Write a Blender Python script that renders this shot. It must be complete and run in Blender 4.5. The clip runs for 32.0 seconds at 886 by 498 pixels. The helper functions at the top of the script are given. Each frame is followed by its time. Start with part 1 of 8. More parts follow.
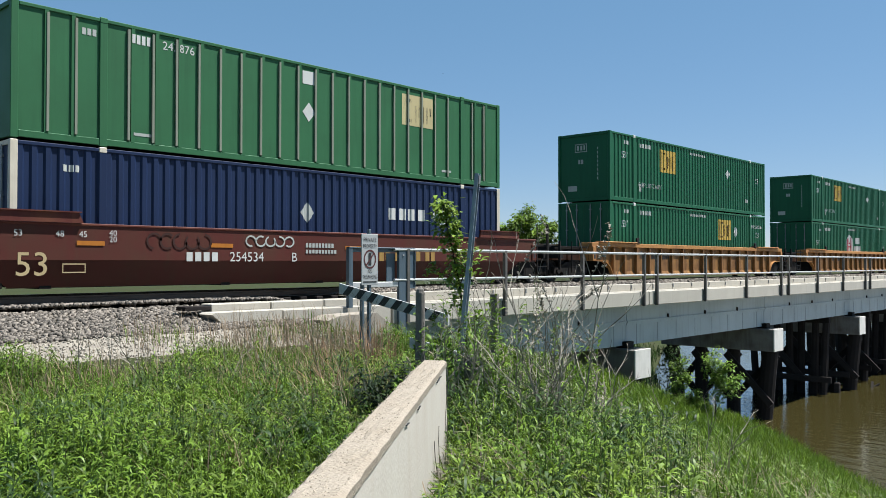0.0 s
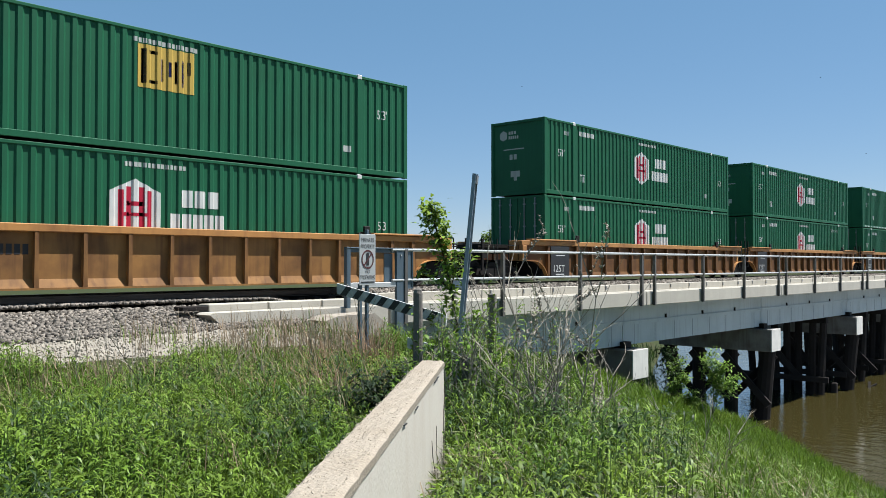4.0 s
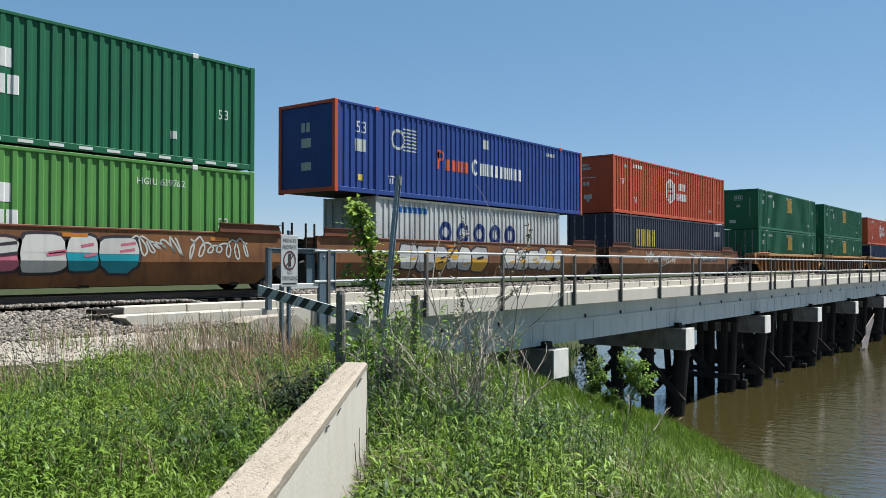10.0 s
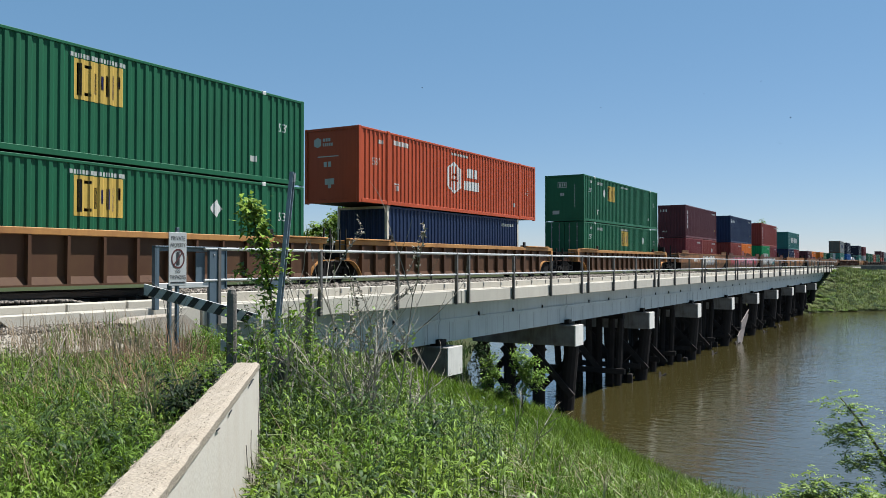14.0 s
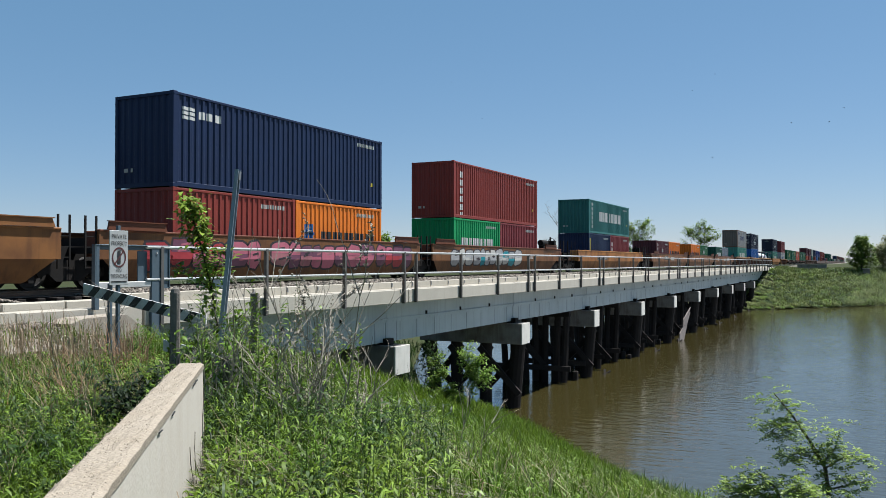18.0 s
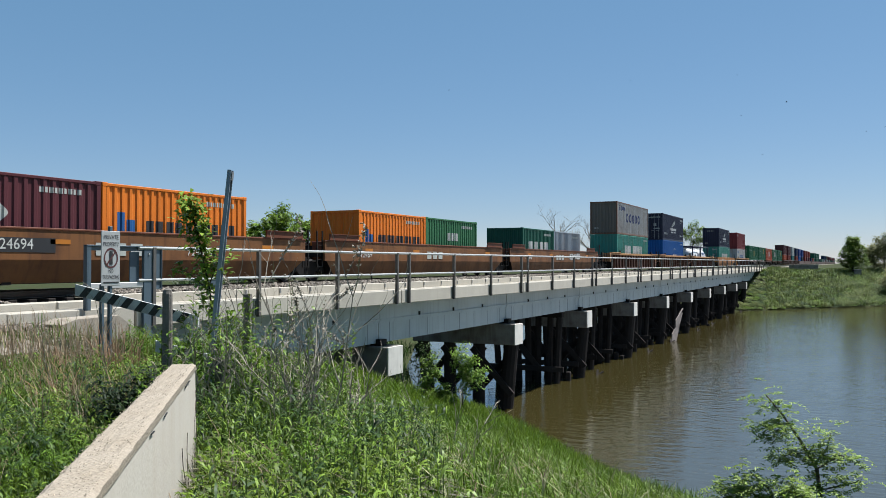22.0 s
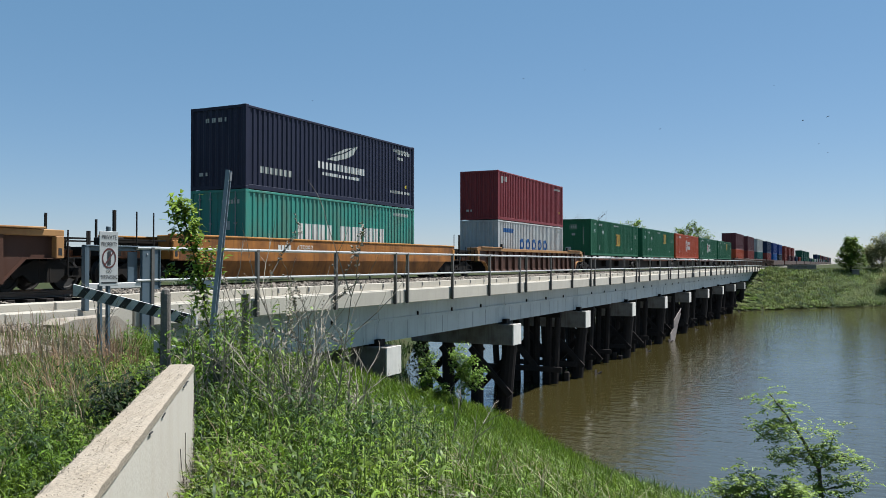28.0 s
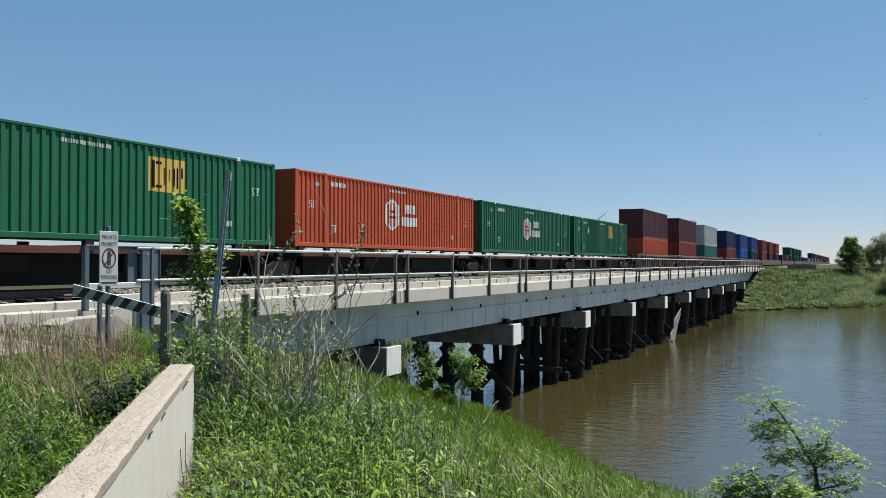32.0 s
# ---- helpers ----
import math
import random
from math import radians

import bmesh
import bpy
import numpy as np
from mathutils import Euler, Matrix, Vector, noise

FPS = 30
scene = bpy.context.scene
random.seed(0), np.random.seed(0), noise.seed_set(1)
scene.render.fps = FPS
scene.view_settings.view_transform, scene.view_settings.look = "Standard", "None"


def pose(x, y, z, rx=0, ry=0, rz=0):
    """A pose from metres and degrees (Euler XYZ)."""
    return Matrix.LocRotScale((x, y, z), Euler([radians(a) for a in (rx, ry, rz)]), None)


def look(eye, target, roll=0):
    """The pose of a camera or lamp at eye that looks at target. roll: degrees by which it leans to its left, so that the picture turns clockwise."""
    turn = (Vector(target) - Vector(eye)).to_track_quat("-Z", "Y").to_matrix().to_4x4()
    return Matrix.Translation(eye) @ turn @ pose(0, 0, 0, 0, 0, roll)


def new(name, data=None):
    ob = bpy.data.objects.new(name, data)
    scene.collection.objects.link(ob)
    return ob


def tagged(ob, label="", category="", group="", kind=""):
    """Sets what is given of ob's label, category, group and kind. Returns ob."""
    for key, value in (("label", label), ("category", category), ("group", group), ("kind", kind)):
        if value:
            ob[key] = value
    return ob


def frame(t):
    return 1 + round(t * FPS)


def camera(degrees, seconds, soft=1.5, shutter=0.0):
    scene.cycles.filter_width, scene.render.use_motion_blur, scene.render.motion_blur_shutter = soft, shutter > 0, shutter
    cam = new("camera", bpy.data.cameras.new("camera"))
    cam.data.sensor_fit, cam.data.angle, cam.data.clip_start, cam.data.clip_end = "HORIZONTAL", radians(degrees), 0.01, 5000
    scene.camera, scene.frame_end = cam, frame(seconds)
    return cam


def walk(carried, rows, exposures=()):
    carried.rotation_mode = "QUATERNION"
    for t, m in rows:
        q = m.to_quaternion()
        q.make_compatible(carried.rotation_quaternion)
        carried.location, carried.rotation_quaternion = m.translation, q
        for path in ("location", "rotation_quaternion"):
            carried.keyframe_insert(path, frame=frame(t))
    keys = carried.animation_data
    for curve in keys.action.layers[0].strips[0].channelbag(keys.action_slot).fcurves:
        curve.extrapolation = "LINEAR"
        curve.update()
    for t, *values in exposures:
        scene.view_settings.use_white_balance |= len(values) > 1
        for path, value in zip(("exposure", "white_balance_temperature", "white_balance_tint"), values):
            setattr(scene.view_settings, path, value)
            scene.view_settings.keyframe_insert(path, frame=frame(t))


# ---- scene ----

# Camera: stands still and pans.  x runs along the track, y = 0 is the track's centre line, z = 0 the rail head.
cam = camera(55.91, 32.0, 0.8)
EYE = (0.0, -19.63, 0.72)
PATH = [(0, -47.20, 1.01), (1, -47.20, 1.01), (1.5, -47.20, 1.00), (2, -47.21, 1.00), (2.5, -47.21, 1.01), (3, -47.20, 1.01), (3.5, -47.27, 1.01), (5.5, -47.47, 1.07), (6, -47.46, 1.07), (6.5, -47.62, 1.07), (7, -47.72, 1.13), (7.5, -47.91, 1.13), (8, -48.22, 1.13), (8.5, -48.49, 1.13), (9, -49.65, 1.11), (9.5, -51.49, 1.11), (10, -52.61, 1.10), (10.5, -53.67, 1.08), (11, -54.57, 1.06), (11.5, -54.76, 1.05), (12, -54.69, 1.04), (12.5, -55.11, 1.01), (13, -57.65, 1.01), (13.5, -59.04, 1.00), (15.5, -61.02, 1.00), (16, -61.05, 0.99), (16.5, -63.48, 0.96), (17, -63.89, 0.96), (17.5, -63.83, 0.96), (18, -63.41, 0.91), (18.5, -63.01, 0.92), (19, -62.59, 0.88), (19.5, -62.23, 0.87), (20, -62.00, 0.86), (20.5, -61.88, 0.84), (21, -61.77, 0.82), (21.5, -61.83, 0.82), (22, -63.89, 0.96), (22.5, -63.98, 0.97), (23, -64.00, 0.97), (32, -64.00, 0.97)]
walk(cam, [(t, pose(*EYE, 90 + pitch, 0, yaw)) for t, yaw, pitch in PATH], [(0, 1.16), (13, 1.14), (16, 1.03), (32, 1.03)])

# ---- light ----
SUN = Vector((0.42, -0.30, 1.0)).normalized()
world = bpy.data.worlds.new("sky")
scene.world = world
world.use_nodes = True
wn = world.node_tree.nodes
sky = wn.new("ShaderNodeTexSky")
sky.sky_type, sky.sun_disc = "NISHITA", False
sky.sun_elevation = math.asin(SUN.z)
sky.sun_rotation = math.atan2(SUN.x, SUN.y)
sky.air_density, sky.dust_density, sky.ozone_density, sky.altitude = 1.0, 0.0, 4.0, 1200
tint = wn.new("ShaderNodeMix")
tint.data_type, tint.blend_type = "RGBA", "MULTIPLY"
tint.inputs[0].default_value, tint.inputs[7].default_value = 1.0, (0.72, 0.57, 0.52, 1)
haze = wn.new("ShaderNodeMix")
haze.data_type, haze.blend_type = "RGBA", "ADD"
haze.inputs[0].default_value, haze.inputs[7].default_value = 1.0, (0.58, 1.66, 2.55, 1)
world.node_tree.links.new(sky.outputs[0], tint.inputs[6])
world.node_tree.links.new(tint.outputs[2], haze.inputs[6])
world.node_tree.links.new(haze.outputs[2], wn["Background"].inputs[0])
wn["Background"].inputs[1].default_value = 0.050
sun = new("sun", bpy.data.lights.new("sun", "SUN"))
sun.data.energy, sun.data.angle, sun.data.color = 5.0, radians(0.53), (1.0, 0.965, 0.90)
sun.matrix_world = look(SUN * 60, (0, 0, 0))
scene.view_settings.use_white_balance = True
scene.view_settings.white_balance_temperature, scene.view_settings.white_balance_tint = 6100, 10


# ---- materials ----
ALBEDO_SCALE = 0.68  # scales every surface colour down, so shade stays dark under the raised exposure


def dimmed(c):
    return tuple(v * ALBEDO_SCALE for v in c)


def material(name, colour, rough=0.6, metal=0.0, spots=0.25, scale=1.5, grain=40.0, bump=0.0, dark=None, amount=0.35,
             streak=0.0, per_object=0.0, per_island=0.0, spec=0.5):
    """A procedural surface: base colour, broad stains towards a second colour, fine grain, relief, streaks that run down."""
    m = bpy.data.materials.new(name)
    m.use_nodes = True
    nt = m.node_tree
    n, lk = nt.nodes, nt.links.new
    b = n["Principled BSDF"]
    b.inputs["Roughness"].default_value, b.inputs["Metallic"].default_value = rough, metal
    b.inputs["Specular IOR Level"].default_value = spec
    tc = n.new("ShaderNodeTexCoord")
    big = n.new("ShaderNodeTexNoise")
    big.inputs["Scale"].default_value, big.inputs["Detail"].default_value = scale, 6
    lk(tc.outputs["Object"], big.inputs["Vector"])
    fine = n.new("ShaderNodeTexNoise")
    fine.inputs["Scale"].default_value, fine.inputs["Detail"].default_value = grain, 4
    lk(tc.outputs["Object"], fine.inputs["Vector"])
    dark = dimmed(dark or tuple(c * 0.5 for c in colour))
    colour = dimmed(colour)

    def mix(fac, a, bb, mode="MIX"):
        x = n.new("ShaderNodeMix")
        x.data_type, x.blend_type = "RGBA", mode
        for sock, v in ((x.inputs[0], fac), (x.inputs[6], a), (x.inputs[7], bb)):
            if hasattr(v, "is_output"):
                lk(v, sock)
            else:
                sock.default_value = v if isinstance(v, float) else (*v, 1)
        return x.outputs[2]

    def ramp(src, lo, hi, top):
        r = n.new("ShaderNodeMapRange")
        r.inputs[1].default_value, r.inputs[2].default_value, r.inputs[4].default_value = lo, hi, top
        lk(src, r.inputs[0])
        return r.outputs[0]

    col = mix(ramp(big.outputs["Fac"], 0.42, 0.72, amount), colour, dark)
    if streak:
        mp = n.new("ShaderNodeMapping")
        mp.inputs["Scale"].default_value = (5, 5, 0.35)
        lk(tc.outputs["Object"], mp.inputs["Vector"])
        sn = n.new("ShaderNodeTexNoise")
        sn.inputs["Scale"].default_value, sn.inputs["Detail"].default_value = 1.4, 5
        lk(mp.outputs[0], sn.inputs["Vector"])
        col = mix(ramp(sn.outputs["Fac"], 0.5, 0.75, streak), col, dark)
    g = n.new("ShaderNodeMapRange")
    g.inputs[3].default_value, g.inputs[4].default_value = 1 - spots, 1 + spots
    lk(fine.outputs["Fac"], g.inputs[0])
    vec = n.new("ShaderNodeVectorMath")
    vec.operation = "SCALE"
    lk(col, vec.inputs[0])
    lk(g.outputs[0], vec.inputs["Scale"])
    col = vec.outputs[0]
    for amt, kind, sock in ((per_object, "ShaderNodeObjectInfo", "Random"), (per_island, "ShaderNodeNewGeometry", "Random Per Island")):
        if amt:
            oi = n.new(kind)
            r = n.new("ShaderNodeMapRange")
            r.inputs[3].default_value, r.inputs[4].default_value = 1 - amt, 1 + amt
            lk(oi.outputs[sock], r.inputs[0])
            v2 = n.new("ShaderNodeVectorMath")
            v2.operation = "SCALE"
            lk(col, v2.inputs[0])
            lk(r.outputs[0], v2.inputs["Scale"])
            col = v2.outputs[0]
    lk(col, b.inputs["Base Color"])
    rr = n.new("ShaderNodeMapRange")
    rr.inputs[3].default_value, rr.inputs[4].default_value = max(rough - 0.12, 0.03), min(rough + 0.12, 1)
    lk(big.outputs["Fac"], rr.inputs[0])
    lk(rr.outputs[0], b.inputs["Roughness"])
    if bump:
        bp = n.new("ShaderNodeBump")
        bp.inputs["Strength"].default_value, bp.inputs["Distance"].default_value = min(bump, 1.0), 0.02 * max(bump, 1)
        lk(fine.outputs["Fac"], bp.inputs["Height"])
        lk(bp.outputs[0], b.inputs["Normal"])
    return m


def leaf_material(name, a, b2, rough=0.55, spread=0.35):
    """Leaves: two greens mixed by clump, some light passing through."""
    m = bpy.data.materials.new(name)
    m.use_nodes = True
    n, lk = m.node_tree.nodes, m.node_tree.links.new
    b = n["Principled BSDF"]
    b.inputs["Roughness"].default_value = rough
    b.inputs["Specular IOR Level"].default_value = 0.2
    geo, tc, noi = n.new("ShaderNodeNewGeometry"), n.new("ShaderNodeTexCoord"), n.new("ShaderNodeTexNoise")
    noi.inputs["Scale"].default_value, noi.inputs["Detail"].default_value = 0.7, 3
    lk(tc.outputs["Object"], noi.inputs["Vector"])
    r0 = n.new("ShaderNodeMapRange")
    r0.inputs[1].default_value, r0.inputs[2].default_value = 0.35, 0.65
    lk(noi.outputs["Fac"], r0.inputs[0])
    x = n.new("ShaderNodeMix")
    x.data_type = "RGBA"
    x.inputs[6].default_value, x.inputs[7].default_value = (*dimmed(a), 1), (*dimmed(b2), 1)
    lk(r0.outputs[0], x.inputs[0])
    r = n.new("ShaderNodeMapRange")
    r.inputs[3].default_value, r.inputs[4].default_value = 1 - spread, 1 + spread
    lk(geo.outputs["Random Per Island"], r.inputs[0])
    v = n.new("ShaderNodeVectorMath")
    v.operation = "SCALE"
    lk(x.outputs[2], v.inputs[0])
    lk(r.outputs[0], v.inputs["Scale"])
    lk(v.outputs[0], b.inputs["Base Color"])
    tr, ad = n.new("ShaderNodeBsdfTranslucent"), n.new("ShaderNodeMixShader")
    ad.inputs[0].default_value = 0.28
    lk(v.outputs[0], tr.inputs[0])
    lk(b.outputs[0], ad.inputs[1])
    lk(tr.outputs[0], ad.inputs[2])
    lk(ad.outputs[0], n["Material Output"].inputs[0])
    return m


PAINT = {}


def paint(name, colour, rough=0.45, **k):
    """Painted steel, weathered; one material for each paint."""
    if name not in PAINT:
        k = {**dict(spots=0.08, scale=0.8, grain=60.0, amount=0.3, streak=0.3, per_object=0.04, spec=0.18), **k}
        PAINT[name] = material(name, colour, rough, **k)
    return PAINT[name]


CONCRETE = material("concrete", (0.55, 0.505, 0.42), 0.85, spots=0.1, scale=0.9, grain=25, bump=0.3, amount=0.35, dark=(0.40, 0.37, 0.31), streak=0.25, per_object=0.06)
# bluish tint puts sky light on the shaded girder into its colour
GIRDER = material("girder_concrete", (0.57, 0.64, 0.65), 0.8, spots=0.06, scale=0.6, grain=25, bump=0.15, amount=0.35, dark=(0.36, 0.40, 0.40), streak=0.5, per_object=0.03)
GIRDERLINE = material("girder_joint_shade", (0.33, 0.365, 0.37), 0.9, spots=0.2)
PARAPET = material("aged_concrete", (0.53, 0.485, 0.41), 0.9, spots=0.08, scale=2.2, grain=40, bump=0.12, amount=0.35, dark=(0.45, 0.39, 0.31), streak=0.4)
# stains plus painted shade: a darker copy of the bridge concrete
STAINED_SHADED = material("stained_concrete", (0.27, 0.255, 0.235), 0.9, spots=0.2, scale=1.5, grain=25, bump=0.4, amount=0.6, dark=(0.10, 0.07, 0.05), streak=0.5)
AGGREGATE = material("exposed_aggregate", (0.37, 0.31, 0.235), 0.9, spots=0.3, scale=3.0, grain=55, bump=0.5, amount=0.45, dark=(0.28, 0.22, 0.15))
TIMBER = material("creosoted_timber", (0.036, 0.031, 0.029), 0.9, spots=0.4, scale=1.2, grain=20, bump=0.6, per_object=0.3, spec=0.08)
GREYWOOD = material("weathered_wood", (0.17, 0.15, 0.13), 0.9, spots=0.35, scale=2, grain=30, bump=0.6, per_object=0.15)
RAILPOST = material("weathered_rail_post", (0.15, 0.14, 0.128), 0.6, 0.3, spots=0.15, scale=3, grain=50, amount=0.4)
PALEGALV = material("bright_galvanised", (0.62, 0.62, 0.60), 0.45, 0.3, spots=0.08, scale=2, grain=50, amount=0.25)
GALV = material("galvanised_steel", (0.34, 0.35, 0.36), 0.5, 0.6, spots=0.12, scale=3, grain=50, amount=0.3)
BLUESTEEL = material("blue_grey_steel", (0.10, 0.145, 0.18), 0.5, 0.2, spots=0.12, scale=2, grain=40, amount=0.4)
RAILSTEEL = material("rail_steel", (0.20, 0.15, 0.12), 0.45, 0.7, spots=0.2)
BLACKSTEEL = material("dark_grimy_steel", (0.014, 0.0125, 0.0115), 0.75, 0.1, spots=0.35, scale=3, grain=30, amount=0.5, dark=(0.03, 0.021, 0.015), spec=0.2)
WHEELSTEEL = material("wheel_steel", (0.02, 0.017, 0.015), 0.65, 0.2, spots=0.3, scale=5)
BALLAST = material("ballast_stone", (0.21, 0.18, 0.148), 0.9, spots=0.25, scale=1.0, grain=30, amount=0.5, per_island=0.75)
LIMESTONE = material("limestone_chips", (0.38, 0.34, 0.27), 0.9, spots=0.2, scale=1.0, grain=30, amount=0.35, dark=(0.33, 0.31, 0.28), per_island=0.35)
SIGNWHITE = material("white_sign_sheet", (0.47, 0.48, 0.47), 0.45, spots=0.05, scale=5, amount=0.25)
SIGNRED = material("red_sign_ink", (0.5, 0.03, 0.03), 0.5, spots=0.05)
INK = material("black_ink", (0.015, 0.015, 0.017), 0.6, spots=0.05)
WHITEPAINT = material("white_lettering", (0.70, 0.70, 0.66), 0.55, spots=0.1, amount=0.3)


# ---- tools ----
def link_mesh(name, verts, faces, mat, parent=None, label="", smooth=False):
    me = bpy.data.meshes.new(name)
    me.from_pydata(verts, [], faces)
    me.materials.append(mat)
    if smooth:
        me.shade_smooth()
    ob = new(name, me)
    ob.parent = parent
    if label:
        ob["label"] = label
    return ob


def part(name, bm, mat, parent=None, label=""):
    me = bpy.data.meshes.new(name)
    bm.to_mesh(me)
    bm.free()
    me.materials.append(mat)
    ob = new(name, me)
    ob.parent = parent
    if label:
        ob["label"] = label
    return ob


def again(ob, x=0.0, y=0.0, z=0.0, parent=None, mat=None, rz=0.0):
    """One more object on the mesh of ob, moved."""
    o = new(ob.name.split(".")[0], ob.data)
    o.parent = parent or ob.parent
    o.matrix_basis = Matrix.Translation((x, y, z)) @ Matrix.Rotation(rz, 4, "Z") @ ob.matrix_basis
    if ob.get("label"):
        o["label"] = ob["label"]
    if mat:
        o.material_slots[0].link = "OBJECT"
        o.material_slots[0].material = mat
    return o


def box(bm, x0, x1, y0, y1, z0, z1, bevel=0.0):
    m = Matrix.Translation(((x0 + x1) / 2, (y0 + y1) / 2, (z0 + z1) / 2)) @ Matrix.Diagonal((x1 - x0, y1 - y0, z1 - z0, 1))
    r = bmesh.ops.create_cube(bm, size=1, matrix=m)
    if bevel:
        es = list({e for v in r["verts"] for e in v.link_edges})
        bmesh.ops.bevel(bm, geom=es, offset=bevel, segments=1, affect="EDGES")


def boxes(*rows, bevel=0.0):
    bm = bmesh.new()
    for r in rows:
        box(bm, *r, bevel=bevel)
    return bm


def rod(bm, a, b, r0, r1=None, n=8):
    a, b = Vector(a), Vector(b)
    d = b - a
    m = Matrix.Translation((a + b) / 2) @ d.to_track_quat("Z", "Y").to_matrix().to_4x4()
    bmesh.ops.create_cone(bm, cap_ends=True, segments=n, radius1=r0, radius2=r0 if r1 is None else r1, depth=d.length, matrix=m)


def beam(bm, a, b, w, h):
    """A square bar from a to b, w across and h deep."""
    a, b = Vector(a), Vector(b)
    d = b - a
    m = Matrix.Translation((a + b) / 2) @ d.to_track_quat("Z", "Y").to_matrix().to_4x4() @ Matrix.Diagonal((w, h, d.length, 1))
    bmesh.ops.create_cube(bm, size=1, matrix=m)


def prism(bm, pts, y0, y1):
    """A flat outline in x and z, given thickness in y."""
    lo = [bm.verts.new((x, y0, z)) for x, z in pts]
    hi = [bm.verts.new((x, y1, z)) for x, z in pts]
    n = len(pts)
    bm.faces.new(lo)
    bm.faces.new(hi[::-1])
    for i in range(n):
        bm.faces.new((lo[(i + 1) % n], lo[i], hi[i], hi[(i + 1) % n]))
    bmesh.ops.recalc_face_normals(bm, faces=bm.faces)


def empty(name, label, category, group="", at=(0, 0, 0)):
    ob = new(name)
    ob.empty_display_size = 0.3
    ob.location = at
    return tagged(ob, label, category, group)


# ---- ground ----
WATER_Z = -7.3


def lerp_table(v, rows):
    if v <= rows[0][0]:
        return rows[0][1]
    for (a, fa), (b, fb) in zip(rows, rows[1:]):
        if v <= b:
            return fa + (fb - fa) * (v - a) / (b - a)
    return rows[-1][1]


SHORE = ((-60, 12.0), (-35, 17.5), (-24, 22.0), (-13.3, 28.0), (-10.4, 31.4), (-4.8, 38.0), (-2.4, 40.6), (4, 44.5), (12, 58), (24, 84), (40, 122), (120, 230))
CREST = ((-60, -4.0), (-35, 0.5), (-24, 2.0), (-19.6, 3.2), (-14, 6.6), (-9, 9.8), (-4.5, 12.3), (3.5, 14.0), (10, 22), (24, 50), (40, 90), (120, 200))
FAR_SHORE = ((-300, 460), (-120, 320), (-26, 178), (-4, 149), (5, 141), (30, 145), (120, 260))


def ground_z(x, y):
    """Height of the ground: track bed, field, river banks."""
    bed = lerp_table(abs(y + 0.0), ((0, -0.32), (1.75, -0.32), (3.4, -0.62), (6.1, -0.92), (7.8, -1.3), (400, -1.3)))
    if y > 0:
        bed = lerp_table(y, ((0, -0.32), (1.75, -0.32), (5, -1.5), (400, -1.9)))
    a, b = lerp_table(y, CREST), lerp_table(y, SHORE)
    f = min(max((x - a) / (b - a), 0), 1.6)
    near = bed + (WATER_Z - bed) * (f ** 1.12) if f > 0 else bed
    if f >= 1:
        near = WATER_Z - 1.6 * (f - 1) * 4
    c = lerp_table(y, FAR_SHORE)
    g = (x - c) / 29
    bank = -1.3 if abs(y) > 8 else max(-0.35 - 0.18 * max(abs(y) - 1.8, 0), -1.3)
    far = WATER_Z + min(max(g, -0.4), 1) * (bank - WATER_Z) if g < 1 else bank
    z = max(near, far) if x < c - 20 else (far if x > c - 6 else max(near, far))
    z += 0.12 * noise.noise((x * 0.35, y * 0.35, 0)) * (0.2 if abs(y) < 4 else 1)
    return max(z, WATER_Z - 2.2)


SOIL = material("grassy_soil", (0.045, 0.058, 0.02), 0.95, spots=0.4, scale=0.8, grain=12, bump=0.6, amount=0.6, dark=(0.06, 0.05, 0.028), spec=0.08)
GRAVEL = material("limestone_gravel", (0.37, 0.33, 0.265), 0.95, spots=0.3, scale=1.6, grain=22, bump=0.8, amount=0.9, dark=(0.20, 0.17, 0.135))


def build_ground():
    def axis(fine, step, rows):
        v = list(np.arange(fine[0], fine[1], step))
        for lo, hi, st in rows:
            v += list(np.arange(lo, hi, st))
        return sorted(set(round(float(a), 3) for a in v))

    xs = axis((-14, 52), 0.7, ((-60, -14, 4), (52, 150, 3.5), (150, 215, 2.5), (215, 460, 12), (-3000, -60, 245), (460, 4200, 220)))
    ys = axis((-34, 12), 0.7, ((-130, -34, 5), (12, 130, 5), (-3000, -130, 205), (130, 3001, 205)))
    verts = [(x, y, ground_z(x, y)) for x in xs for y in ys]
    ny = len(ys)
    faces, which = [], []
    for i in range(len(xs) - 1):
        for j in range(ny - 1):
            a = i * ny + j
            faces.append((a, a + ny, a + ny + 1, a + 1))
            x, y = xs[i], ys[j]
            which.append(1 if (-6.7 < y < 4.2 and x < 11.2) or (-2.6 < y < 2.6 and x > 182) else 0)
    ob = link_mesh("ground", verts, faces, SOIL, smooth=True)
    ob.data.materials.append(GRAVEL)
    ob.data.polygons.foreach_set("material_index", which)
    return tagged(ob, "grassy ground with gravel track bed and sloping river banks", "ground", kind="structure")


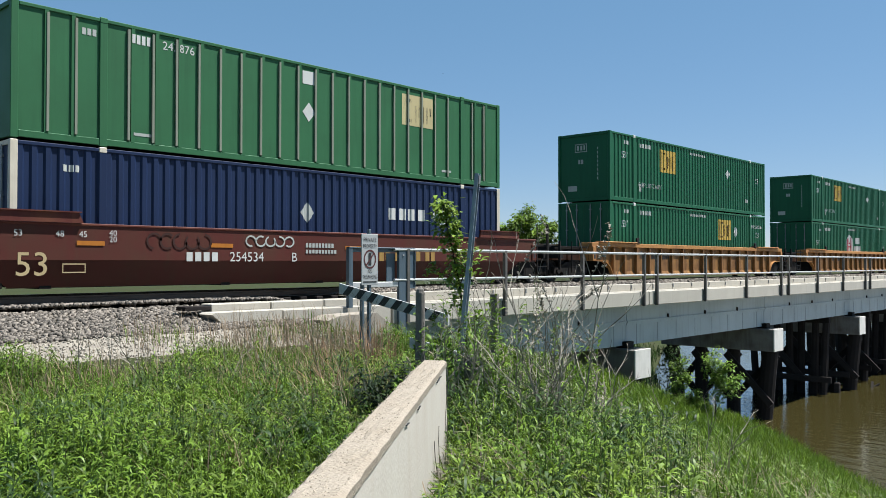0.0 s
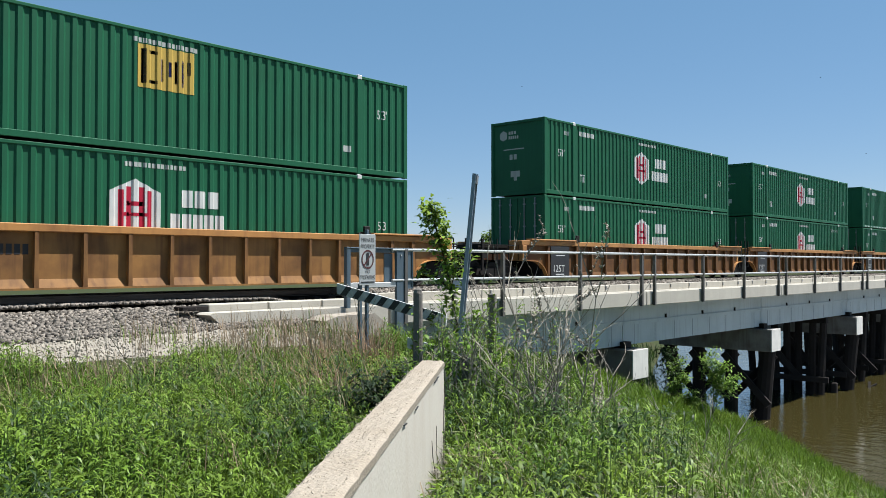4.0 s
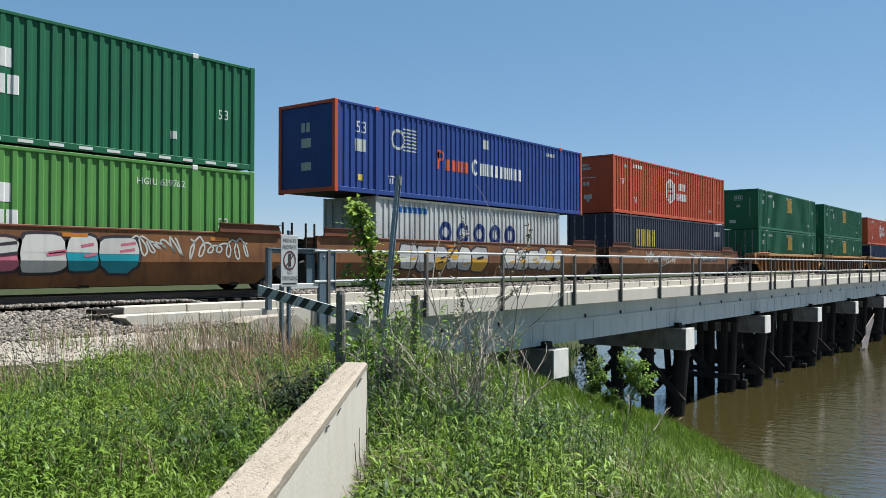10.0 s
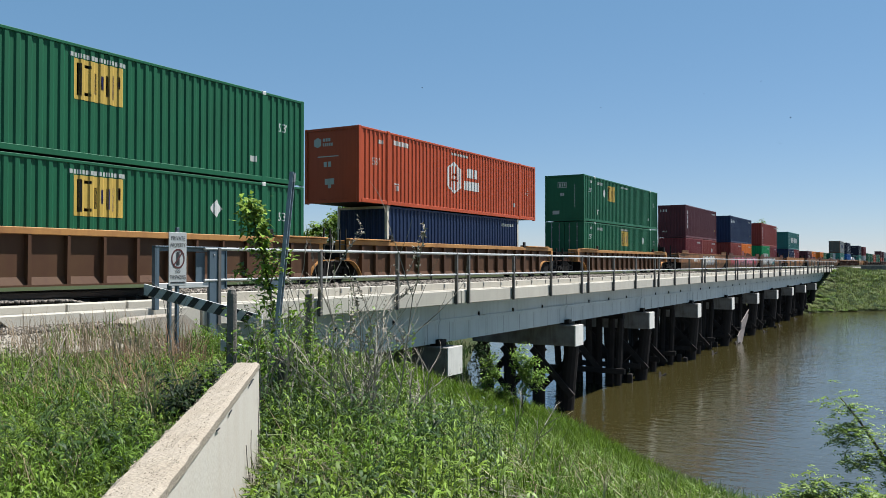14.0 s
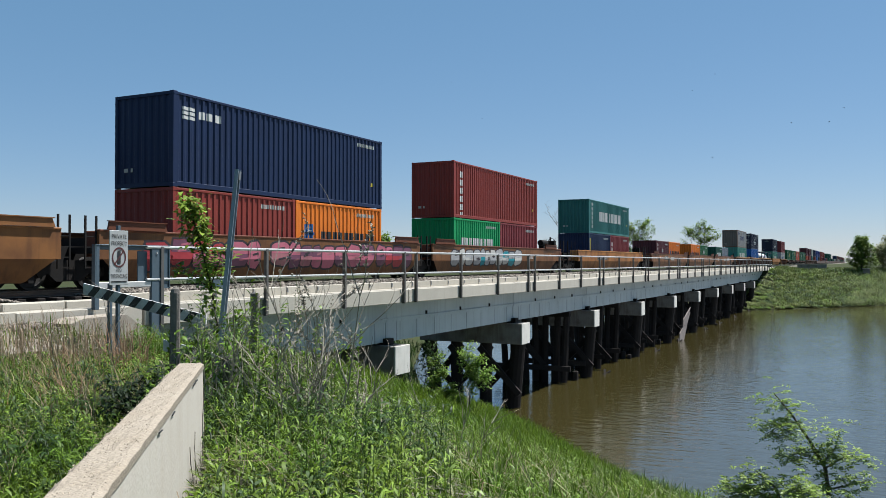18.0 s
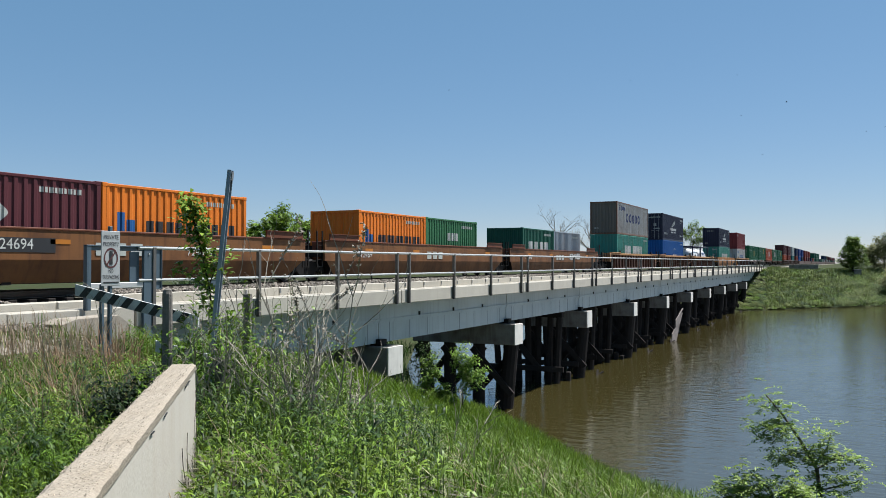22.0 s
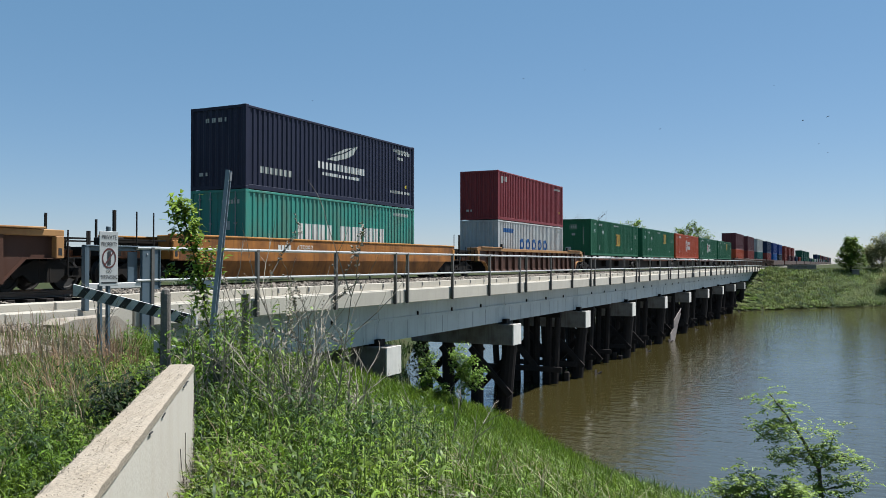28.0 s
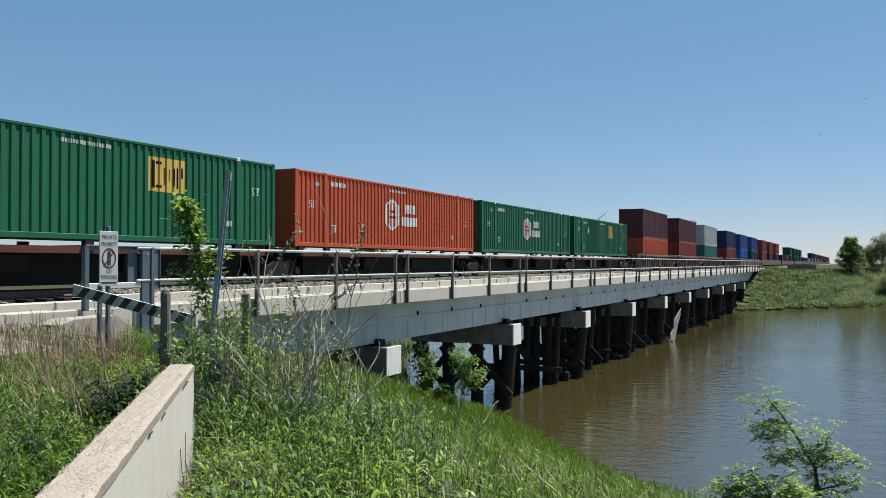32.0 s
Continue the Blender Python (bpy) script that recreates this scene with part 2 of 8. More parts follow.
def build_water():
    m = bpy.data.materials.new("river_water")
    m.use_nodes = True
    n, lk = m.node_tree.nodes, m.node_tree.links.new
    b = n["Principled BSDF"]
    b.inputs["Base Color"].default_value = (0.036, 0.030, 0.010, 1)
    b.inputs["Roughness"].default_value, b.inputs["IOR"].default_value = 0.06, 2.25
    tc, mp = n.new("ShaderNodeTexCoord"), n.new("ShaderNodeMapping")
    mp.inputs["Scale"].default_value, mp.inputs["Rotation"].default_value = (1.5, 0.62, 1), (0, 0, 0.22)
    lk(tc.outputs["Object"], mp.inputs["Vector"])
    w1, w2 = n.new("ShaderNodeTexNoise"), n.new("ShaderNodeTexNoise")
    w1.inputs["Scale"].default_value, w1.inputs["Detail"].default_value = 1.3, 5
    w2.inputs["Scale"].default_value, w2.inputs["Detail"].default_value = 0.12, 3
    lk(mp.outputs[0], w1.inputs["Vector"])
    lk(tc.outputs["Object"], w2.inputs["Vector"])
    mu = n.new("ShaderNodeMath")
    mu.operation = "MULTIPLY"
    lk(w1.outputs["Fac"], mu.inputs[0])
    r = n.new("ShaderNodeMapRange")
    r.inputs[3].default_value, r.inputs[4].default_value = 0.4, 1.5
    lk(w2.outputs["Fac"], r.inputs[0])
    lk(r.outputs[0], mu.inputs[1])
    bp = n.new("ShaderNodeBump")
    bp.inputs["Strength"].default_value, bp.inputs["Distance"].default_value = 1.0, 0.042
    lk(mu.outputs[0], bp.inputs["Height"])
    lk(bp.outputs[0], b.inputs["Normal"])
    xs = np.arange(10, 700, 30.0)
    ys = np.arange(-900, 900, 60.0)
    verts = [(x, y, 0) for x in xs for y in ys]
    k = len(ys)
    faces = [(i * k + j, (i + 1) * k + j, (i + 1) * k + j + 1, i * k + j + 1) for i in range(len(xs) - 1) for j in range(k - 1)]
    ob = link_mesh("water", verts, faces, m)
    ob.location.z = WATER_Z
    return tagged(ob, "muddy brown river water with small wind ripples", "water", kind="structure")


build_ground()
WATER = build_water()

# ---- bridge ----
SPAN, JOINT0, ENDX = 13.8, 15.5, 181.1
JOINTS = [JOINT0 + SPAN * i for i in range(13)]


def build_bridge():
    br = empty("railway_bridge", "long low concrete girder railway bridge on dark timber trestle bents", "bridge")
    # girders, walkway fascia, ballast curb: one piece for each span
    bm = boxes((0.02, SPAN - 0.02, -2.42, 2.42, -1.72, -0.42), (0.02, SPAN - 0.02, -2.36, 2.36, -2.52, -1.72))
    g0 = part("girder", bm, GIRDER, br)
    n = 3
    w = SPAN / n
    fas0 = part("walkway_slab", boxes((0.02, w - 0.02, -3.43, -2.45, -0.89, -0.36), bevel=0.02), CONCRETE, br)
    curb0 = part("ballast_curb", boxes((0.012, SPAN / 8 - 0.012, -2.62, -2.40, -0.40, -0.09), bevel=0.015), CONCRETE, br)
    clip0 = part("curb_clip", boxes((-0.02, 0.02, -2.65, -2.62, -0.24, -0.12), (-0.04, 0.04, -2.645, -2.625, -0.27, -0.22)), GALV, br)
    strut0 = part("girder_bolt_plate", boxes((-0.05, 0.05, -2.47, -2.42, -1.58, -1.40)), BLACKSTEEL, br)
    seam0 = part("girder_joint", boxes((-0.014, 0.014, -2.368, -2.36, -2.52, -1.72)), GIRDERLINE, br)
    ledge0 = part("girder_ledge", boxes((0.02, SPAN - 0.02, -2.47, -2.42, -1.62, -1.56)), GIRDER, br)
    pad0 = part("bearing_pad", boxes((-0.22, 0.22, -2.62, -2.1, -2.66, -2.36)), BLACKSTEEL, br)
    # cap body coloured for shade and stains, thin end sheet for sunlight
    cap0 = part("pier_cap", boxes((-0.6, 0.6, -3.10, 3.15, -3.76, -2.62), bevel=0.03), STAINED_SHADED, br, "stained concrete, darkened with painted shade")
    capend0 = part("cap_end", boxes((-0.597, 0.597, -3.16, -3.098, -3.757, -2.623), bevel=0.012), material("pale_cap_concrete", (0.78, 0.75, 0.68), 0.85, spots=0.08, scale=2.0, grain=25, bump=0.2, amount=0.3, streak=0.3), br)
    post0 = part("handrail_post", boxes((-0.05, 0.05, -3.55, -3.44, -0.9, 1.12), (-0.09, 0.09, -3.47, -3.43, -0.86, -0.42)), RAILPOST, br)
    bm = bmesh.new()
    for z, r in ((1.10, 0.042), (0.28, 0.038)):
        rod(bm, (0.0, -3.50, z), (SPAN, -3.50, z), r)
    rail0 = part("handrail", bm, PALEGALV, br)
    far0 = part("handrail", boxes((0, SPAN, 3.45, 3.52, 1.05, 1.12), (0, SPAN, 3.45, 3.52, 0.25, 0.31)), GALV, br)
    fasf = part("walkway_slab", boxes((0.02, SPAN - 0.02, 2.45, 3.43, -0.89, -0.36)), CONCRETE, br)
    proto = [g0, fas0, curb0, clip0, strut0, seam0, ledge0, pad0, cap0, capend0, post0, rail0, far0, fasf]
    for i, x in enumerate(JOINTS[:-1]):
        for o in (g0, ledge0, rail0, far0, fasf):
            again(o, x)
        for k in range(n):
            again(fas0, x + k * w)
        for k in range(8):
            again(curb0, x + k * SPAN / 8)
        for k in range(8):
            again(clip0, x + 0.05 + k * SPAN / 8)
        for k in (3.4, 6.9, 10.4):
            again(strut0, x + k)
        for k in range(8 if i < 7 else 3):
            again(seam0, x + 0.9 + k * (1.72 if i < 7 else 4.5))
        for k in (0.5, 4.75, 9.05, 13.3):
            again(post0, x + k)
        if i:
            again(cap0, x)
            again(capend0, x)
            again(pad0, x)
    for o in proto:
        bpy.data.objects.remove(o)
    return br


def build_bents(br):
    """Dark timber bents: four stout piles under each cap, cross-braced, with a waling near the water."""
    rnd = random.Random(3)
    rows = (-2.72, -0.72, 1.1, 2.8)
    bm = bmesh.new()
    rod(bm, (0, 0, -10.5), (0, 0, -3.7), 0.46, 0.40, 12)
    outer0 = part("trestle_post", bm, TIMBER, br)
    bm = bmesh.new()
    rod(bm, (0, 0, -10.5), (0, 0, -3.7), 0.38, 0.34, 12)
    pile0 = part("trestle_post", bm, TIMBER, br)
    braces = []
    for side in (-1, 1):
        for a, b in zip(rows, rows[1:]):
            bm = bmesh.new()
            beam(bm, (side * 0.42, a - 0.2, -6.5 if side < 0 else -4.0), (side * 0.42, b + 0.2, -4.0 if side < 0 else -6.5), 0.14, 0.34)
            braces.append(part("sway_brace", bm, TIMBER, br))
    girt0 = part("timber_girt", boxes((-0.58, -0.44, -2.5, 2.9, -6.5, -6.15), bevel=0.015), TIMBER, br)
    stub0 = part("pile_stub", boxes((-0.16, 0.16, -0.16, 0.16, -8.5, -6.75), bevel=0.05), TIMBER, br)
    for i, x in enumerate(JOINTS[1:-1]):
        for y in rows:
            o = again(outer0 if y == rows[0] else pile0, x + rnd.uniform(-0.1, 0.1), y)
            lean = -y * (2.2 if abs(y) > 2.5 else 0.5)
            o.rotation_euler = (radians(lean), radians(rnd.uniform(-1.5, 1.5)), 0)
            o.location.y = y - math.sin(radians(lean)) * 3.7
        for o in braces:
            again(o, x)
        if i > 1:
            again(girt0, x)
        if i > 0:
            for k in range(2):
                again(stub0, x - rnd.uniform(1.0, 2.2), rnd.uniform(-3.2, -1.0), rnd.uniform(-0.35, 0.1))
    # extra close-set bents between the caps further out, added to darken the water beneath
    bm = bmesh.new()
    rod(bm, (0, 0, -10.5), (0, 0, -2.9), 0.26, 0.22, 8)
    infill0 = part("trestle_post", bm, TIMBER, br)
    infillcap0 = part("timber_cap", boxes((-0.2, 0.2, -2.3, 2.9, -2.92, -2.53), bevel=0.02), TIMBER, br)
    for i, x in enumerate(JOINTS[2:-1]):
        for k in (4.6, 9.2) if i else (10.4,):
            for y in (-2.1, -1.4, -0.6, 0.2, 1.0, 1.8, 2.6):
                o = again(infill0, x + k + rnd.uniform(-0.15, 0.15), y)
                o.rotation_euler = (radians(-y * 1.4), radians(rnd.uniform(-1.5, 1.5)), 0)
                o.location.y = y + math.sin(radians(y * 1.4)) * 2.9
            again(infillcap0, x + k)
            again(girt0, x + k)
            again(braces[k > 5], x + k)
    for o in (pile0, outer0, girt0, stub0, infill0, infillcap0, *braces):
        bpy.data.objects.remove(o)


def build_abutments():
    ab = empty("bridge_abutment", "pale concrete bridge abutment with chamfered wing wall", "abutment")
    part("wing_wall", boxes((11.3, 15.3, -3.42, -2.42, -1.7, -0.62), bevel=0.03), CONCRETE, ab)
    bm = bmesh.new()
    prism(bm, [(10.03, -0.41), (10.10, -0.37), (11.9, -0.37), (11.9, -1.7), (10.95, -1.7), (10.62, -0.88)], -3.44, -2.87)
    part("wing_end", bm, CONCRETE, ab)
    cb = part("curb_block", boxes((10.36, 11.98, -2.85, -2.42, -0.62, -0.2), bevel=0.02), CONCRETE, ab)
    for k in range(1, 3):
        again(cb, 1.65 * k)
    part("slab_edge", boxes((11.93, 15.45, -3.43, -2.87, -0.9, -0.37), bevel=0.02), CONCRETE, ab)
    for z in (-0.33, -0.54):
        part("timber_end", boxes((9.68, 10.33, -2.9, -2.5, z, z + 0.09), bevel=0.01), TIMBER, ab)
    part("breast_wall", boxes((14.6, 15.45, -3.3, 3.3, -4.2, -0.7)), CONCRETE, ab)
    bm = bmesh.new()
    prism(bm, [(12.55, -1.9), (12.55, -0.62), (12.9, -0.52), (14.1, -0.50), (14.62, -0.86), (14.7, -1.9)], -4.35, -3.62)
    part("footing_block", bm, material("old_block_concrete", (0.42, 0.37, 0.30), 0.95, spots=0.2, scale=2.5, grain=25, bump=0.4, amount=0.6, dark=(0.22, 0.17, 0.13), streak=0.4), ab, "stained broken concrete block")
    fa = empty("bridge_abutment", "far concrete abutment of the railway bridge", "abutment")
    part("breast_wall", boxes((181.2, 182.2, -3.4, 3.4, -4.5, -0.45)), CONCRETE, fa)
    part("wing_wall", boxes((182.2, 186, -3.43, -3.0, -2.2, -0.45)), CONCRETE, fa)
    part("curb_block", boxes((182.2, 196, -3.0, -2.5, -1.0, -0.25)), CONCRETE, fa)


BRIDGE = build_bridge()
build_bents(BRIDGE)
build_abutments()


def build_track():
    tr = empty("railway_track", "single railway track with rusty rails on wooden ties", "track")
    tagged(tr, kind="structure")
    for y in (-0.7525, 0.7525):
        bm = bmesh.new()
        for pts in ([(-0.075, -0.17), (0.075, -0.17), (0.07, -0.15), (0.01, -0.13), (0.01, -0.045), (0.036, -0.035), (0.036, 0), (-0.036, 0), (-0.036, -0.035), (-0.01, -0.045), (-0.01, -0.13), (-0.07, -0.15)],):
            a = [bm.verts.new((-400, y + p, q)) for p, q in pts]
            b = [bm.verts.new((1900, y + p, q)) for p, q in pts]
            for i in range(len(pts)):
                j = (i + 1) % len(pts)
                bm.faces.new((a[i], b[i], b[j], a[j]))
        part("rail", bm, RAILSTEEL, tr)
    t0 = part("tie", boxes((-0.115, 0.115, -1.3, 1.3, -0.36, -0.18), bevel=0.015), TIMBER, tr)
    for k in range(110):
        again(t0, 1.0 + 0.55 * k)
    bpy.data.objects.remove(t0)
    v, f = [], []
    for k in range(330):
        x = 61.5 + 0.55 * k
        n = len(v)
        v += [(x + a, b, c) for a in (-0.115, 0.115) for b in (-1.3, 1.3) for c in (-0.36, -0.18)]
        f += [tuple(n + i for i in q) for q in ((0, 1, 3, 2), (4, 6, 7, 5), (0, 4, 5, 1), (2, 3, 7, 6), (1, 5, 7, 3))]
    tagged(link_mesh("tie_row", v, f, TIMBER, tr), kind="stuff")
    return tr


build_track()


# ---- train: containers ----
MOVERS = []
SPEED = 18.644
W53, W40, HC, STD = 2.59, 2.438, 2.896, 2.591
GREEN = (0.012, 0.115, 0.055)
COLOURS = {
    "green": (0.016, 0.112, 0.052), "pale_green": (0.085, 0.235, 0.055), "dark_green": (0.012, 0.085, 0.055), "old_green": (0.04, 0.145, 0.062),
    "navy": (0.013, 0.026, 0.072), "blue": (0.025, 0.055, 0.22), "bright_blue": (0.012, 0.10, 0.34), "black_blue": (0.022, 0.024, 0.048), "slate": (0.035, 0.042, 0.06),
    "white": (0.68, 0.62, 0.50), "grey": (0.44, 0.45, 0.44), "grey_rust": (0.36, 0.365, 0.355), "red": (0.50, 0.085, 0.03), "maroon": (0.10, 0.028, 0.034),
    "brown_red": (0.23, 0.04, 0.03), "orange": (0.72, 0.19, 0.02), "orange_red": (0.50, 0.085, 0.04), "teal": (0.05, 0.25, 0.20), "teal_dark": (0.03, 0.145, 0.135),
    "bright_green": (0.01, 0.27, 0.085), "rusted": (0.15, 0.135, 0.115), "rust_brown": (0.16, 0.09, 0.06), "silver": (0.22, 0.26, 0.30), "wine": (0.19, 0.032, 0.036)}
CACHE = {}


def box_paint(c):
    rusty = c in ("grey_rust", "grey", "white", "teal", "silver")
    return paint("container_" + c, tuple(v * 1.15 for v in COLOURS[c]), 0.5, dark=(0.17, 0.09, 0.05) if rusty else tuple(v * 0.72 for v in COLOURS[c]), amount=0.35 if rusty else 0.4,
                 streak=0.4 if c == "grey_rust" else 0.25 if rusty else 0.35)


def corrugation(x0, x1, period, depth):
    """Breaks along x with the depth of the panel at each."""
    n = max(1, round((x1 - x0) / period))
    p = (x1 - x0) / n
    rows = []
    for i in range(n):
        a = x0 + i * p
        rows += [(a, 0.0), (a + 0.34 * p, 0.0), (a + 0.5 * p, depth), (a + 0.84 * p, depth)]
    return rows + [(x1, 0.0)]


def depth_at(rows, x):
    return lerp_table(x, rows)


def cached(key, make, name, parent, mat, **k):
    """An object on a mesh that is built once for each key, with its own paint."""
    if key not in CACHE:
        bm = make()
        me = bpy.data.meshes.new(name)
        bm.to_mesh(me)
        bm.free()
        me.materials.append(mat)
        CACHE[key] = me
    o = new(name, CACHE[key])
    o.parent = parent
    if CACHE[key].materials[0] != mat:
        o.material_slots[0].link = "OBJECT"
        o.material_slots[0].material = mat
    if k.get("label"):
        o["label"] = k["label"]
    return o


def strip(rows, y, z0, z1, sign=1):
    bm = bmesh.new()
    lo = [bm.verts.new((x, y + sign * d, z0)) for x, d in rows]
    hi = [bm.verts.new((x, y + sign * d, z1)) for x, d in rows]
    for i in range(len(rows) - 1):
        bm.faces.new((lo[i], lo[i + 1], hi[i + 1], hi[i]))
    return bm


STYLE = {"box": (0.285, 0.036), "fine": (0.275, 0.036), "plate": (0.6, 0.02)}


def side_rows(L, style):
    p, d = STYLE[style]
    e = 0.16
    if L > 13:
        e2 = (L - 12.192) / 2
        if style == "plate":
            rows = [(e, d)]
            x = e
            for a, b in ((e, e2 - 0.1), (e2 + 0.1, L - e2 - 0.1), (L - e2 + 0.1, L - e)):
                n = max(1, round((b - a) / p))
                for i in range(1, n):
                    c = a + (b - a) * i / n
                    rows += [(c - 0.05, d), (c - 0.045, -0.012), (c + 0.045, -0.012), (c + 0.05, d)]
            return rows + [(L - e, d)]
        return corrugation(e, e2 - 0.09, p, d) + corrugation(e2 + 0.09, L - e2 - 0.09, p, d) + corrugation(L - e2 + 0.09, L - e, p, d)
    return corrugation(e, L - e, p, d)


def container(q, base, L, H, colour, style="box", doors=False, corner=None, rail=None, label="", far=False, end_colour=None):
    """A shipping container whose near left corner stands q metres along the train; the door or front end faces the way it goes."""
    W = W53 if L > 13 else W40
    y0, y1 = -W / 2, W / 2
    c = empty("shipping_container", label, "container", "containers on the train", (q, 0, base))
    mat = box_paint(colour)
    corner_mat = box_paint(corner) if corner else mat
    rail_mat = box_paint(rail) if rail else mat
    e = 0.16 if L > 6.5 else 0.15
    key = (L, H)
    if far:
        cached(("side_far",) + key, lambda: strip(corrugation(e, L - e, 0.6, 0.075), y0 + 0.02, 0.15, H - 0.1), "side_panel", c, mat)
    else:
        cached(("side", style) + key, lambda: strip(side_rows(L, style), y0 + 0.012, 0.15, H - 0.09), "side_panel", c, mat)
    cached(("back",) + key, lambda: boxes((e, L - e, y1 - 0.05, y1 - 0.02, 0.15, H - 0.09)), "side_panel", c, mat)
    cached(("roof",) + key, lambda: boxes((0.05, L - 0.05, y0 + 0.03, y1 - 0.03, H - 0.06, H - 0.02)), "roof", c, mat)
    cached(("floor",) + key, lambda: boxes((0.05, L - 0.05, y0 + 0.04, y1 - 0.04, 0.05, 0.16)), "floor", c, BLACKSTEEL)
    cached(("toprail",) + key, lambda: boxes((e, L - e, y0, y0 + 0.07, H - 0.095, H - 0.015), bevel=0.01), "top_rail", c, rail_mat)
    cached(("botrail",) + key, lambda: boxes((e, L - e, y0, y0 + 0.06, 0.02, 0.17), bevel=0.01), "bottom_rail", c, rail_mat)
    cached(("toprailf",) + key, lambda: boxes((e, L - e, y1 - 0.07, y1, H - 0.095, H - 0.015)), "top_rail", c, rail_mat)
    for x in (0, L - e):
        cached(("posts", e) + key + (x > 0,), lambda: boxes((x, x + e, y0, y0 + 0.12, 0.0, H), bevel=0.012), "corner_post", c, corner_mat)
        cached(("postf", e) + key + (x > 0,), lambda: boxes((x, x + e, y1 - 0.12, y1, 0.0, H), bevel=0.012), "corner_post", c, corner_mat)
    if L > 13:
        e2 = (L - 12.192) / 2
        for x in (e2, L - e2):
            cached(("lift", x) + key, lambda: boxes((x - 0.09, x + 0.09, y0 - 0.008, y0 + 0.1, 0.0, H), bevel=0.01), "lifting_post", c, mat)
            if not far:
                cached(("cast", x) + key, lambda: boxes((x - 0.09, x + 0.09, y0 - 0.014, y0 + 0.1, H - 0.12, H + 0.012), bevel=0.015), "corner_casting", c, WHITEPAINT if "green" in colour and style != "plate" else corner_mat)
    elif not far:
        for x in (0.0, L - 0.18):
            for z in (-0.005, H - 0.115):
                cached(("ccast", x, z) + key, lambda: boxes((x - 0.005, x + 0.185, y0 - 0.006, y0 + 0.16, z, z + 0.12), bevel=0.012), "corner_casting", c, corner_mat)
    em = box_paint(end_colour) if end_colour else mat
    if doors and not far:
        for s in (0, 1):
            a, b = (y0 + 0.13, -0.012) if s == 0 else (0.012, y1 - 0.13)
            cached(("door", s) + key, lambda: boxes((0.03, 0.07, a, b, 0.16, H - 0.11)), "door", c, em)
            for k in (0.28, 0.72):
                y = a + (b - a) * k

                def rods(y=y):
                    bm = bmesh.new()
                    rod(bm, (-0.0, y, 0.1), (-0.0, y, H - 0.08), 0.022, n=6)
                    for z in (0.3, 0.9, 1.7, H - 0.35):
                        box(bm, -0.02, 0.03, y - 0.05, y + 0.05, z, z + 0.05)
                    box(bm, -0.03, 0.0, y, y + 0.3, 0.98, 1.02)
                    return bm
                cached(("rods", s, k) + key, rods, "lock_rod", c, GALV)
    else:
        def front():
            if L > 13:
                return boxes((0.05, 0.09, y0 + 0.12, y1 - 0.12, 0.1, H - 0.08))
            bm = bmesh.new()
            rows = [(x, 0.02 + d) for x, d in corrugation(y0 + 0.1, y1 - 0.1, 0.28, 0.04)]
            lo = [bm.verts.new((d, y, 0.1)) for y, d in rows]
            hi = [bm.verts.new((d, y, H - 0.08)) for y, d in rows]
            for i in range(len(rows) - 1):
                bm.faces.new((lo[i + 1], lo[i], hi[i], hi[i + 1]))
            return bm
        cached(("front",) + key, front, "end_panel", c, em)
    cached(("rear",) + key, lambda: boxes((L - 0.09, L - 0.05, y0 + 0.1, y1 - 0.1, 0.1, H - 0.08)), "end_panel", c, em)
    cached(("endrail",) + key, lambda: boxes((0.0, 0.08, y0 + 0.12, y1 - 0.12, H - 0.11, H - 0.01)), "end_rail", c, corner_mat)
    cached(("endsill",) + key, lambda: boxes((0.0, 0.08, y0 + 0.12, y1 - 0.12, 0.02, 0.15)), "end_sill", c, corner_mat)
    c["L"], c["H"], c["style"] = L, H, style
    MOVERS.append((c, q, base))
    return c


# ---- markings ----
def drape(bm, rows, y, lift=0.006):
    """Lay a flat marking onto the folds of a side panel."""
    xs = [v.co.x for v in bm.verts]
    lo, hi = min(xs), max(xs)
    for x, d in rows:
        if lo + 1e-4 < x < hi - 1e-4:
            bmesh.ops.bisect_plane(bm, geom=bm.verts[:] + bm.edges[:] + bm.faces[:], plane_co=(x, 0, 0), plane_no=(1, 0, 0))
    for v in bm.verts:
        v.co.y = y + depth_at(rows, v.co.x) - lift
    return bm


def flat(polys):
    bm = bmesh.new()
    for p in polys:
        bm.faces.new([bm.verts.new((x, 0, z)) for x, z in p])
    return bm


def rect(x0, x1, z0, z1):
    return [(x0, z0), (x1, z0), (x1, z1), (x0, z1)]


def ring(cx, cz, rx, rz, t, n=18, a0=0.0, a1=2 * math.pi):
    out = []
    for i in range(n):
        a, b = a0 + (a1 - a0) * i / n, a0 + (a1 - a0) * (i + 1) / n
        out.append([(cx + rx * math.cos(a), cz + rz * math.sin(a)), (cx + rx * math.cos(b), cz + rz * math.sin(b)),
                    (cx + (rx - t) * math.cos(b), cz + (rz - t) * math.sin(b)), (cx + (rx - t) * math.cos(a), cz + (rz - t) * math.sin(a))])
    return out


def word_bars(x0, x1, z0, z1, n, gap=0.28):
    """Plain blocks of a word's size where the writing cannot be kept."""
    w = (x1 - x0) / n
    return [rect(x0 + i * w, x0 + (i + 1 - gap) * w, z0, z1) for i in range(n)]


TEXTS = {}


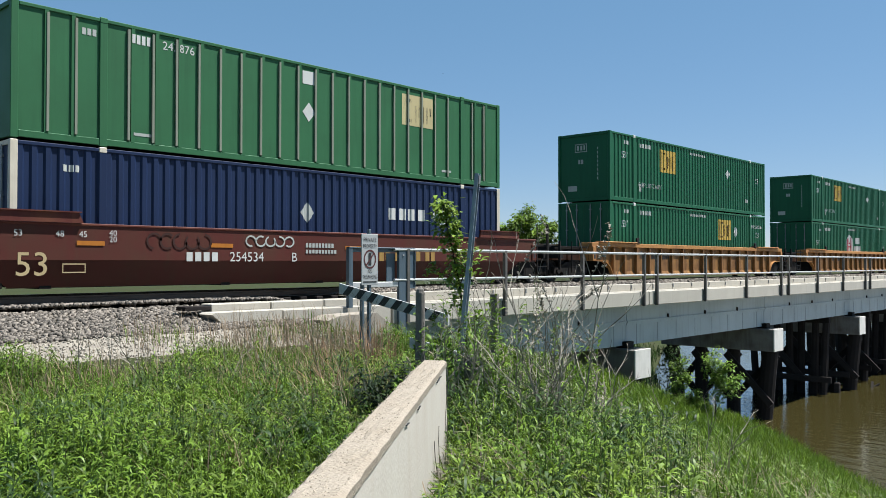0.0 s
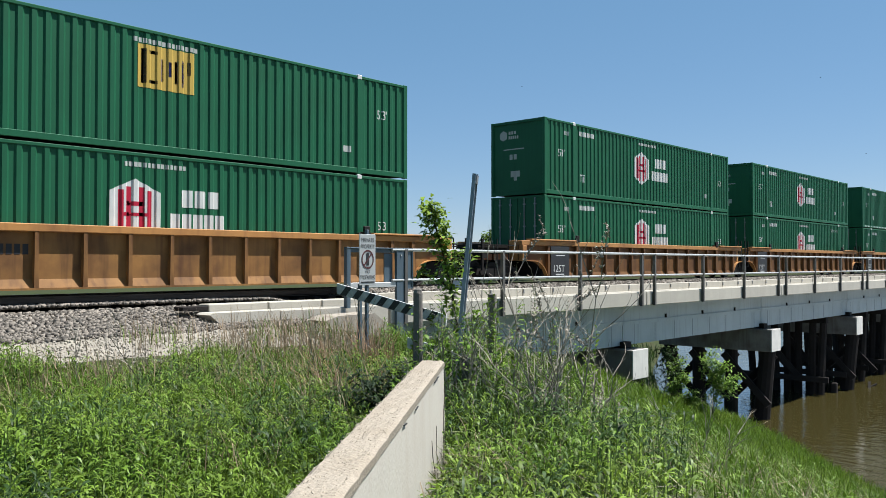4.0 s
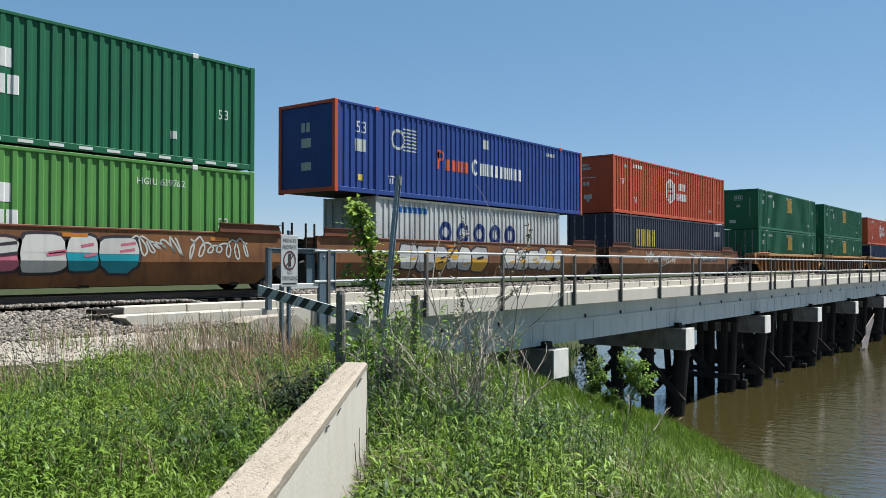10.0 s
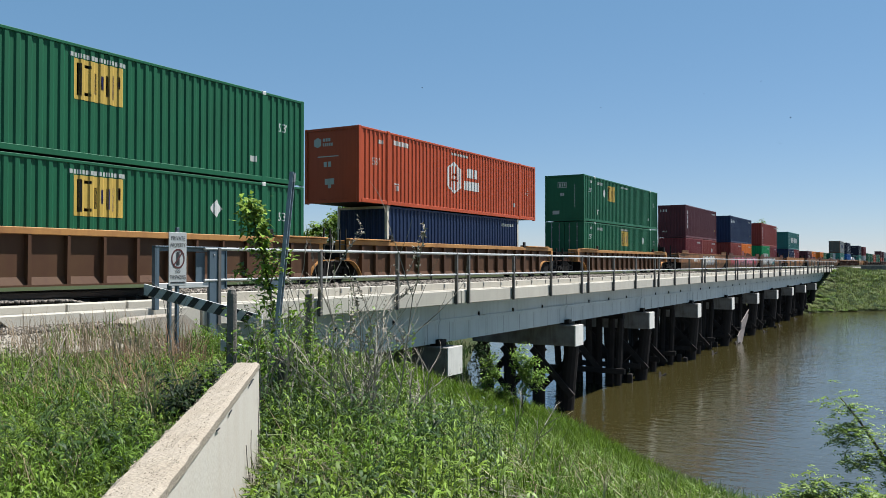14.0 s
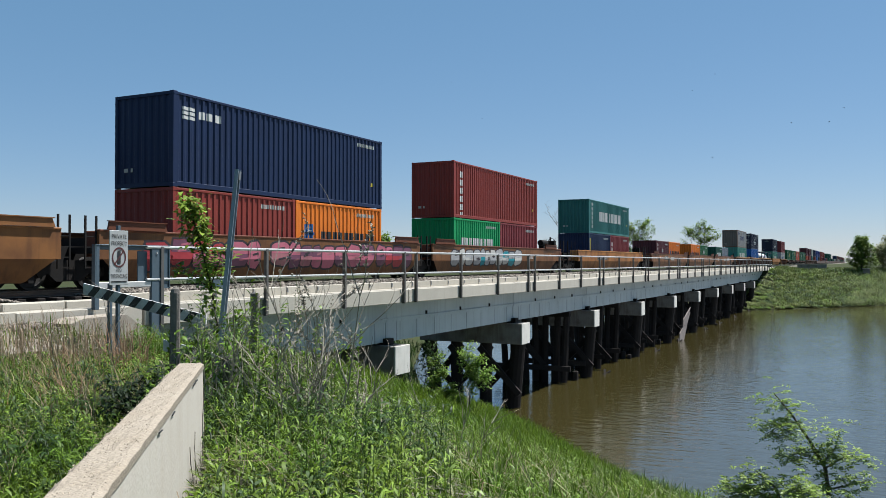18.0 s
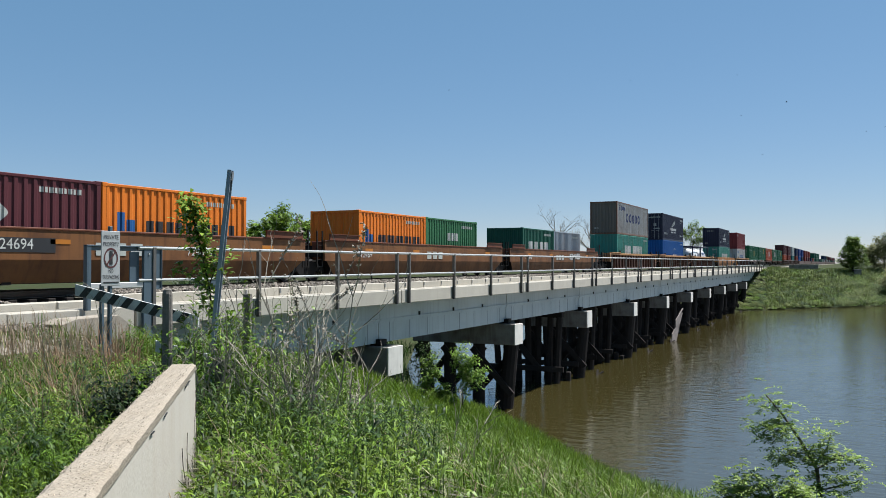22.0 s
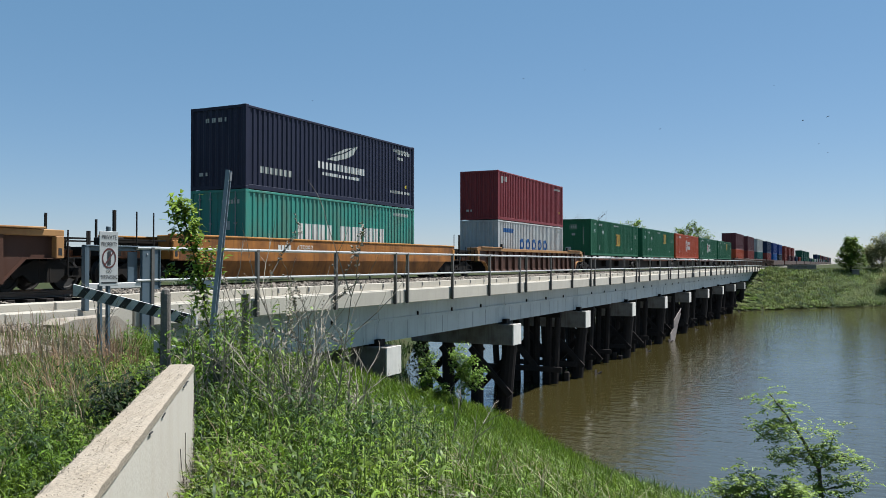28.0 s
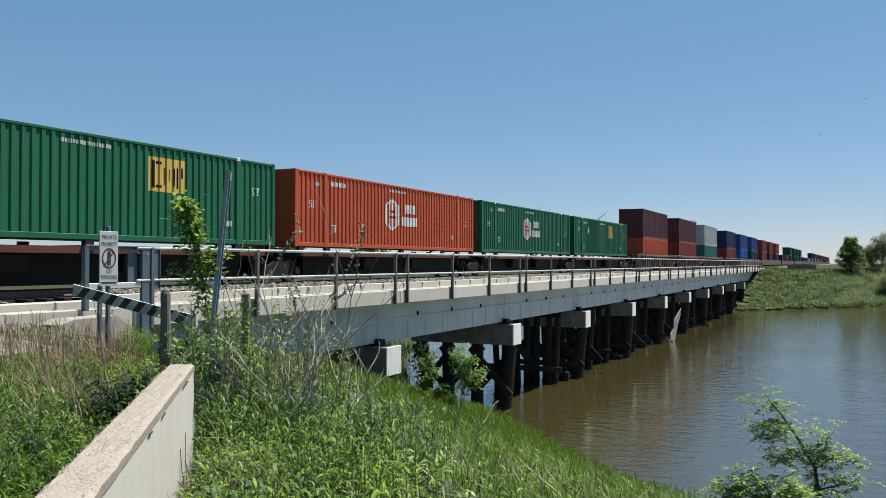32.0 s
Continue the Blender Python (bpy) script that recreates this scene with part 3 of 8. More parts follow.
def letters(text, height, align="LEFT"):
    """Flat letters in x and z from the built-in font."""
    k = (text, height, align)
    if k not in TEXTS:
        cu = bpy.data.curves.new("lettering", "FONT")
        cu.body, cu.size, cu.align_x, cu.resolution_u = text, height / 0.7, align, 3
        ob = new("lettering", cu)
        dg = bpy.context.evaluated_depsgraph_get()
        dg.update()
        me = bpy.data.meshes.new_from_object(ob.evaluated_get(dg))
        bpy.data.objects.remove(ob)
        TEXTS[k] = me
    bm = bmesh.new()
    bm.from_mesh(TEXTS[k])
    bmesh.ops.rotate(bm, verts=bm.verts, matrix=Matrix.Rotation(radians(90), 3, "X"))
    return bm


def small(ob):
    """Bars and letters too small to take apart stay one piece."""
    return tagged(ob, kind="stuff") if ob.name.split(".")[0].endswith(("bars", "lettering", "graffiti", "reflector", "tape", "mark", "marking", "strip", "frame")) else ob


def mark(c, polys, mat, name="marking", label=""):
    """A painted marking on the near side of a container; x from its left corner, z from its base."""
    bm = polys if isinstance(polys, bmesh.types.BMesh) else flat(polys)
    W = W53 if c["L"] > 13 else W40
    drape(bm, side_rows(c["L"], c["style"]), -W / 2 + 0.012)
    return small(part(name, bm, mat, c, label))


def mark_text(c, text, x, z, h, mat=None, name="lettering"):
    bm = letters(text, h)
    bmesh.ops.translate(bm, verts=bm.verts, vec=(x, 0, z))
    return mark(c, bm, mat or WHITEPAINT, name)


def end_mark(c, polys, mat, name="marking"):
    """A marking on the end that leads; first number across from the far edge, second up."""
    W = W53 if c["L"] > 13 else W40
    bm = bmesh.new()
    for p in polys:
        bm.faces.new([bm.verts.new((0.024 if c["L"] < 13 else 0.042, W / 2 - a, z)) for a, z in p])
    return small(part(name, bm, mat, c))


YELLOW = paint("yellow_marking", (0.62, 0.42, 0.09), 0.5, amount=0.25)
DARKBLUE = paint("dark_blue_marking", (0.03, 0.04, 0.22), 0.5)
REDMARK = paint("red_marking", (0.48, 0.02, 0.05), 0.5)
BLUEMARK = paint("blue_marking", (0.03, 0.13, 0.36), 0.5)
NAVYMARK = paint("navy_marking", (0.02, 0.04, 0.16), 0.5)
ORANGEMARK = paint("orange_marking", (0.66, 0.12, 0.05), 0.5)
GREYWHITE = paint("faded_white_marking", (0.52, 0.54, 0.50), 0.55)
YELLOWBRIGHT = paint("bright_yellow_marking", (0.70, 0.55, 0.08), 0.5)


# ---- train: cars ----
# hazy: greyed paint that holds distance haze for the far cars
CAR = {"tan": (0.43, 0.215, 0.068), "tan_dull": (0.25, 0.118, 0.038), "brown": (0.27, 0.118, 0.043), "oxide": (0.125, 0.030, 0.022), "amber": (0.50, 0.20, 0.045), "rust": (0.16, 0.055, 0.03), "rust_light": (0.30, 0.12, 0.06), "ochre": (0.33, 0.145, 0.048), "umber": (0.13, 0.066, 0.032), "chocolate": (0.115, 0.058, 0.042), "dusty": (0.19, 0.135, 0.115)}
CHORD = {"tan": (0.56, 0.27, 0.085), "tan_dull": (0.50, 0.25, 0.085), "brown": (0.15, 0.05, 0.026), "oxide": (0.115, 0.028, 0.022), "amber": (0.55, 0.25, 0.06), "rust": (0.14, 0.05, 0.028), "ochre": (0.30, 0.13, 0.045), "umber": (0.50, 0.25, 0.08), "chocolate": (0.46, 0.25, 0.10), "dusty": (0.2, 0.14, 0.12)}


def car_paint(c):
    return paint("car_" + c, tuple(v * 0.82 for v in CAR[c]), 0.6, dark=(0.085, 0.038, 0.022), amount=0.75, streak=0.6, scale=1.1, spots=0.16)


def chord_paint(c):
    return paint("car_rail_" + c, CHORD[c], 0.6, dark=(0.2, 0.08, 0.04), amount=0.55, scale=1.2)


def wheel_mesh():
    bm = bmesh.new()
    prof = [(0.42, -0.07), (0.455, -0.07), (0.455, -0.045), (0.425, -0.03), (0.42, 0.065), (0.35, 0.065), (0.33, 0.03), (0.16, 0.0), (0.14, 0.05), (0.08, 0.09), (0.0, 0.09)]
    n = 22
    rings = []
    for r, y in prof:
        rings.append([bm.verts.new((r * math.cos(a), -y, r * math.sin(a))) for a in (2 * math.pi * i / n for i in range(n))] if r > 0 else [bm.verts.new((0, -y, 0))])
    for a, b in zip(rings, rings[1:]):
        for i in range(n):
            j = (i + 1) % n
            bm.faces.new((a[i], a[j], b[j], b[i]) if len(b) > 1 else (a[i], a[j], b[0]))
    bmesh.ops.recalc_face_normals(bm, faces=bm.faces)
    return bm


WHEELS = {False: [], True: []}


def wheelset_mesh():
    """Axle with a wheel at each end."""
    bm = bmesh.new()
    for side in (1, -1):
        w = wheel_mesh()
        bmesh.ops.translate(w, verts=w.verts, vec=(0, -0.755, 0))
        if side < 0:
            bmesh.ops.rotate(w, verts=w.verts, matrix=Matrix.Rotation(math.pi, 3, "Z"))
        me = bpy.data.meshes.new("wheel_half")
        w.to_mesh(me)
        w.free()
        bm.from_mesh(me)
        bpy.data.meshes.remove(me)
    rod(bm, (0, -0.72, 0), (0, 0.72, 0), 0.085, n=8)
    return bm


def frame_mesh():
    bm = bmesh.new()
    prism(bm, [(-1.15, 0.36), (-1.12, 0.58), (-0.72, 0.62), (-0.35, 0.78), (0.35, 0.78), (0.72, 0.62), (1.12, 0.58), (1.15, 0.36), (0.98, 0.30), (0.62, 0.42), (0.38, 0.22), (-0.38, 0.22), (-0.62, 0.42), (-0.98, 0.30)], -1.12, -0.98)
    for x in (-0.16, 0.0, 0.16):
        rod(bm, (x, -1.06, 0.26), (x, -1.06, 0.6), 0.07, n=8)
    for x in (-0.89, 0.89):
        rod(bm, (x, -1.18, 0.44), (x, -1.0, 0.44), 0.11, n=10)
    return bm


def truck(parent, x):
    t = cached("bolster", lambda: boxes((-0.22, 0.22, -1.0, 1.0, 0.38, 0.72), (-0.9, 0.9, -0.15, 0.15, 0.55, 0.68)), "truck", parent, BLACKSTEEL)
    t.location.x = x
    for s in (0, math.pi):
        o = cached("frame", frame_mesh, "side_frame", t, BLACKSTEEL)
        o.rotation_euler.z = s
    for wx in (-0.89, 0.89):
        o = cached("wheelset", wheelset_mesh, "wheelset", t, WHEELSTEEL)
        o.location = (wx, 0, 0.42)
        WHEELS[wx > 0].append(o)
    return t


LEN = 16.154


def end_arch(x, d, straight=False):
    """Outline of the side where it rises over a truck, from the well towards the end: a quarter round or a straight slope."""
    if straight:
        return [(x - d * s, z) for s, z in ((0.02, 0.19), (0.72, 0.83), (1.0, 0.835))]
    return [(x - d * s, z) for s, z in ((0.06, 0.19), (0.12, 0.30), (0.20, 0.43), (0.30, 0.56), (0.44, 0.68), (0.60, 0.77), (0.78, 0.82), (1.0, 0.835))]


def ribbed_side(left, right, straight=False):
    """Side plate of a ribbed well between its two ends."""
    pts = end_arch(0.0, 1, straight)[::-1] + end_arch(LEN, -1, straight)
    pts = [(left, 0.84)] + [p for p in pts if left < p[0] < right] + [(right, 0.84), (right, 1.42), (left, 1.42)]
    bm = bmesh.new()
    prism(bm, pts, -1.385, -1.345)
    return bm


def bottom_chord(s):
    """Lower chord: a sloping plate on a flange."""
    bm = boxes((0.05, LEN - 0.05, *sorted((s * 1.52, s * 1.34)), 0.17, 0.215))
    a = [bm.verts.new((x, s * y, z)) for x in (0.08, LEN - 0.08) for y, z in ((1.388, 0.40), (1.47, 0.212), (1.35, 0.212))]
    for q in ((0, 1, 4, 3), (1, 2, 5, 4), (0, 3, 5, 2)):
        bm.faces.new([a[i] for i in q])
    bm.faces.new((a[0], a[2], a[1]))
    bm.faces.new((a[3], a[4], a[5]))
    bmesh.ops.recalc_face_normals(bm, faces=bm.faces)
    return bm


def arch_rim(side, straight=False):
    """Flange round the cut-out over a truck."""
    bm = bmesh.new()
    pts = end_arch(LEN, -1, straight) if side else end_arch(0.0, 1, straight)
    pts = pts + [(pts[-1][0] + (0.75 if side else -0.75), 0.84)]
    for (a, b), (c, e) in zip(pts, pts[1:]):
        beam(bm, (a, -1.41, b), (c, -1.41, e), 0.2, 0.025)
    return bm


def smooth_side(left, right):
    """Side of a smooth well: upright above, sloping in below, cut up over the trucks."""
    bm = bmesh.new()
    up = [(left, 0.80), (right, 0.80), (right, 1.56), (left, 1.56)]
    prism(bm, up, -1.52, -1.44)
    a = [bm.verts.new(p) for p in ((-0.85, -1.515, 0.82), (LEN + 0.85, -1.515, 0.82), (LEN + 0.48, -1.43, 0.55), (LEN + 0.05, -1.33, 0.22), (-0.05, -1.33, 0.22), (-0.48, -1.43, 0.55))]
    bm.faces.new((a[0], a[5], a[2], a[1]))
    bm.faces.new((a[5], a[4], a[3], a[2]))
    b = [bm.verts.new(p) for p in ((-0.05, -1.2, 0.2), (LEN + 0.05, -1.2, 0.2))]
    bm.faces.new((a[4], b[0], b[1], a[3]))
    bmesh.ops.recalc_face_normals(bm, faces=bm.faces)
    return bm


def brake_wheel_mesh():
    bm = bmesh.new()
    n = 18
    for i in range(n):
        a, b = 2 * math.pi * i / n, 2 * math.pi * (i + 1) / n
        beam(bm, (0, 0.27 * math.cos(a), 0.27 * math.sin(a)), (0, 0.27 * math.cos(b), 0.27 * math.sin(b)), 0.03, 0.03)
    for i in range(5):
        a = 2 * math.pi * i / 5
        beam(bm, (0, 0, 0), (0, 0.27 * math.cos(a), 0.27 * math.sin(a)), 0.025, 0.02)
    return bm


def well_car(q, style, colour, left="single", right="single", flaps=True, label="", far=False, straight=False, tall_gear=False):
    """One well of a double-stack car. left and right: single (its own truck and coupler), joint (shares a truck), none (the next well brings it)."""
    car = empty("well_car", label, "railway car", "cars of the train", (q, 0, 0))
    m, cm = car_paint(colour), chord_paint(colour)
    la = -1.72 if left == "single" else -0.95
    ra = LEN + (1.80 if right == "single" else 0.95)
    if far:
        cached(("farcar", style, la, ra), lambda: boxes((la, ra, -1.52, -1.4, 0.3, 1.5)), "side_sill", car, m)
        cached(("farfloor",), lambda: boxes((0, LEN, -1.3, 1.3, 0.25, 0.4), (-2.2, -1, -1, 1, 0.0, 0.9), (LEN + 1, LEN + 2.2, -1, 1, 0.0, 0.9)), "underframe", car, BLACKSTEEL)
        MOVERS.append((car, q, 0))
        return car
    if style == "ribbed":
        cached(("rs", la, ra, straight), lambda: ribbed_side(la, ra, straight), "side_sill", car, m)
        o = cached(("rs", la, ra, straight), lambda: None, "side_sill", car, m)
        o.rotation_euler.z, o.location.x = math.pi, la + ra
        for s in (-1, 1):
            cached(("chord", la, ra, s), lambda: boxes((la, ra, *sorted((s * 1.53, s * 1.33)), 1.40, 1.57), bevel=0.015), "top_chord", car, cm)
            cached(("flange", s), lambda: bottom_chord(s), "bottom_chord", car, m)
        for i in range(17):
            x = -0.03 if i == 0 else LEN + 0.03 if i == 16 else LEN / 2 + (i - 8) * 1.033
            wide = 0.12 if i in (2, 14) else 0.075 if i in (0, 1, 15, 16) else 0.05

            def rib():
                bm = bmesh.new()
                prism(bm, [(-wide, 0.215), (wide, 0.215), (wide * 0.8, 1.405), (-wide * 0.8, 1.405)], -1.52, -1.38)
                return bm
            cached(("rib", wide), rib, "rib", car, m).location.x = x
        for k in (0, 1):
            cached(("rim", k, straight), lambda: arch_rim(k, straight), "arch_rim", car, m if straight else cm)
        for x in (1.88, LEN - 1.88):
            cached("guide", lambda: boxes((-0.13, 0.13, -1.55, -1.33, 1.57, 1.66), (-0.11, 0.11, -1.53, -1.45, 1.66, 1.82), (-0.28, -0.2, -1.5, -1.4, 1.57, 1.63), bevel=0.015), "container_guide", car, BLACKSTEEL).location.x = x
        for x0, x1 in ((max(la, -1.2), 1.7), (LEN - 1.7, min(ra, LEN + 1.22))):
            cached(("lip", x0, x1), lambda: boxes((x0, x1, -1.60, -1.34, 1.575, 1.63), bevel=0.015), "guide_lip", car, cm)
    else:
        cached(("ss", la, ra), lambda: smooth_side(la, ra), "side_sill", car, m)
        o = cached(("ss", la, ra), lambda: None, "side_sill", car, m)
        o.rotation_euler.z, o.location.x = math.pi, la + ra
        for s in (-1, 1):
            cached(("lipc", la, ra, s), lambda: boxes((la, ra, *sorted((s * 1.545, s * 1.36)), 1.545, 1.60), bevel=0.012), "top_chord", car, cm)
        if flaps:
            def flap():
                bm = bmesh.new()
                prism(bm, [(0.0, 1.60), (2.15, 1.60), (2.05, 1.82), (0.05, 1.82)], -1.60, -1.545)
                box(bm, 0.0, 2.1, -1.64, -1.545, 1.82, 1.845)
                return bm
            for x in (-0.73, LEN - 1.42):
                cached("flap", flap, "guide_flap", car, cm).location.x = x
    cached("wellfloor", lambda: boxes((1.2, LEN - 1.2, -1.3, 1.3, 0.2, 0.3), *[(x, x + 0.25, -1.34, 1.34, 0.18, 0.38) for x in (0.6, 5, 8, 11, LEN - 0.85)]), "floor", car, BLACKSTEEL)
    for side, x, d, kind in ((0, 0.0, 1, left), (1, LEN, -1, right)):
        def f(a, b):
            return sorted((x - d * a, x - d * b))
        cached(("bulk", side), lambda: boxes((*f(0.15, 0.30), -1.36, 1.36, 0.2, 1.4)), "end_bulkhead", car, BLACKSTEEL)
        if kind == "single":
            reach = 3.85 if side == 0 else 2.75
            tall = 2.18 if style == "smooth" else 1.58
            mid = 2.6 if side == 0 else 1.55
            cached(("deck", side), lambda: boxes((*f(0.3, reach), -0.62, 0.62, 0.84, 1.18), (*f(0.9, 1.3), -1.3, 1.3, 0.98, 1.16), (*f(reach - 0.32, reach), -1.4, 1.4, 0.92, 1.08), (*f(1.3, reach - 0.4), -0.95, -0.7, 1.1, 1.38)), "end_platform", car, BLACKSTEEL)
            for y in (-1.36, 0.98):
                cached(("walk", side, y), lambda: boxes((*f(1.8, reach - 0.1), y, y + 0.38, 1.36, 1.40)), "walkway", car, BLACKSTEEL)
            cached(("sill", side), lambda: boxes((*f(1.85, 1.85 + (reach - 1.95) * 0.47), -1.08, -0.9, 0.86, 1.08), (*f(1.95 + (reach - 1.95) * 0.47, reach - 0.05), -1.08, -0.9, 0.86, 1.08), bevel=0.015), "end_sill", car, car_paint("rust_light"))
            ex = 1.72 if side == 0 else 1.80
            cached(("endpost", side), lambda: boxes((*f(ex - 0.27, ex - 0.02), -1.56, -1.40, 0.84, 1.40), (*f(ex - 0.26, ex - 0.02), -1.40, -0.9, 0.84, 1.56), bevel=0.015), "corner_post", car, cm)
            # a black patch stands in for the shade inside the hole
            cached(("posthole", side), lambda: boxes((*f(ex - 0.2, ex - 0.09), -1.564, -1.55, 0.92, 1.1)), "pocket", car, INK)
            cached(("coupler", side), lambda: boxes((*f(reach - 0.05, reach + 0.3), -0.13, 0.13, 0.72, 0.98), (*f(reach + 0.22, reach + 0.5), -0.22, 0.2, 0.66, 1.02), bevel=0.03), "coupler", car, BLACKSTEEL)
            cached(("truckgear", side), lambda: boxes((*f(mid - 0.9, mid + 0.9), -0.5, 0.5, 0.34, 0.84), (*f(mid - 0.55, mid - 0.1), -0.96, -0.6, 0.72, 1.05), (*f(mid + 0.2, mid + 0.6), -0.96, -0.7, 0.74, 1.0)), "brake_rigging", car, BLACKSTEEL)

            def hose():
                bm = bmesh.new()
                pts = [Vector((x - d * (reach + 0.65 * k / 6), -0.5 + 0.05 * k, 0.72 - 0.42 * math.sin(math.pi * k / 6.6))) for k in range(7)]
                for a, b in zip(pts, pts[1:]):
                    rod(bm, a, b, 0.025, n=5)
                return bm
            cached(("hose", side), hose, "air_hose", car, BLACKSTEEL)

            def ladder():
                bm = bmesh.new()
                lo, hi = (2.34, 2.98) if side == 0 else (2.0, 2.6)
                for a in (lo, hi):
                    beam(bm, (x - d * a, -1.42, 0.38), (x - d * a, -1.42, tall), 0.03, 0.03)
                for z in (0.38, 0.62, 0.86):
                    beam(bm, (x - d * lo, -1.42, z), (x - d * hi, -1.42, z), 0.028, 0.028)
                return bm
            cached(("ladder", side, tall), ladder, "ladder", car, BLACKSTEEL)
            cached(("stanchion", side, tall), lambda: boxes((*f(reach - 0.12, reach - 0.05), -1.44, -1.36, 0.5, tall)), "stanchion", car, BLACKSTEEL)
            cached(("rail", side, tall), lambda: boxes((*f(reach - 0.1, reach - 0.04), 1.3, 1.36, 1.0, tall), (*f(1.95, 2.0), 1.3, 1.36, 1.0, tall - 0.1)), "handrail", car, BLACKSTEEL)
            truck(car, x - d * mid)
            cached(("valvebox", side), lambda: boxes((*f(2.0, 2.55), 0.1, 0.8, 1.15, 1.5), bevel=0.03), "valve_box", car, BLACKSTEEL)
            if side == 1 and tall_gear:
                o = cached("brakewheel", brake_wheel_mesh, "brake_wheel", car, BLACKSTEEL)
                o.location = (x + 2.95, -0.45, 2.1)

                def right_gear():
                    bm = boxes((x + 2.55, x + 2.85, -0.8, -0.1, 1.15, 2.2))
                    beam(bm, (x + 2.7, -0.45, 1.2), (x + 2.7, -0.45, 2.45), 0.09, 0.09)
                    return bm

                def right_tank():
                    bm = boxes((x + 1.2, x + 1.9, -0.5, -0.2, 1.15, 1.85))
                    rod(bm, (x + 0.95, -0.35, 2.03), (x + 2.05, -0.35, 2.03), 0.2, n=14)
                    return bm
                cached("rightgear", right_gear, "brake_stand", car, BLACKSTEEL)
                cached("righttank", right_tank, "air_tank", car, BLACKSTEEL)
            if side == 0 and style == "smooth" and flaps:
                o = cached("brakewheel", brake_wheel_mesh, "brake_wheel", car, BLACKSTEEL)
                o.location = (x - 3.78, -0.45, 1.9)

                def gear():
                    bm = boxes((-3.72, -3.45, -0.85, -0.2, 1.15, 2.05), (-4.0, -3.8, 0.2, 0.8, 1.1, 1.75))
                    beam(bm, (-3.6, -0.45, 1.2), (-3.6, -0.45, 2.25), 0.09, 0.09)
                    return bm

                def tank():
                    bm = boxes((-2.95, -2.5, -0.3, 0.2, 1.1, 1.5))
                    rod(bm, (-3.2, -0.35, 1.62), (-2.35, -0.35, 1.62), 0.22, n=14)
                    return bm
                cached("brakegear", gear, "brake_stand", car, BLACKSTEEL)
                cached("airtank", tank, "air_tank", car, BLACKSTEEL)
        elif kind == "joint":
            cached(("jdeck", side), lambda: boxes((*f(0.3, 1.55), -0.5, 0.5, 0.78, 1.15), (*f(0.85, 1.1), -1.35, 1.35, 0.95, 1.12)), "end_platform", car, BLACKSTEEL)
            truck(car, x - d * 1.57)
        else:
            cached(("ndeck", side), lambda: boxes((*f(0.3, 1.5), -0.45, 0.45, 0.8, 1.12), (*f(0.85, 1.1), -1.35, 1.35, 0.95, 1.12)), "end_platform", car, BLACKSTEEL)
        if kind != "single":
            cached(("jblock", side), lambda: boxes((*f(0.7, 0.93), -1.40, -0.9, 0.84, 1.56), bevel=0.02), "corner_post", car, cm)

            def jlad():
                bm = bmesh.new()
                for a in (0.95, 1.3):
                    beam(bm, (x - d * a, -1.4, 0.55), (x - d * a, -1.4, 1.95), 0.045, 0.045)
                for z in (0.58, 0.85, 1.12, 1.4):
                    beam(bm, (x - d * 0.95, -1.4, z), (x - d * 1.3, -1.4, z), 0.03, 0.03)
                return bm
            cached(("jlad", side), jlad, "ladder", car, BLACKSTEEL)
    MOVERS.append((car, q, 0))
    return car


def car_mark(car, polys, mat, y=-1.535, name="marking"):
    bm = polys if isinstance(polys, bmesh.types.BMesh) else flat(polys)
    for v in bm.verts:
        v.co.y = y
    return small(part(name, bm, mat, car))


def car_text(car, text, x, z, h, mat=None, y=-1.535):
    bm = letters(text, h)
    bmesh.ops.translate(bm, verts=bm.verts, vec=(x, 0, z))
    return car_mark(car, bm, mat or WHITEPAINT, y, "lettering")


def tag(car, x0, x1, z0, z1, seed, mat=None, loops=7):
    """A thin sprayed scribble on a smooth side, laid over its bend."""
    r = random.Random(seed)
    n = loops * 8
    pts = []
    for i in range(n + 1):
        u = i / n
        a = u * loops * 2 * math.pi
        pts.append((x0 + (x1 - x0) * u + 0.16 * math.sin(a * 0.97 + seed) * r.uniform(0.7, 1.2), (z0 + z1) / 2 + (z1 - z0) * 0.5 * math.cos(a) * (0.65 + 0.35 * math.sin(u * 9 + seed)) * r.uniform(0.85, 1.1)))
    bm = bmesh.new()
    for (a, b), (c, d) in zip(pts, pts[1:]):
        k = math.hypot(c - a, d - b) or 1
        px, pz = -(d - b) / k * 0.022, (c - a) / k * 0.022
        bm.faces.new([bm.verts.new((x, -lerp_table(z, ((0.22, 1.33), (0.55, 1.43), (0.82, 1.519), (2, 1.519))) - 0.008, z)) for x, z in ((a + px, b + pz), (a - px, b - pz), (c - px, d - pz), (c + px, d + pz))])
    return small(part("graffiti", bm, mat or GREYWHITE, car))


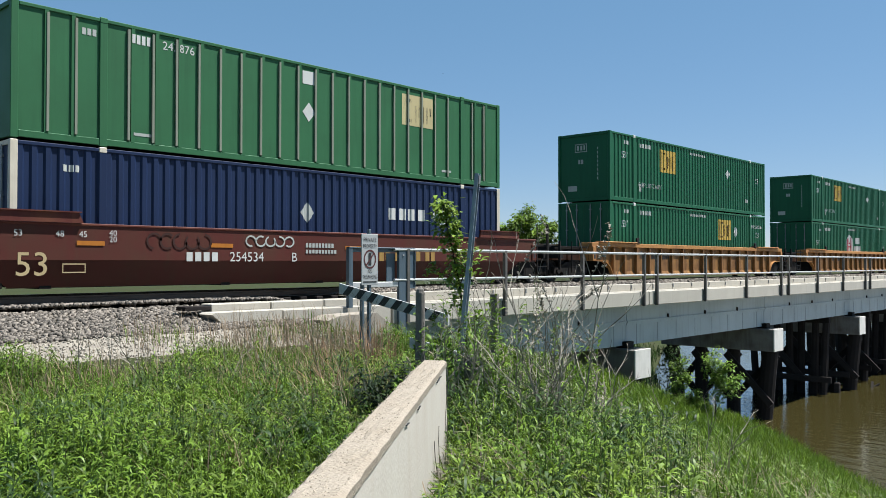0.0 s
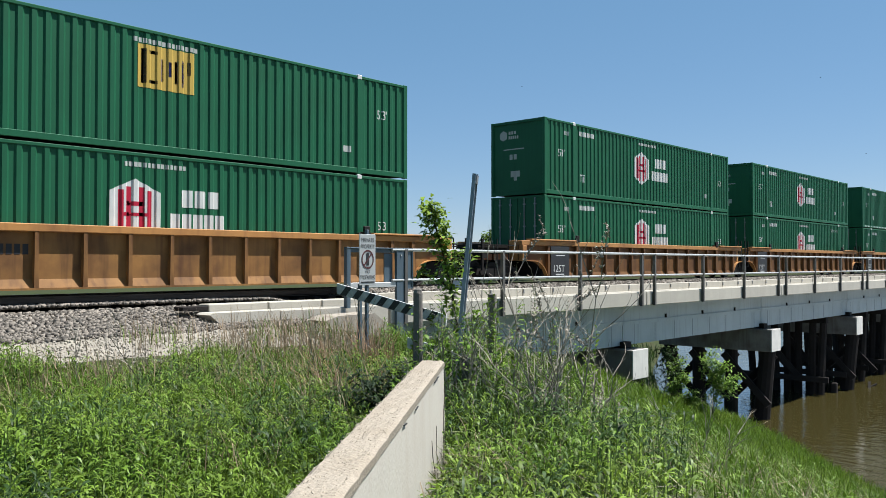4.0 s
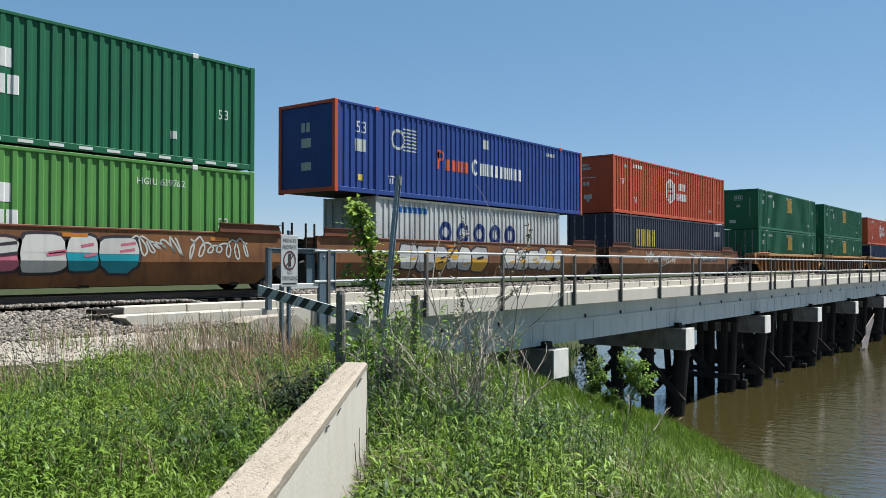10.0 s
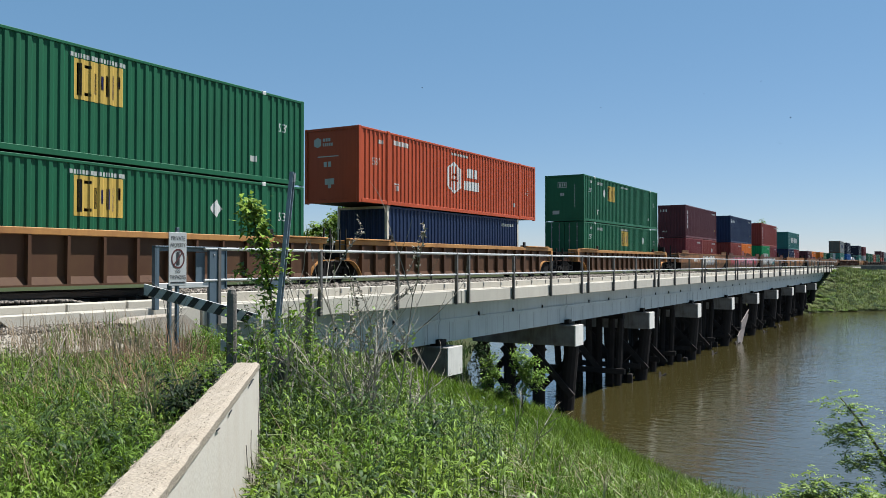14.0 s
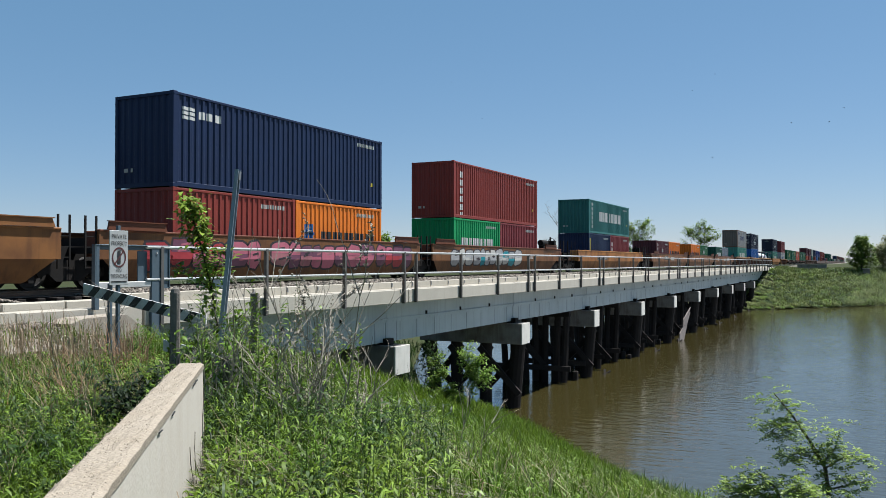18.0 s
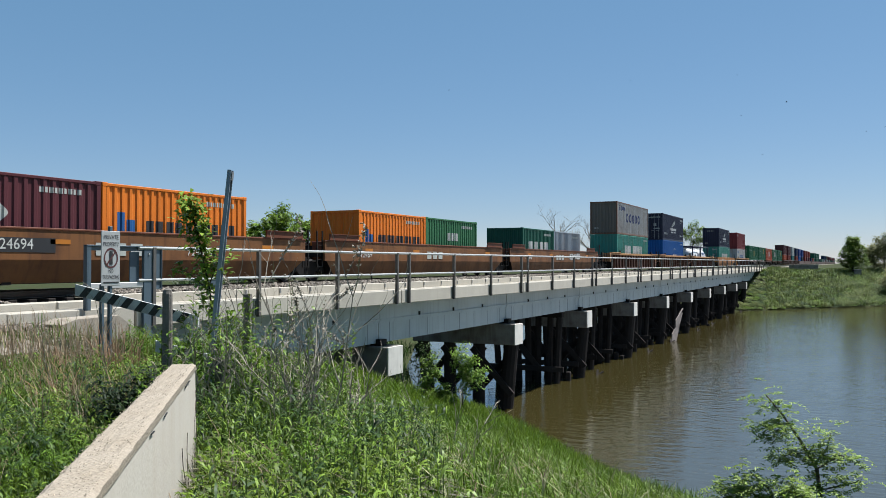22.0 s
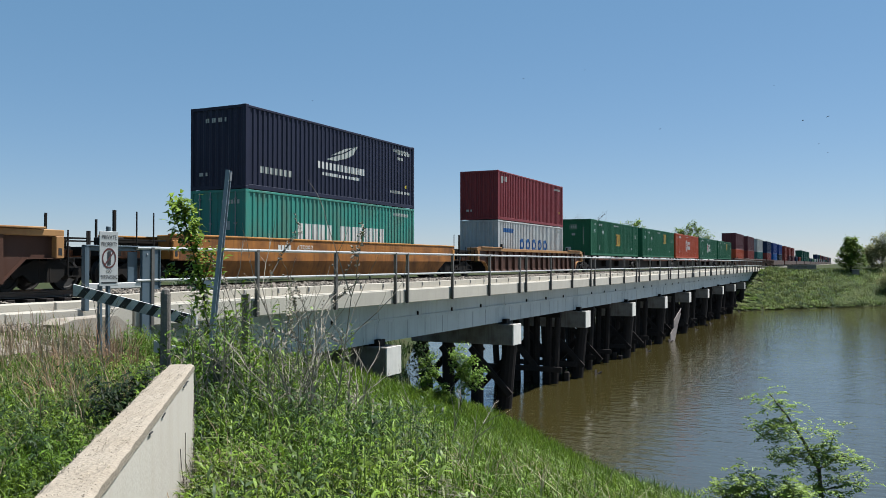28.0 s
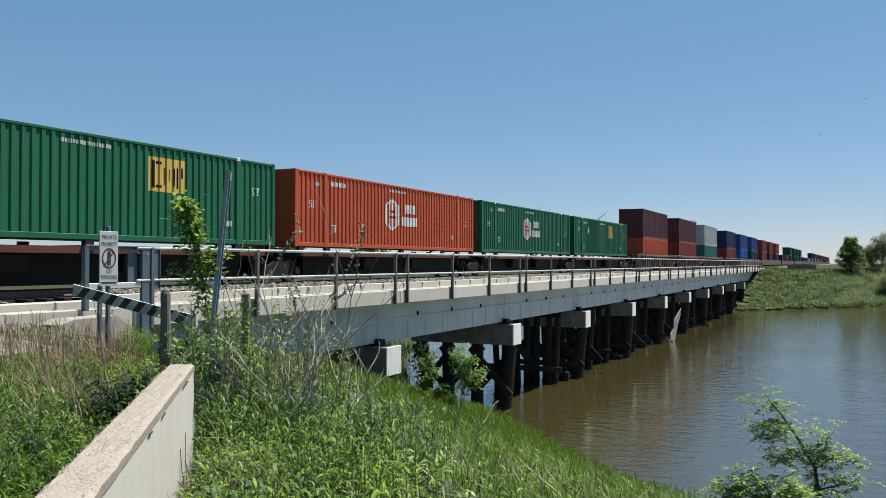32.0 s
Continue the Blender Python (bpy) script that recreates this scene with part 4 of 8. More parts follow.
def spine_car(q, gap_left, first=False, last=False, far=False):
    """One platform of an articulated spine car: a deep middle sill with cross arms."""
    car = empty("spine_car", "dark grimy articulated spine car carrying one container", "railway car", "cars of the train", (q, 0, 0))
    # lower, wider box added as a dark mass hiding bright ground behind
    cached("spine", lambda: boxes((-0.2, LEN + 0.2, -0.42, 0.42, 0.62, 1.12), (1.3, LEN - 1.3, -0.72, 0.72, 0.14, 1.1)), "center_sill", car, BLACKSTEEL)
    for x in (0.3, 2.06, LEN / 2, LEN - 2.06, LEN - 0.3):
        cached("arm", lambda: boxes((-0.2, 0.2, -1.28, 1.28, 1.0, 1.2), (-0.14, 0.14, -1.36, -1.2, 1.1, 1.33), (-0.14, 0.14, 1.2, 1.36, 1.1, 1.33)), "cross_arm", car, BLACKSTEEL).location.x = x
    cached("spinewalk", lambda: boxes((0.4, LEN - 0.4, -1.25, -1.0, 1.12, 1.17), (0.4, LEN - 0.4, -1.27, -1.24, 0.98, 1.17)), "side_walk", car, car_paint("rust"))
    for k, (x0, x1) in enumerate(((5.2, 6.4), (9.5, 10.9))):
        cached(("spinebox", k), lambda: boxes((x0, x1, -1.1, -0.5, 0.48, 0.95), bevel=0.02), "equipment_box", car, BLACKSTEEL)
    truck(car, -gap_left / 2)
    if last:
        truck(car, LEN + 1.1)
    MOVERS.append((car, q, 0))
    return car


# ---- train: what it carries ----
def numbers(c, x=0.95, z=4.35, n=10, w=1.25):
    mark(c, word_bars(x, x + w, z, z + 0.2, n, 0.3), WHITEPAINT, "number_strip")


def green_square(q, base, logo=7.3, diamond=None, low=False, colour="green", style="box", texts=True, label=None, z=1.5):
    c = container(q, base, LEN, HC, colour, style, doors=low, label=label or "dark green corrugated 53 foot container with yellow square logo")
    mark(c, [rect(logo, logo + 1.48, z, z + 1.02)], YELLOW, "logo_panel")
    mark(c, [rect(logo + 0.1, logo + 0.22, z + 0.1, z + 0.92), rect(logo + 0.29, logo + 0.5, z + 0.12, z + 0.2), rect(logo + 0.29, logo + 0.5, z + 0.82, z + 0.9)], INK, "logo_marking")
    mark(c, [rect(logo + 0.6, logo + 0.68, z + 0.2, z + 0.74), rect(logo + 0.78, logo + 0.86, z + 0.34, z + 0.7), rect(logo + 0.96, logo + 1.04, z + 0.2, z + 0.74),
             rect(logo + 1.13, logo + 1.21, z + 0.14, z + 0.78), rect(logo + 1.29, logo + 1.37, z + 0.46, z + 0.78)], DARKBLUE, "logo_marking")
    mark_text(c, "53'", 0.95, 1.85, 0.28)
    mark_text(c, "53'", LEN - 1.3, 1.7, 0.28)
    mark(c, word_bars(2.45, 3.5, 2.42, 2.6, 9), GREYWHITE, "number_strip")
    mark(c, word_bars(7.2, 8.9, 2.55, 2.66, 14), GREYWHITE, "notice_strip")
    mark(c, word_bars(1.2, 1.6, 2.45, 2.6, 3), GREYWHITE, "notice_strip")
    mark(c, [rect(2.35, 2.75, 0.75, 0.82), rect(2.4, 2.47, 0.5, 0.72), rect(2.55, 2.62, 0.5, 0.72)], GREYWHITE, "clearance_mark")
    mark(c, [rect(LEN - 2.6, LEN - 2.3, 0.6, 0.78)], GREYWHITE, "notice_strip")
    if texts:
        mark_text(c, "TOP LIFT ONLY", 2.4, 0.7, 0.2, GREYWHITE)
    for dx in ([diamond] if diamond else []):
        mark(c, [[(dx, 1.95), (dx + 0.24, 1.68), (dx + 0.48, 1.95), (dx + 0.24, 2.22)]], WHITEPAINT, "placard")
    if not low:
        end_mark(c, [rect(0.85, 1.45, 2.1, 2.13), rect(0.85, 1.45, 2.42, 2.45), rect(0.85, 0.88, 2.1, 2.45), rect(1.42, 1.45, 2.1, 2.45), rect(0.95, 1.05, 2.18, 2.38), rect(1.12, 1.22, 2.18, 2.38), rect(1.28, 1.36, 2.18, 2.38)], GREYWHITE, "logo_bar")
        end_mark(c, [rect(0.5, 0.95, 0.45, 0.68)], GREYWHITE, "notice_plate")
        end_mark(c, word_bars(1.02, 1.3, 1.6, 1.78, 2), GREYWHITE, "number_strip")
        end_mark(c, [rect(1.95, 2.0, 0.9 + k * 0.18, 1.0 + k * 0.18) for k in range(8)], GREYWHITE, "notice_strip")
    else:
        end_mark(c, word_bars(1.45, 1.95, 2.25, 2.42, 4) + word_bars(1.45, 2.1, 1.95, 2.1, 6), GREYWHITE, "number_strip")
        end_mark(c, [[(1.75, 1.3), (2.0, 1.0), (2.25, 1.3), (2.0, 1.6)]], GREYWHITE, "placard")
    return c


def hexagon(cx, cz, w, h):
    return [(cx - w, cz - h * 0.58), (cx, cz - h), (cx + w, cz - h * 0.58), (cx + w, cz + h * 0.58), (cx, cz + h), (cx - w, cz + h * 0.58)]


def hex_box(q, base, colour="green", low=False, inner=None, label=None, stripes=False):
    c = container(q, base, LEN, HC, colour, "box", doors=low, label=label or "dark green corrugated 53 foot container with white hexagon logo")
    mark(c, [hexagon(7.27, 1.55, 0.63, 0.72)], WHITEPAINT, "logo_panel")
    im = inner or REDMARK
    o = mark(c, [rect(6.86, 6.98, 1.1, 2.0), rect(7.05, 7.17, 1.0, 2.08), rect(7.37, 7.49, 1.0, 2.08), rect(7.56, 7.68, 1.1, 2.0), rect(7.05, 7.49, 1.64, 1.74), rect(6.98, 7.56, 1.4, 1.48)], im, "logo_bar")
    o.location.y = -0.004
    bars = word_bars(8.45, 9.55, 1.66, 2.08, 3, 0.2) + word_bars(8.15, 9.7, 1.08, 1.5, 5, 0.2)
    mark(c, bars, WHITEPAINT, "brand_marking")
    mark_text(c, "53'", 0.9, 1.5, 0.28)
    mark_text(c, "53", LEN - 1.25, 1.3, 0.26)
    mark(c, word_bars(2.35, 3.5, 2.42, 2.6, 10), WHITEPAINT, "number_strip")
    mark(c, word_bars(7.0, 8.6, 2.55, 2.66, 14), GREYWHITE, "notice_strip")
    mark(c, word_bars(1.3, 1.65, 2.35, 2.5, 3), GREYWHITE, "notice_strip")
    mark(c, [rect(2.4, 2.75, 0.85, 0.9), rect(2.44, 2.5, 0.6, 0.82), rect(2.6, 2.7, 0.6, 0.82)], WHITEPAINT, "clearance_mark")
    mark(c, [rect(LEN - 2.7, LEN - 2.5, 0.6, 0.8)], GREYWHITE, "notice_strip")
    if stripes:
        for i in range(22):
            cached("tape", lambda: boxes((0.0, 0.34, -1.303, -1.296, 0.06, 0.13)), "reflective_tape", c, WHITEPAINT).location.x = 0.5 + i * 0.7
    if low:
        end_mark(c, word_bars(1.5, 2.0, 2.2, 2.4, 4) + word_bars(1.5, 2.2, 1.85, 2.05, 6), GREYWHITE, "number_strip")
    else:
        end_mark(c, [hexagon(0.6, 2.35, 0.17, 0.2)], GREYWHITE, "logo_panel")
        end_mark(c, word_bars(0.85, 1.25, 2.38, 2.5, 3) + word_bars(0.85, 1.35, 2.2, 2.32, 5), GREYWHITE, "brand_marking")
        end_mark(c, word_bars(0.9, 1.3, 1.4, 1.6, 2) + [rect(0.6, 1.6, 1.78, 1.82)], GREYWHITE, "number_strip")
        end_mark(c, [rect(0.95, 1.4, 0.72, 0.95), rect(1.1, 1.25, 0.58, 0.72)], GREYWHITE, "notice_plate")
    return c


def stack_blue(q, base):
    c = container(q, base, LEN, HC, "blue", "box", corner="orange_red", label="blue corrugated 53 foot container with orange corner posts")
    mark_text(c, "53", 0.95, 1.95, 0.38)
    mark(c, [rect(0.95, 1.45, 1.35, 1.75)], GREYWHITE, "notice_plate")
    mark(c, ring(3.05, 1.95, 0.36, 0.36, 0.1, 16) + [rect(3.3, 4.05, 1.6 + k * 0.12, 1.65 + k * 0.12) for k in range(7)], GREYWHITE, "logo_bar")
    mark(c, [rect(5.2, 5.34, 1.15, 1.85)] + ring(5.42, 1.66, 0.22, 0.2, 0.1, 10) + word_bars(5.72, 7.25, 1.15, 1.56, 4, 0.3), ORANGEMARK, "brand_marking")
    mark(c, ring(7.6, 1.42, 0.22, 0.32, 0.12, 12, 0.7, 5.6) + word_bars(7.9, 11.0, 1.15, 1.62, 9, 0.32), WHITEPAINT, "brand_marking")
    mark(c, [rect(8.1, 8.5, 2.2, 2.55)], GREYWHITE, "notice_plate")
    mark(c, word_bars(12.9, 13.7, 2.4, 2.55, 7), GREYWHITE, "number_strip")
    mark(c, [rect(1.05, 1.3, 0.42, 0.62)], YELLOWBRIGHT, "yellow_plate")
    mark(c, [rect(2.55, 2.9, 0.65, 0.69), rect(2.6, 2.66, 0.42, 0.62), rect(2.74, 2.82, 0.42, 0.62)], WHITEPAINT, "clearance_mark")
    end_mark(c, word_bars(1.05, 1.5, 1.95, 2.25, 2), GREYWHITE, "number_strip")
    end_mark(c, [rect(1.05, 1.5, 1.45, 1.75), rect(1.05, 1.5, 0.72, 0.98)], GREYWHITE, "notice_plate")
    return c


def plain_box(q, base, L, H, colour, label, doors=False, **k):
    c = container(q, base, L, H, colour, "fine", doors=doors, label=label, **k)
    mark(c, word_bars(L - 1.9, L - 0.6, H - 0.42, H - 0.28, 9), GREYWHITE, "number_strip")
    mark(c, [rect(L - 0.9, L - 0.72, 0.9, 1.05)], YELLOWBRIGHT, "yellow_plate")
    if not doors:
        end_mark(c, [rect(0.35, 0.75, 0.5, 0.62)], GREYWHITE, "notice_plate")
    else:
        end_mark(c, word_bars(1.4, 2.2, H - 0.5, H - 0.36, 6) + [rect(1.45, 1.75, 1.5, 1.8), rect(1.45, 2.1, 1.2, 1.3)], GREYWHITE, "number_strip")
    return c


def round_letters(x0, x1, z0, z1, kinds, t=0.13):
    """Plain rings and bars in place of a brand: o for a ring, anything else for a pair of bars."""
    n = len(kinds)
    w = (x1 - x0) / n
    out = []
    for i, k in enumerate(kinds):
        cx, cz, rx, rz = x0 + (i + 0.5) * w, (z0 + z1) / 2, w * 0.36, (z1 - z0) / 2
        if k == "o":
            out += ring(cx, cz, rx, rz, t, 16)
        else:
            out += [rect(cx - rx * 0.9, cx - rx * 0.9 + t * 1.1, z0, z1), rect(cx + rx * 0.9 - t * 1.1, cx + rx * 0.9, z0, z1)]
    return out


def tank_box(q, base, brand):
    """A tank container: a shining white tank in a dark blue steel frame."""
    L, H, W = 6.058, 2.591, 2.438
    c = empty("tank_container", "white insulated tank container in a dark blue steel frame", "container", "containers on the train", (q, 0, base))
    fr = box_paint("black_blue")
    for x in (0, L - 0.14):
        for y in (-W / 2, W / 2 - 0.14):
            part("corner_post", boxes((x, x + 0.14, y, y + 0.14, 0, H), bevel=0.01), fr, c)
        part("end_rail", boxes((x, x + 0.14, -W / 2 + 0.14, W / 2 - 0.14, H - 0.14, H), (x, x + 0.14, -W / 2 + 0.14, W / 2 - 0.14, 0, 0.16)), fr, c)
        bm = bmesh.new()
        beam(bm, (x + 0.07, -W / 2 + 0.1, 0.1), (x + 0.07, -0.3, 1.0), 0.1, 0.1)
        beam(bm, (x + 0.07, W / 2 - 0.1, 0.1), (x + 0.07, 0.3, 1.0), 0.1, 0.1)
        part("end_brace", bm, fr, c)
    for y in (-W / 2, W / 2 - 0.1):
        part("side_rail", boxes((0.14, L - 0.14, y, y + 0.1, H - 0.12, H - 0.02), (0.14, L - 0.14, y, y + 0.1, 0.02, 0.16)), fr, c)
    bm = bmesh.new()
    prof = [(0.35, 0.0), (0.38, 0.55), (0.55, 0.9), (0.8, 1.03), (0.95, 1.06), (L - 0.95, 1.06), (L - 0.8, 1.03), (L - 0.55, 0.9), (L - 0.38, 0.55), (L - 0.35, 0.0)]
    n = 32
    rings = [[bm.verts.new((x, r * math.cos(2 * math.pi * i / n), 1.22 + r * math.sin(2 * math.pi * i / n))) for i in range(n)] if r else [bm.verts.new((x, 0, 1.22))] for x, r in prof]
    for a, b in zip(rings, rings[1:]):
        for i in range(n):
            j = (i + 1) % n
            if len(a) == 1:
                bm.faces.new((a[0], b[i], b[j]))
            elif len(b) == 1:
                bm.faces.new((a[i], b[0], a[j]))
            else:
                bm.faces.new((a[i], b[i], b[j], a[j]))
    bmesh.ops.recalc_face_normals(bm, faces=bm.faces)
    for f in bm.faces:
        f.smooth = True
    part("tank", bm, paint("tank_white", (0.75, 0.76, 0.76), 0.3, amount=0.1, streak=0.1), c)
    for x in (1.6, 3.1, 4.6):
        bm = bmesh.new()
        rod(bm, (x - 0.03, 0, 1.22), (x + 0.03, 0, 1.22), 1.068, n=32)
        part("tank_band", bm, GALV, c)
    part("walkway", boxes((0.2, L - 0.2, -0.35, 0.35, H - 0.08, H - 0.03)), GALV, c)
    bm = flat(brand)
    for v in bm.verts:
        v.co.y = -math.sqrt(max(1.075 ** 2 - (v.co.z - 1.22) ** 2, 0.01)) - 0.004
    part("brand_marking", bm, NAVYMARK, c)
    MOVERS.append((c, q, base))
    return c


# ---- train: car by car ----
TWO = HC + 0.02


def stack(q, lower, upper, top):
    """Lower and upper load of one well; top: height of the stack over the rail."""
    lower(q, top - 2 * HC - 0.02)
    upper(q, top - HC)


def build_train():
    # the first cars: green over blue on a smooth dark red well
    car = well_car(6.57, "smooth", "oxide", flaps=True, label="dark red smooth-sided well car with white lettering and graffiti")
    CREAM = paint("cream_marking", (0.62, 0.48, 0.26))
    car_text(car, "53", 0.02, 0.47, 0.5, CREAM, y=-1.527)
    car_mark(car, word_bars(3.93, 4.85, 0.78, 1.0, 4, 0.3), WHITEPAINT)
    car_text(car, "254534", 5.12, 0.78, 0.24)
    car_text(car, "B", 7.02, 0.78, 0.24)
    for tx, tz, sx in (("53", 1.30, 0.0), ("48", 1.30, 0.85), ("45", 1.30, 1.35), ("40", 1.34, 2.02), ("20", 1.20, 2.02)):
        car_text(car, tx, sx, tz, 0.13)
    car_mark(car, [rect(1.0, 1.5, 0.52, 0.545), rect(1.0, 1.5, 0.70, 0.725), rect(1.0, 1.02, 0.545, 0.70), rect(1.48, 1.5, 0.545, 0.70)], CREAM, -1.527, "notice_frame")
    car_mark(car, sum([ring(3.1 + k * 0.33, 1.25, 0.2, 0.2, 0.05, 10, k * 0.8, k * 0.8 + 4.6) for k in range(5)], []), paint("faded_dark_spray", (0.06, 0.028, 0.022)), name="graffiti")
    car_mark(car, round_letters(10.1, 12.7, 0.8, 1.08, "xxxx", 0.16), paint("faded_tan_marking", (0.42, 0.26, 0.08)))
    car_mark(car, sum([ring(5.75 + k * 0.30, 1.30, 0.17, 0.15, 0.045, 10, k, k + 5) for k in range(5)], []), GREYWHITE, name="graffiti")
    car_mark(car, [rect(x, x + 0.62, 1.12, 1.22) for x in (1.3, 4.6, 8.9)], paint("amber_reflector", (0.55, 0.2, 0.03)), name="reflector")
    car_mark(car, word_bars(7.5, 8.5, 1.16, 1.28, 9) + word_bars(7.5, 8.6, 1.0, 1.1, 10), GREYWHITE, name="notice_strip")
    low = container(6.57, 0.43, LEN, HC, "navy", "box", doors=True, corner="white", label="navy blue corrugated 53 foot container with white corner posts")
    mark(low, word_bars(10.85, 12.5, 1.63, 1.98, 4, 0.3) + [[(12.7, 1.8), (13.2, 1.4), (13.7, 1.8), (13.2, 2.2)]], WHITEPAINT, "brand_marking")
    mark(low, [[(7.5, 1.7), (7.75, 1.42), (8.0, 1.7), (7.75, 1.98)]], GREYWHITE, "placard")
    mark(low, word_bars(1.1, 1.5, 2.3, 2.45, 3), GREYWHITE, "notice_strip")
    up = container(6.57, 3.36, LEN, HC, "old_green", "plate", label="faded green panelled 53 foot container with cream square logo")
    PALESEAM = paint("pale_seam", (0.30, 0.32, 0.25))
    for k in range(25):
        x = 0.76 + 0.605 * k
        if abs(x - 1.98) > 0.15 and abs(x - LEN + 1.98) > 0.15:
            cached("seam", lambda: boxes((-0.028, 0.028, -1.31, -1.26, 0.2, HC - 0.13)), "panel_seam", up, PALESEAM).location.x = x
    mark(up, [rect(11.4, 12.78, 1.66, 2.62)], paint("cream_panel", (0.66, 0.56, 0.30)), "logo_panel")
    mark(up, [rect(11.46, 11.58, 1.74, 2.5), rect(11.65, 11.84, 1.76, 1.86), rect(11.65, 11.84, 2.38, 2.48)], INK, "logo_bar")
    mark(up, [rect(11.95, 12.04, 1.78, 2.3), rect(12.12, 12.2, 1.95, 2.3), rect(12.28, 12.37, 1.78, 2.3), rect(12.46, 12.54, 1.78, 2.3), rect(12.62, 12.7, 2.05, 2.3)], paint("grey_blue_mark", (0.16, 0.19, 0.30)), "logo_bar")
    mark(up, word_bars(2.65, 3.15, 2.47, 2.68, 4, 0.3), WHITEPAINT, "number_strip")
    mark_text(up, "243", 3.42, 2.47, 0.2)
    mark_text(up, "876", 3.85, 2.47, 0.2)
    mark(up, word_bars(1.5, 1.85, 2.45, 2.6, 3), GREYWHITE, "notice_strip")
    mark(up, [rect(7.58, 8.02, 2.32, 2.68)], WHITEPAINT, "notice_plate")
    mark(up, [[(7.58, 1.55), (7.8, 1.28), (8.02, 1.55), (7.8, 1.82)]], WHITEPAINT, "placard")
    mark(up, [rect(2.7, 3.15, 0.33, 0.40)], GREYWHITE, "notice_plate")
    mark(up, [rect(13.2, 13.65, 0.33, 0.40)], GREYWHITE, "notice_plate")
    lab = "tan ribbed-side well car with weathered yellow top rail"
    for q, lo, up in ((29.95, "sq", (4.3, 11.14)), (53.41, "hx", (4.2, 11.1)), (76.7, "hx", (7.3, 3.5))):
        car = well_car(q, "ribbed", "tan", label=lab)
        car_mark(car, word_bars(3.08, 3.8, 0.92, 1.14, 4), INK, -1.39)
        car_mark(car, word_bars(4.08, 4.9, 0.92, 1.14, 5), INK, -1.39)
        car_text(car, "20", 1.98, 1.12, 0.14, INK)
        car_text(car, "40", 1.98, 0.94, 0.14, INK)
        if lo == "sq":
            c = green_square(q, 0.43, 10.28, 12.08, low=True, texts=False)
            mark_text(c, "EMHU 652556", LEN - 1.9, 2.2, 0.17)
        else:
            hex_box(q, 0.43, low=True)
        green_square(q, 3.36, up[0], up[1], texts=q < 60)
    # three joined wells with hexagon boxes
    for i, q in enumerate((100.1, 119.37, 138.8)):
        car = well_car(q, "ribbed", "tan_dull", "single" if i == 0 else "joint", "single" if i == 2 else "none", label=lab)
        if i == 0:
            car_text(car, "20", 1.98, 1.12, 0.14, INK)
        bm = boxes((0.05, 1.25, -1.545, -1.41, 0.24, 1.38))
        part("dark_panel", bm, INK, car)
        car_text(car, "125T", 0.15, 0.42, 0.26, y=-1.55)
        car_mark(car, [rect(0.35, 0.95, 1.02, 1.05), rect(0.35, 0.9, 0.3, 0.35)], WHITEPAINT, -1.55)
        c = hex_box(q, 0.43, low=True)
        if i == 1:
            mark_text(c, "HGIU 511758", LEN - 3.5, 2.38, 0.17)
        hex_box(q, 3.36, stripes=i == 2)
    # blue over white
    car = well_car(162.1, "smooth", "ochre", label="brown smooth-sided well car with faded lettering")
    car_text(car, "53", 2.2, 0.42, 0.34, GREYWHITE, -1.50)
    car_mark(car, [rect(4.75, 8.75, 0.88, 1.24)], paint("dark_number_panel", (0.07, 0.055, 0.05)), -1.531, "number_panel")
    car_text(car, "DTTX", 4.95, 0.93, 0.26, y=-1.537)
    car_text(car, "646853", 6.75, 0.93, 0.26, y=-1.537)
    tag(car, 3.2, 5.0, 0.9, 1.52, 3)
    tag(car, 8.9, 10.4, 0.75, 1.5, 4, paint("faded_yellow_spray", (0.55, 0.40, 0.14)), 5)
    car_mark(car, word_bars(11.6, 13.4, 0.95, 1.25, 3), WHITEPAINT)
    car_mark(car, [rect(x, x + 0.7, 1.1, 1.22) for x in (1.0, 8.6, 14.5)], paint("amber_reflector", (0.55, 0.2, 0.03)), name="reflector")
    c = container(162.1, 0.42, LEN, HC, "white", "box", doors=True, label="cream white corrugated 53 foot container with blue lettering blocks")
    mark(c, round_letters(2.65, 5.2, 1.5, 2.35, "xxx", 0.3) + [], BLUEMARK, "brand_marking")
    mark_text(c, "INTERMODAL", 2.75, 1.12, 0.22, NAVYMARK)
    end_mark(c, round_letters(0.45, 1.35, 1.75, 2.1, "xxx", 0.12), BLUEMARK, "brand_marking")
    stack_blue(162.1, 3.34)
    # three smooth wells, painted over with graffiti
    spray = {k: paint("spray_" + k, v, 0.5, amount=0.5) for k, v in (("silver", (0.45, 0.45, 0.45)), ("teal", (0.02, 0.30, 0.36)), ("pink", (0.55, 0.16, 0.22)), ("pale", (0.62, 0.60, 0.55)), ("yellow", (0.6, 0.34, 0.04)), ("dark", (0.05, 0.04, 0.045)), ("red", (0.42, 0.05, 0.06)), ("blue", (0.05, 0.12, 0.38)), ("dusk", (0.20, 0.08, 0.13)), ("rose", (0.42, 0.17, 0.19)))}
    rnd = random.Random(11)

    def graffiti(car, x0, x1, cols, seed, low=0.42):
        """Bulging sprayed letters with darker outlines, laid over the bend of the side."""
        r = random.Random(seed)
        x = x0

        def spray_on(poly, mat, lift):
            bm = flat([poly])
            for z in (0.82, 0.55):
                bmesh.ops.bisect_plane(bm, geom=bm.verts[:] + bm.edges[:] + bm.faces[:], plane_co=(0, 0, z), plane_no=(0, 0, 1))
            for v in bm.verts:
                v.co.y = -lerp_table(v.co.z, ((0.22, 1.33), (0.55, 1.43), (0.82, 1.519), (2, 1.519))) - lift
            small(part("graffiti", bm, mat, car))
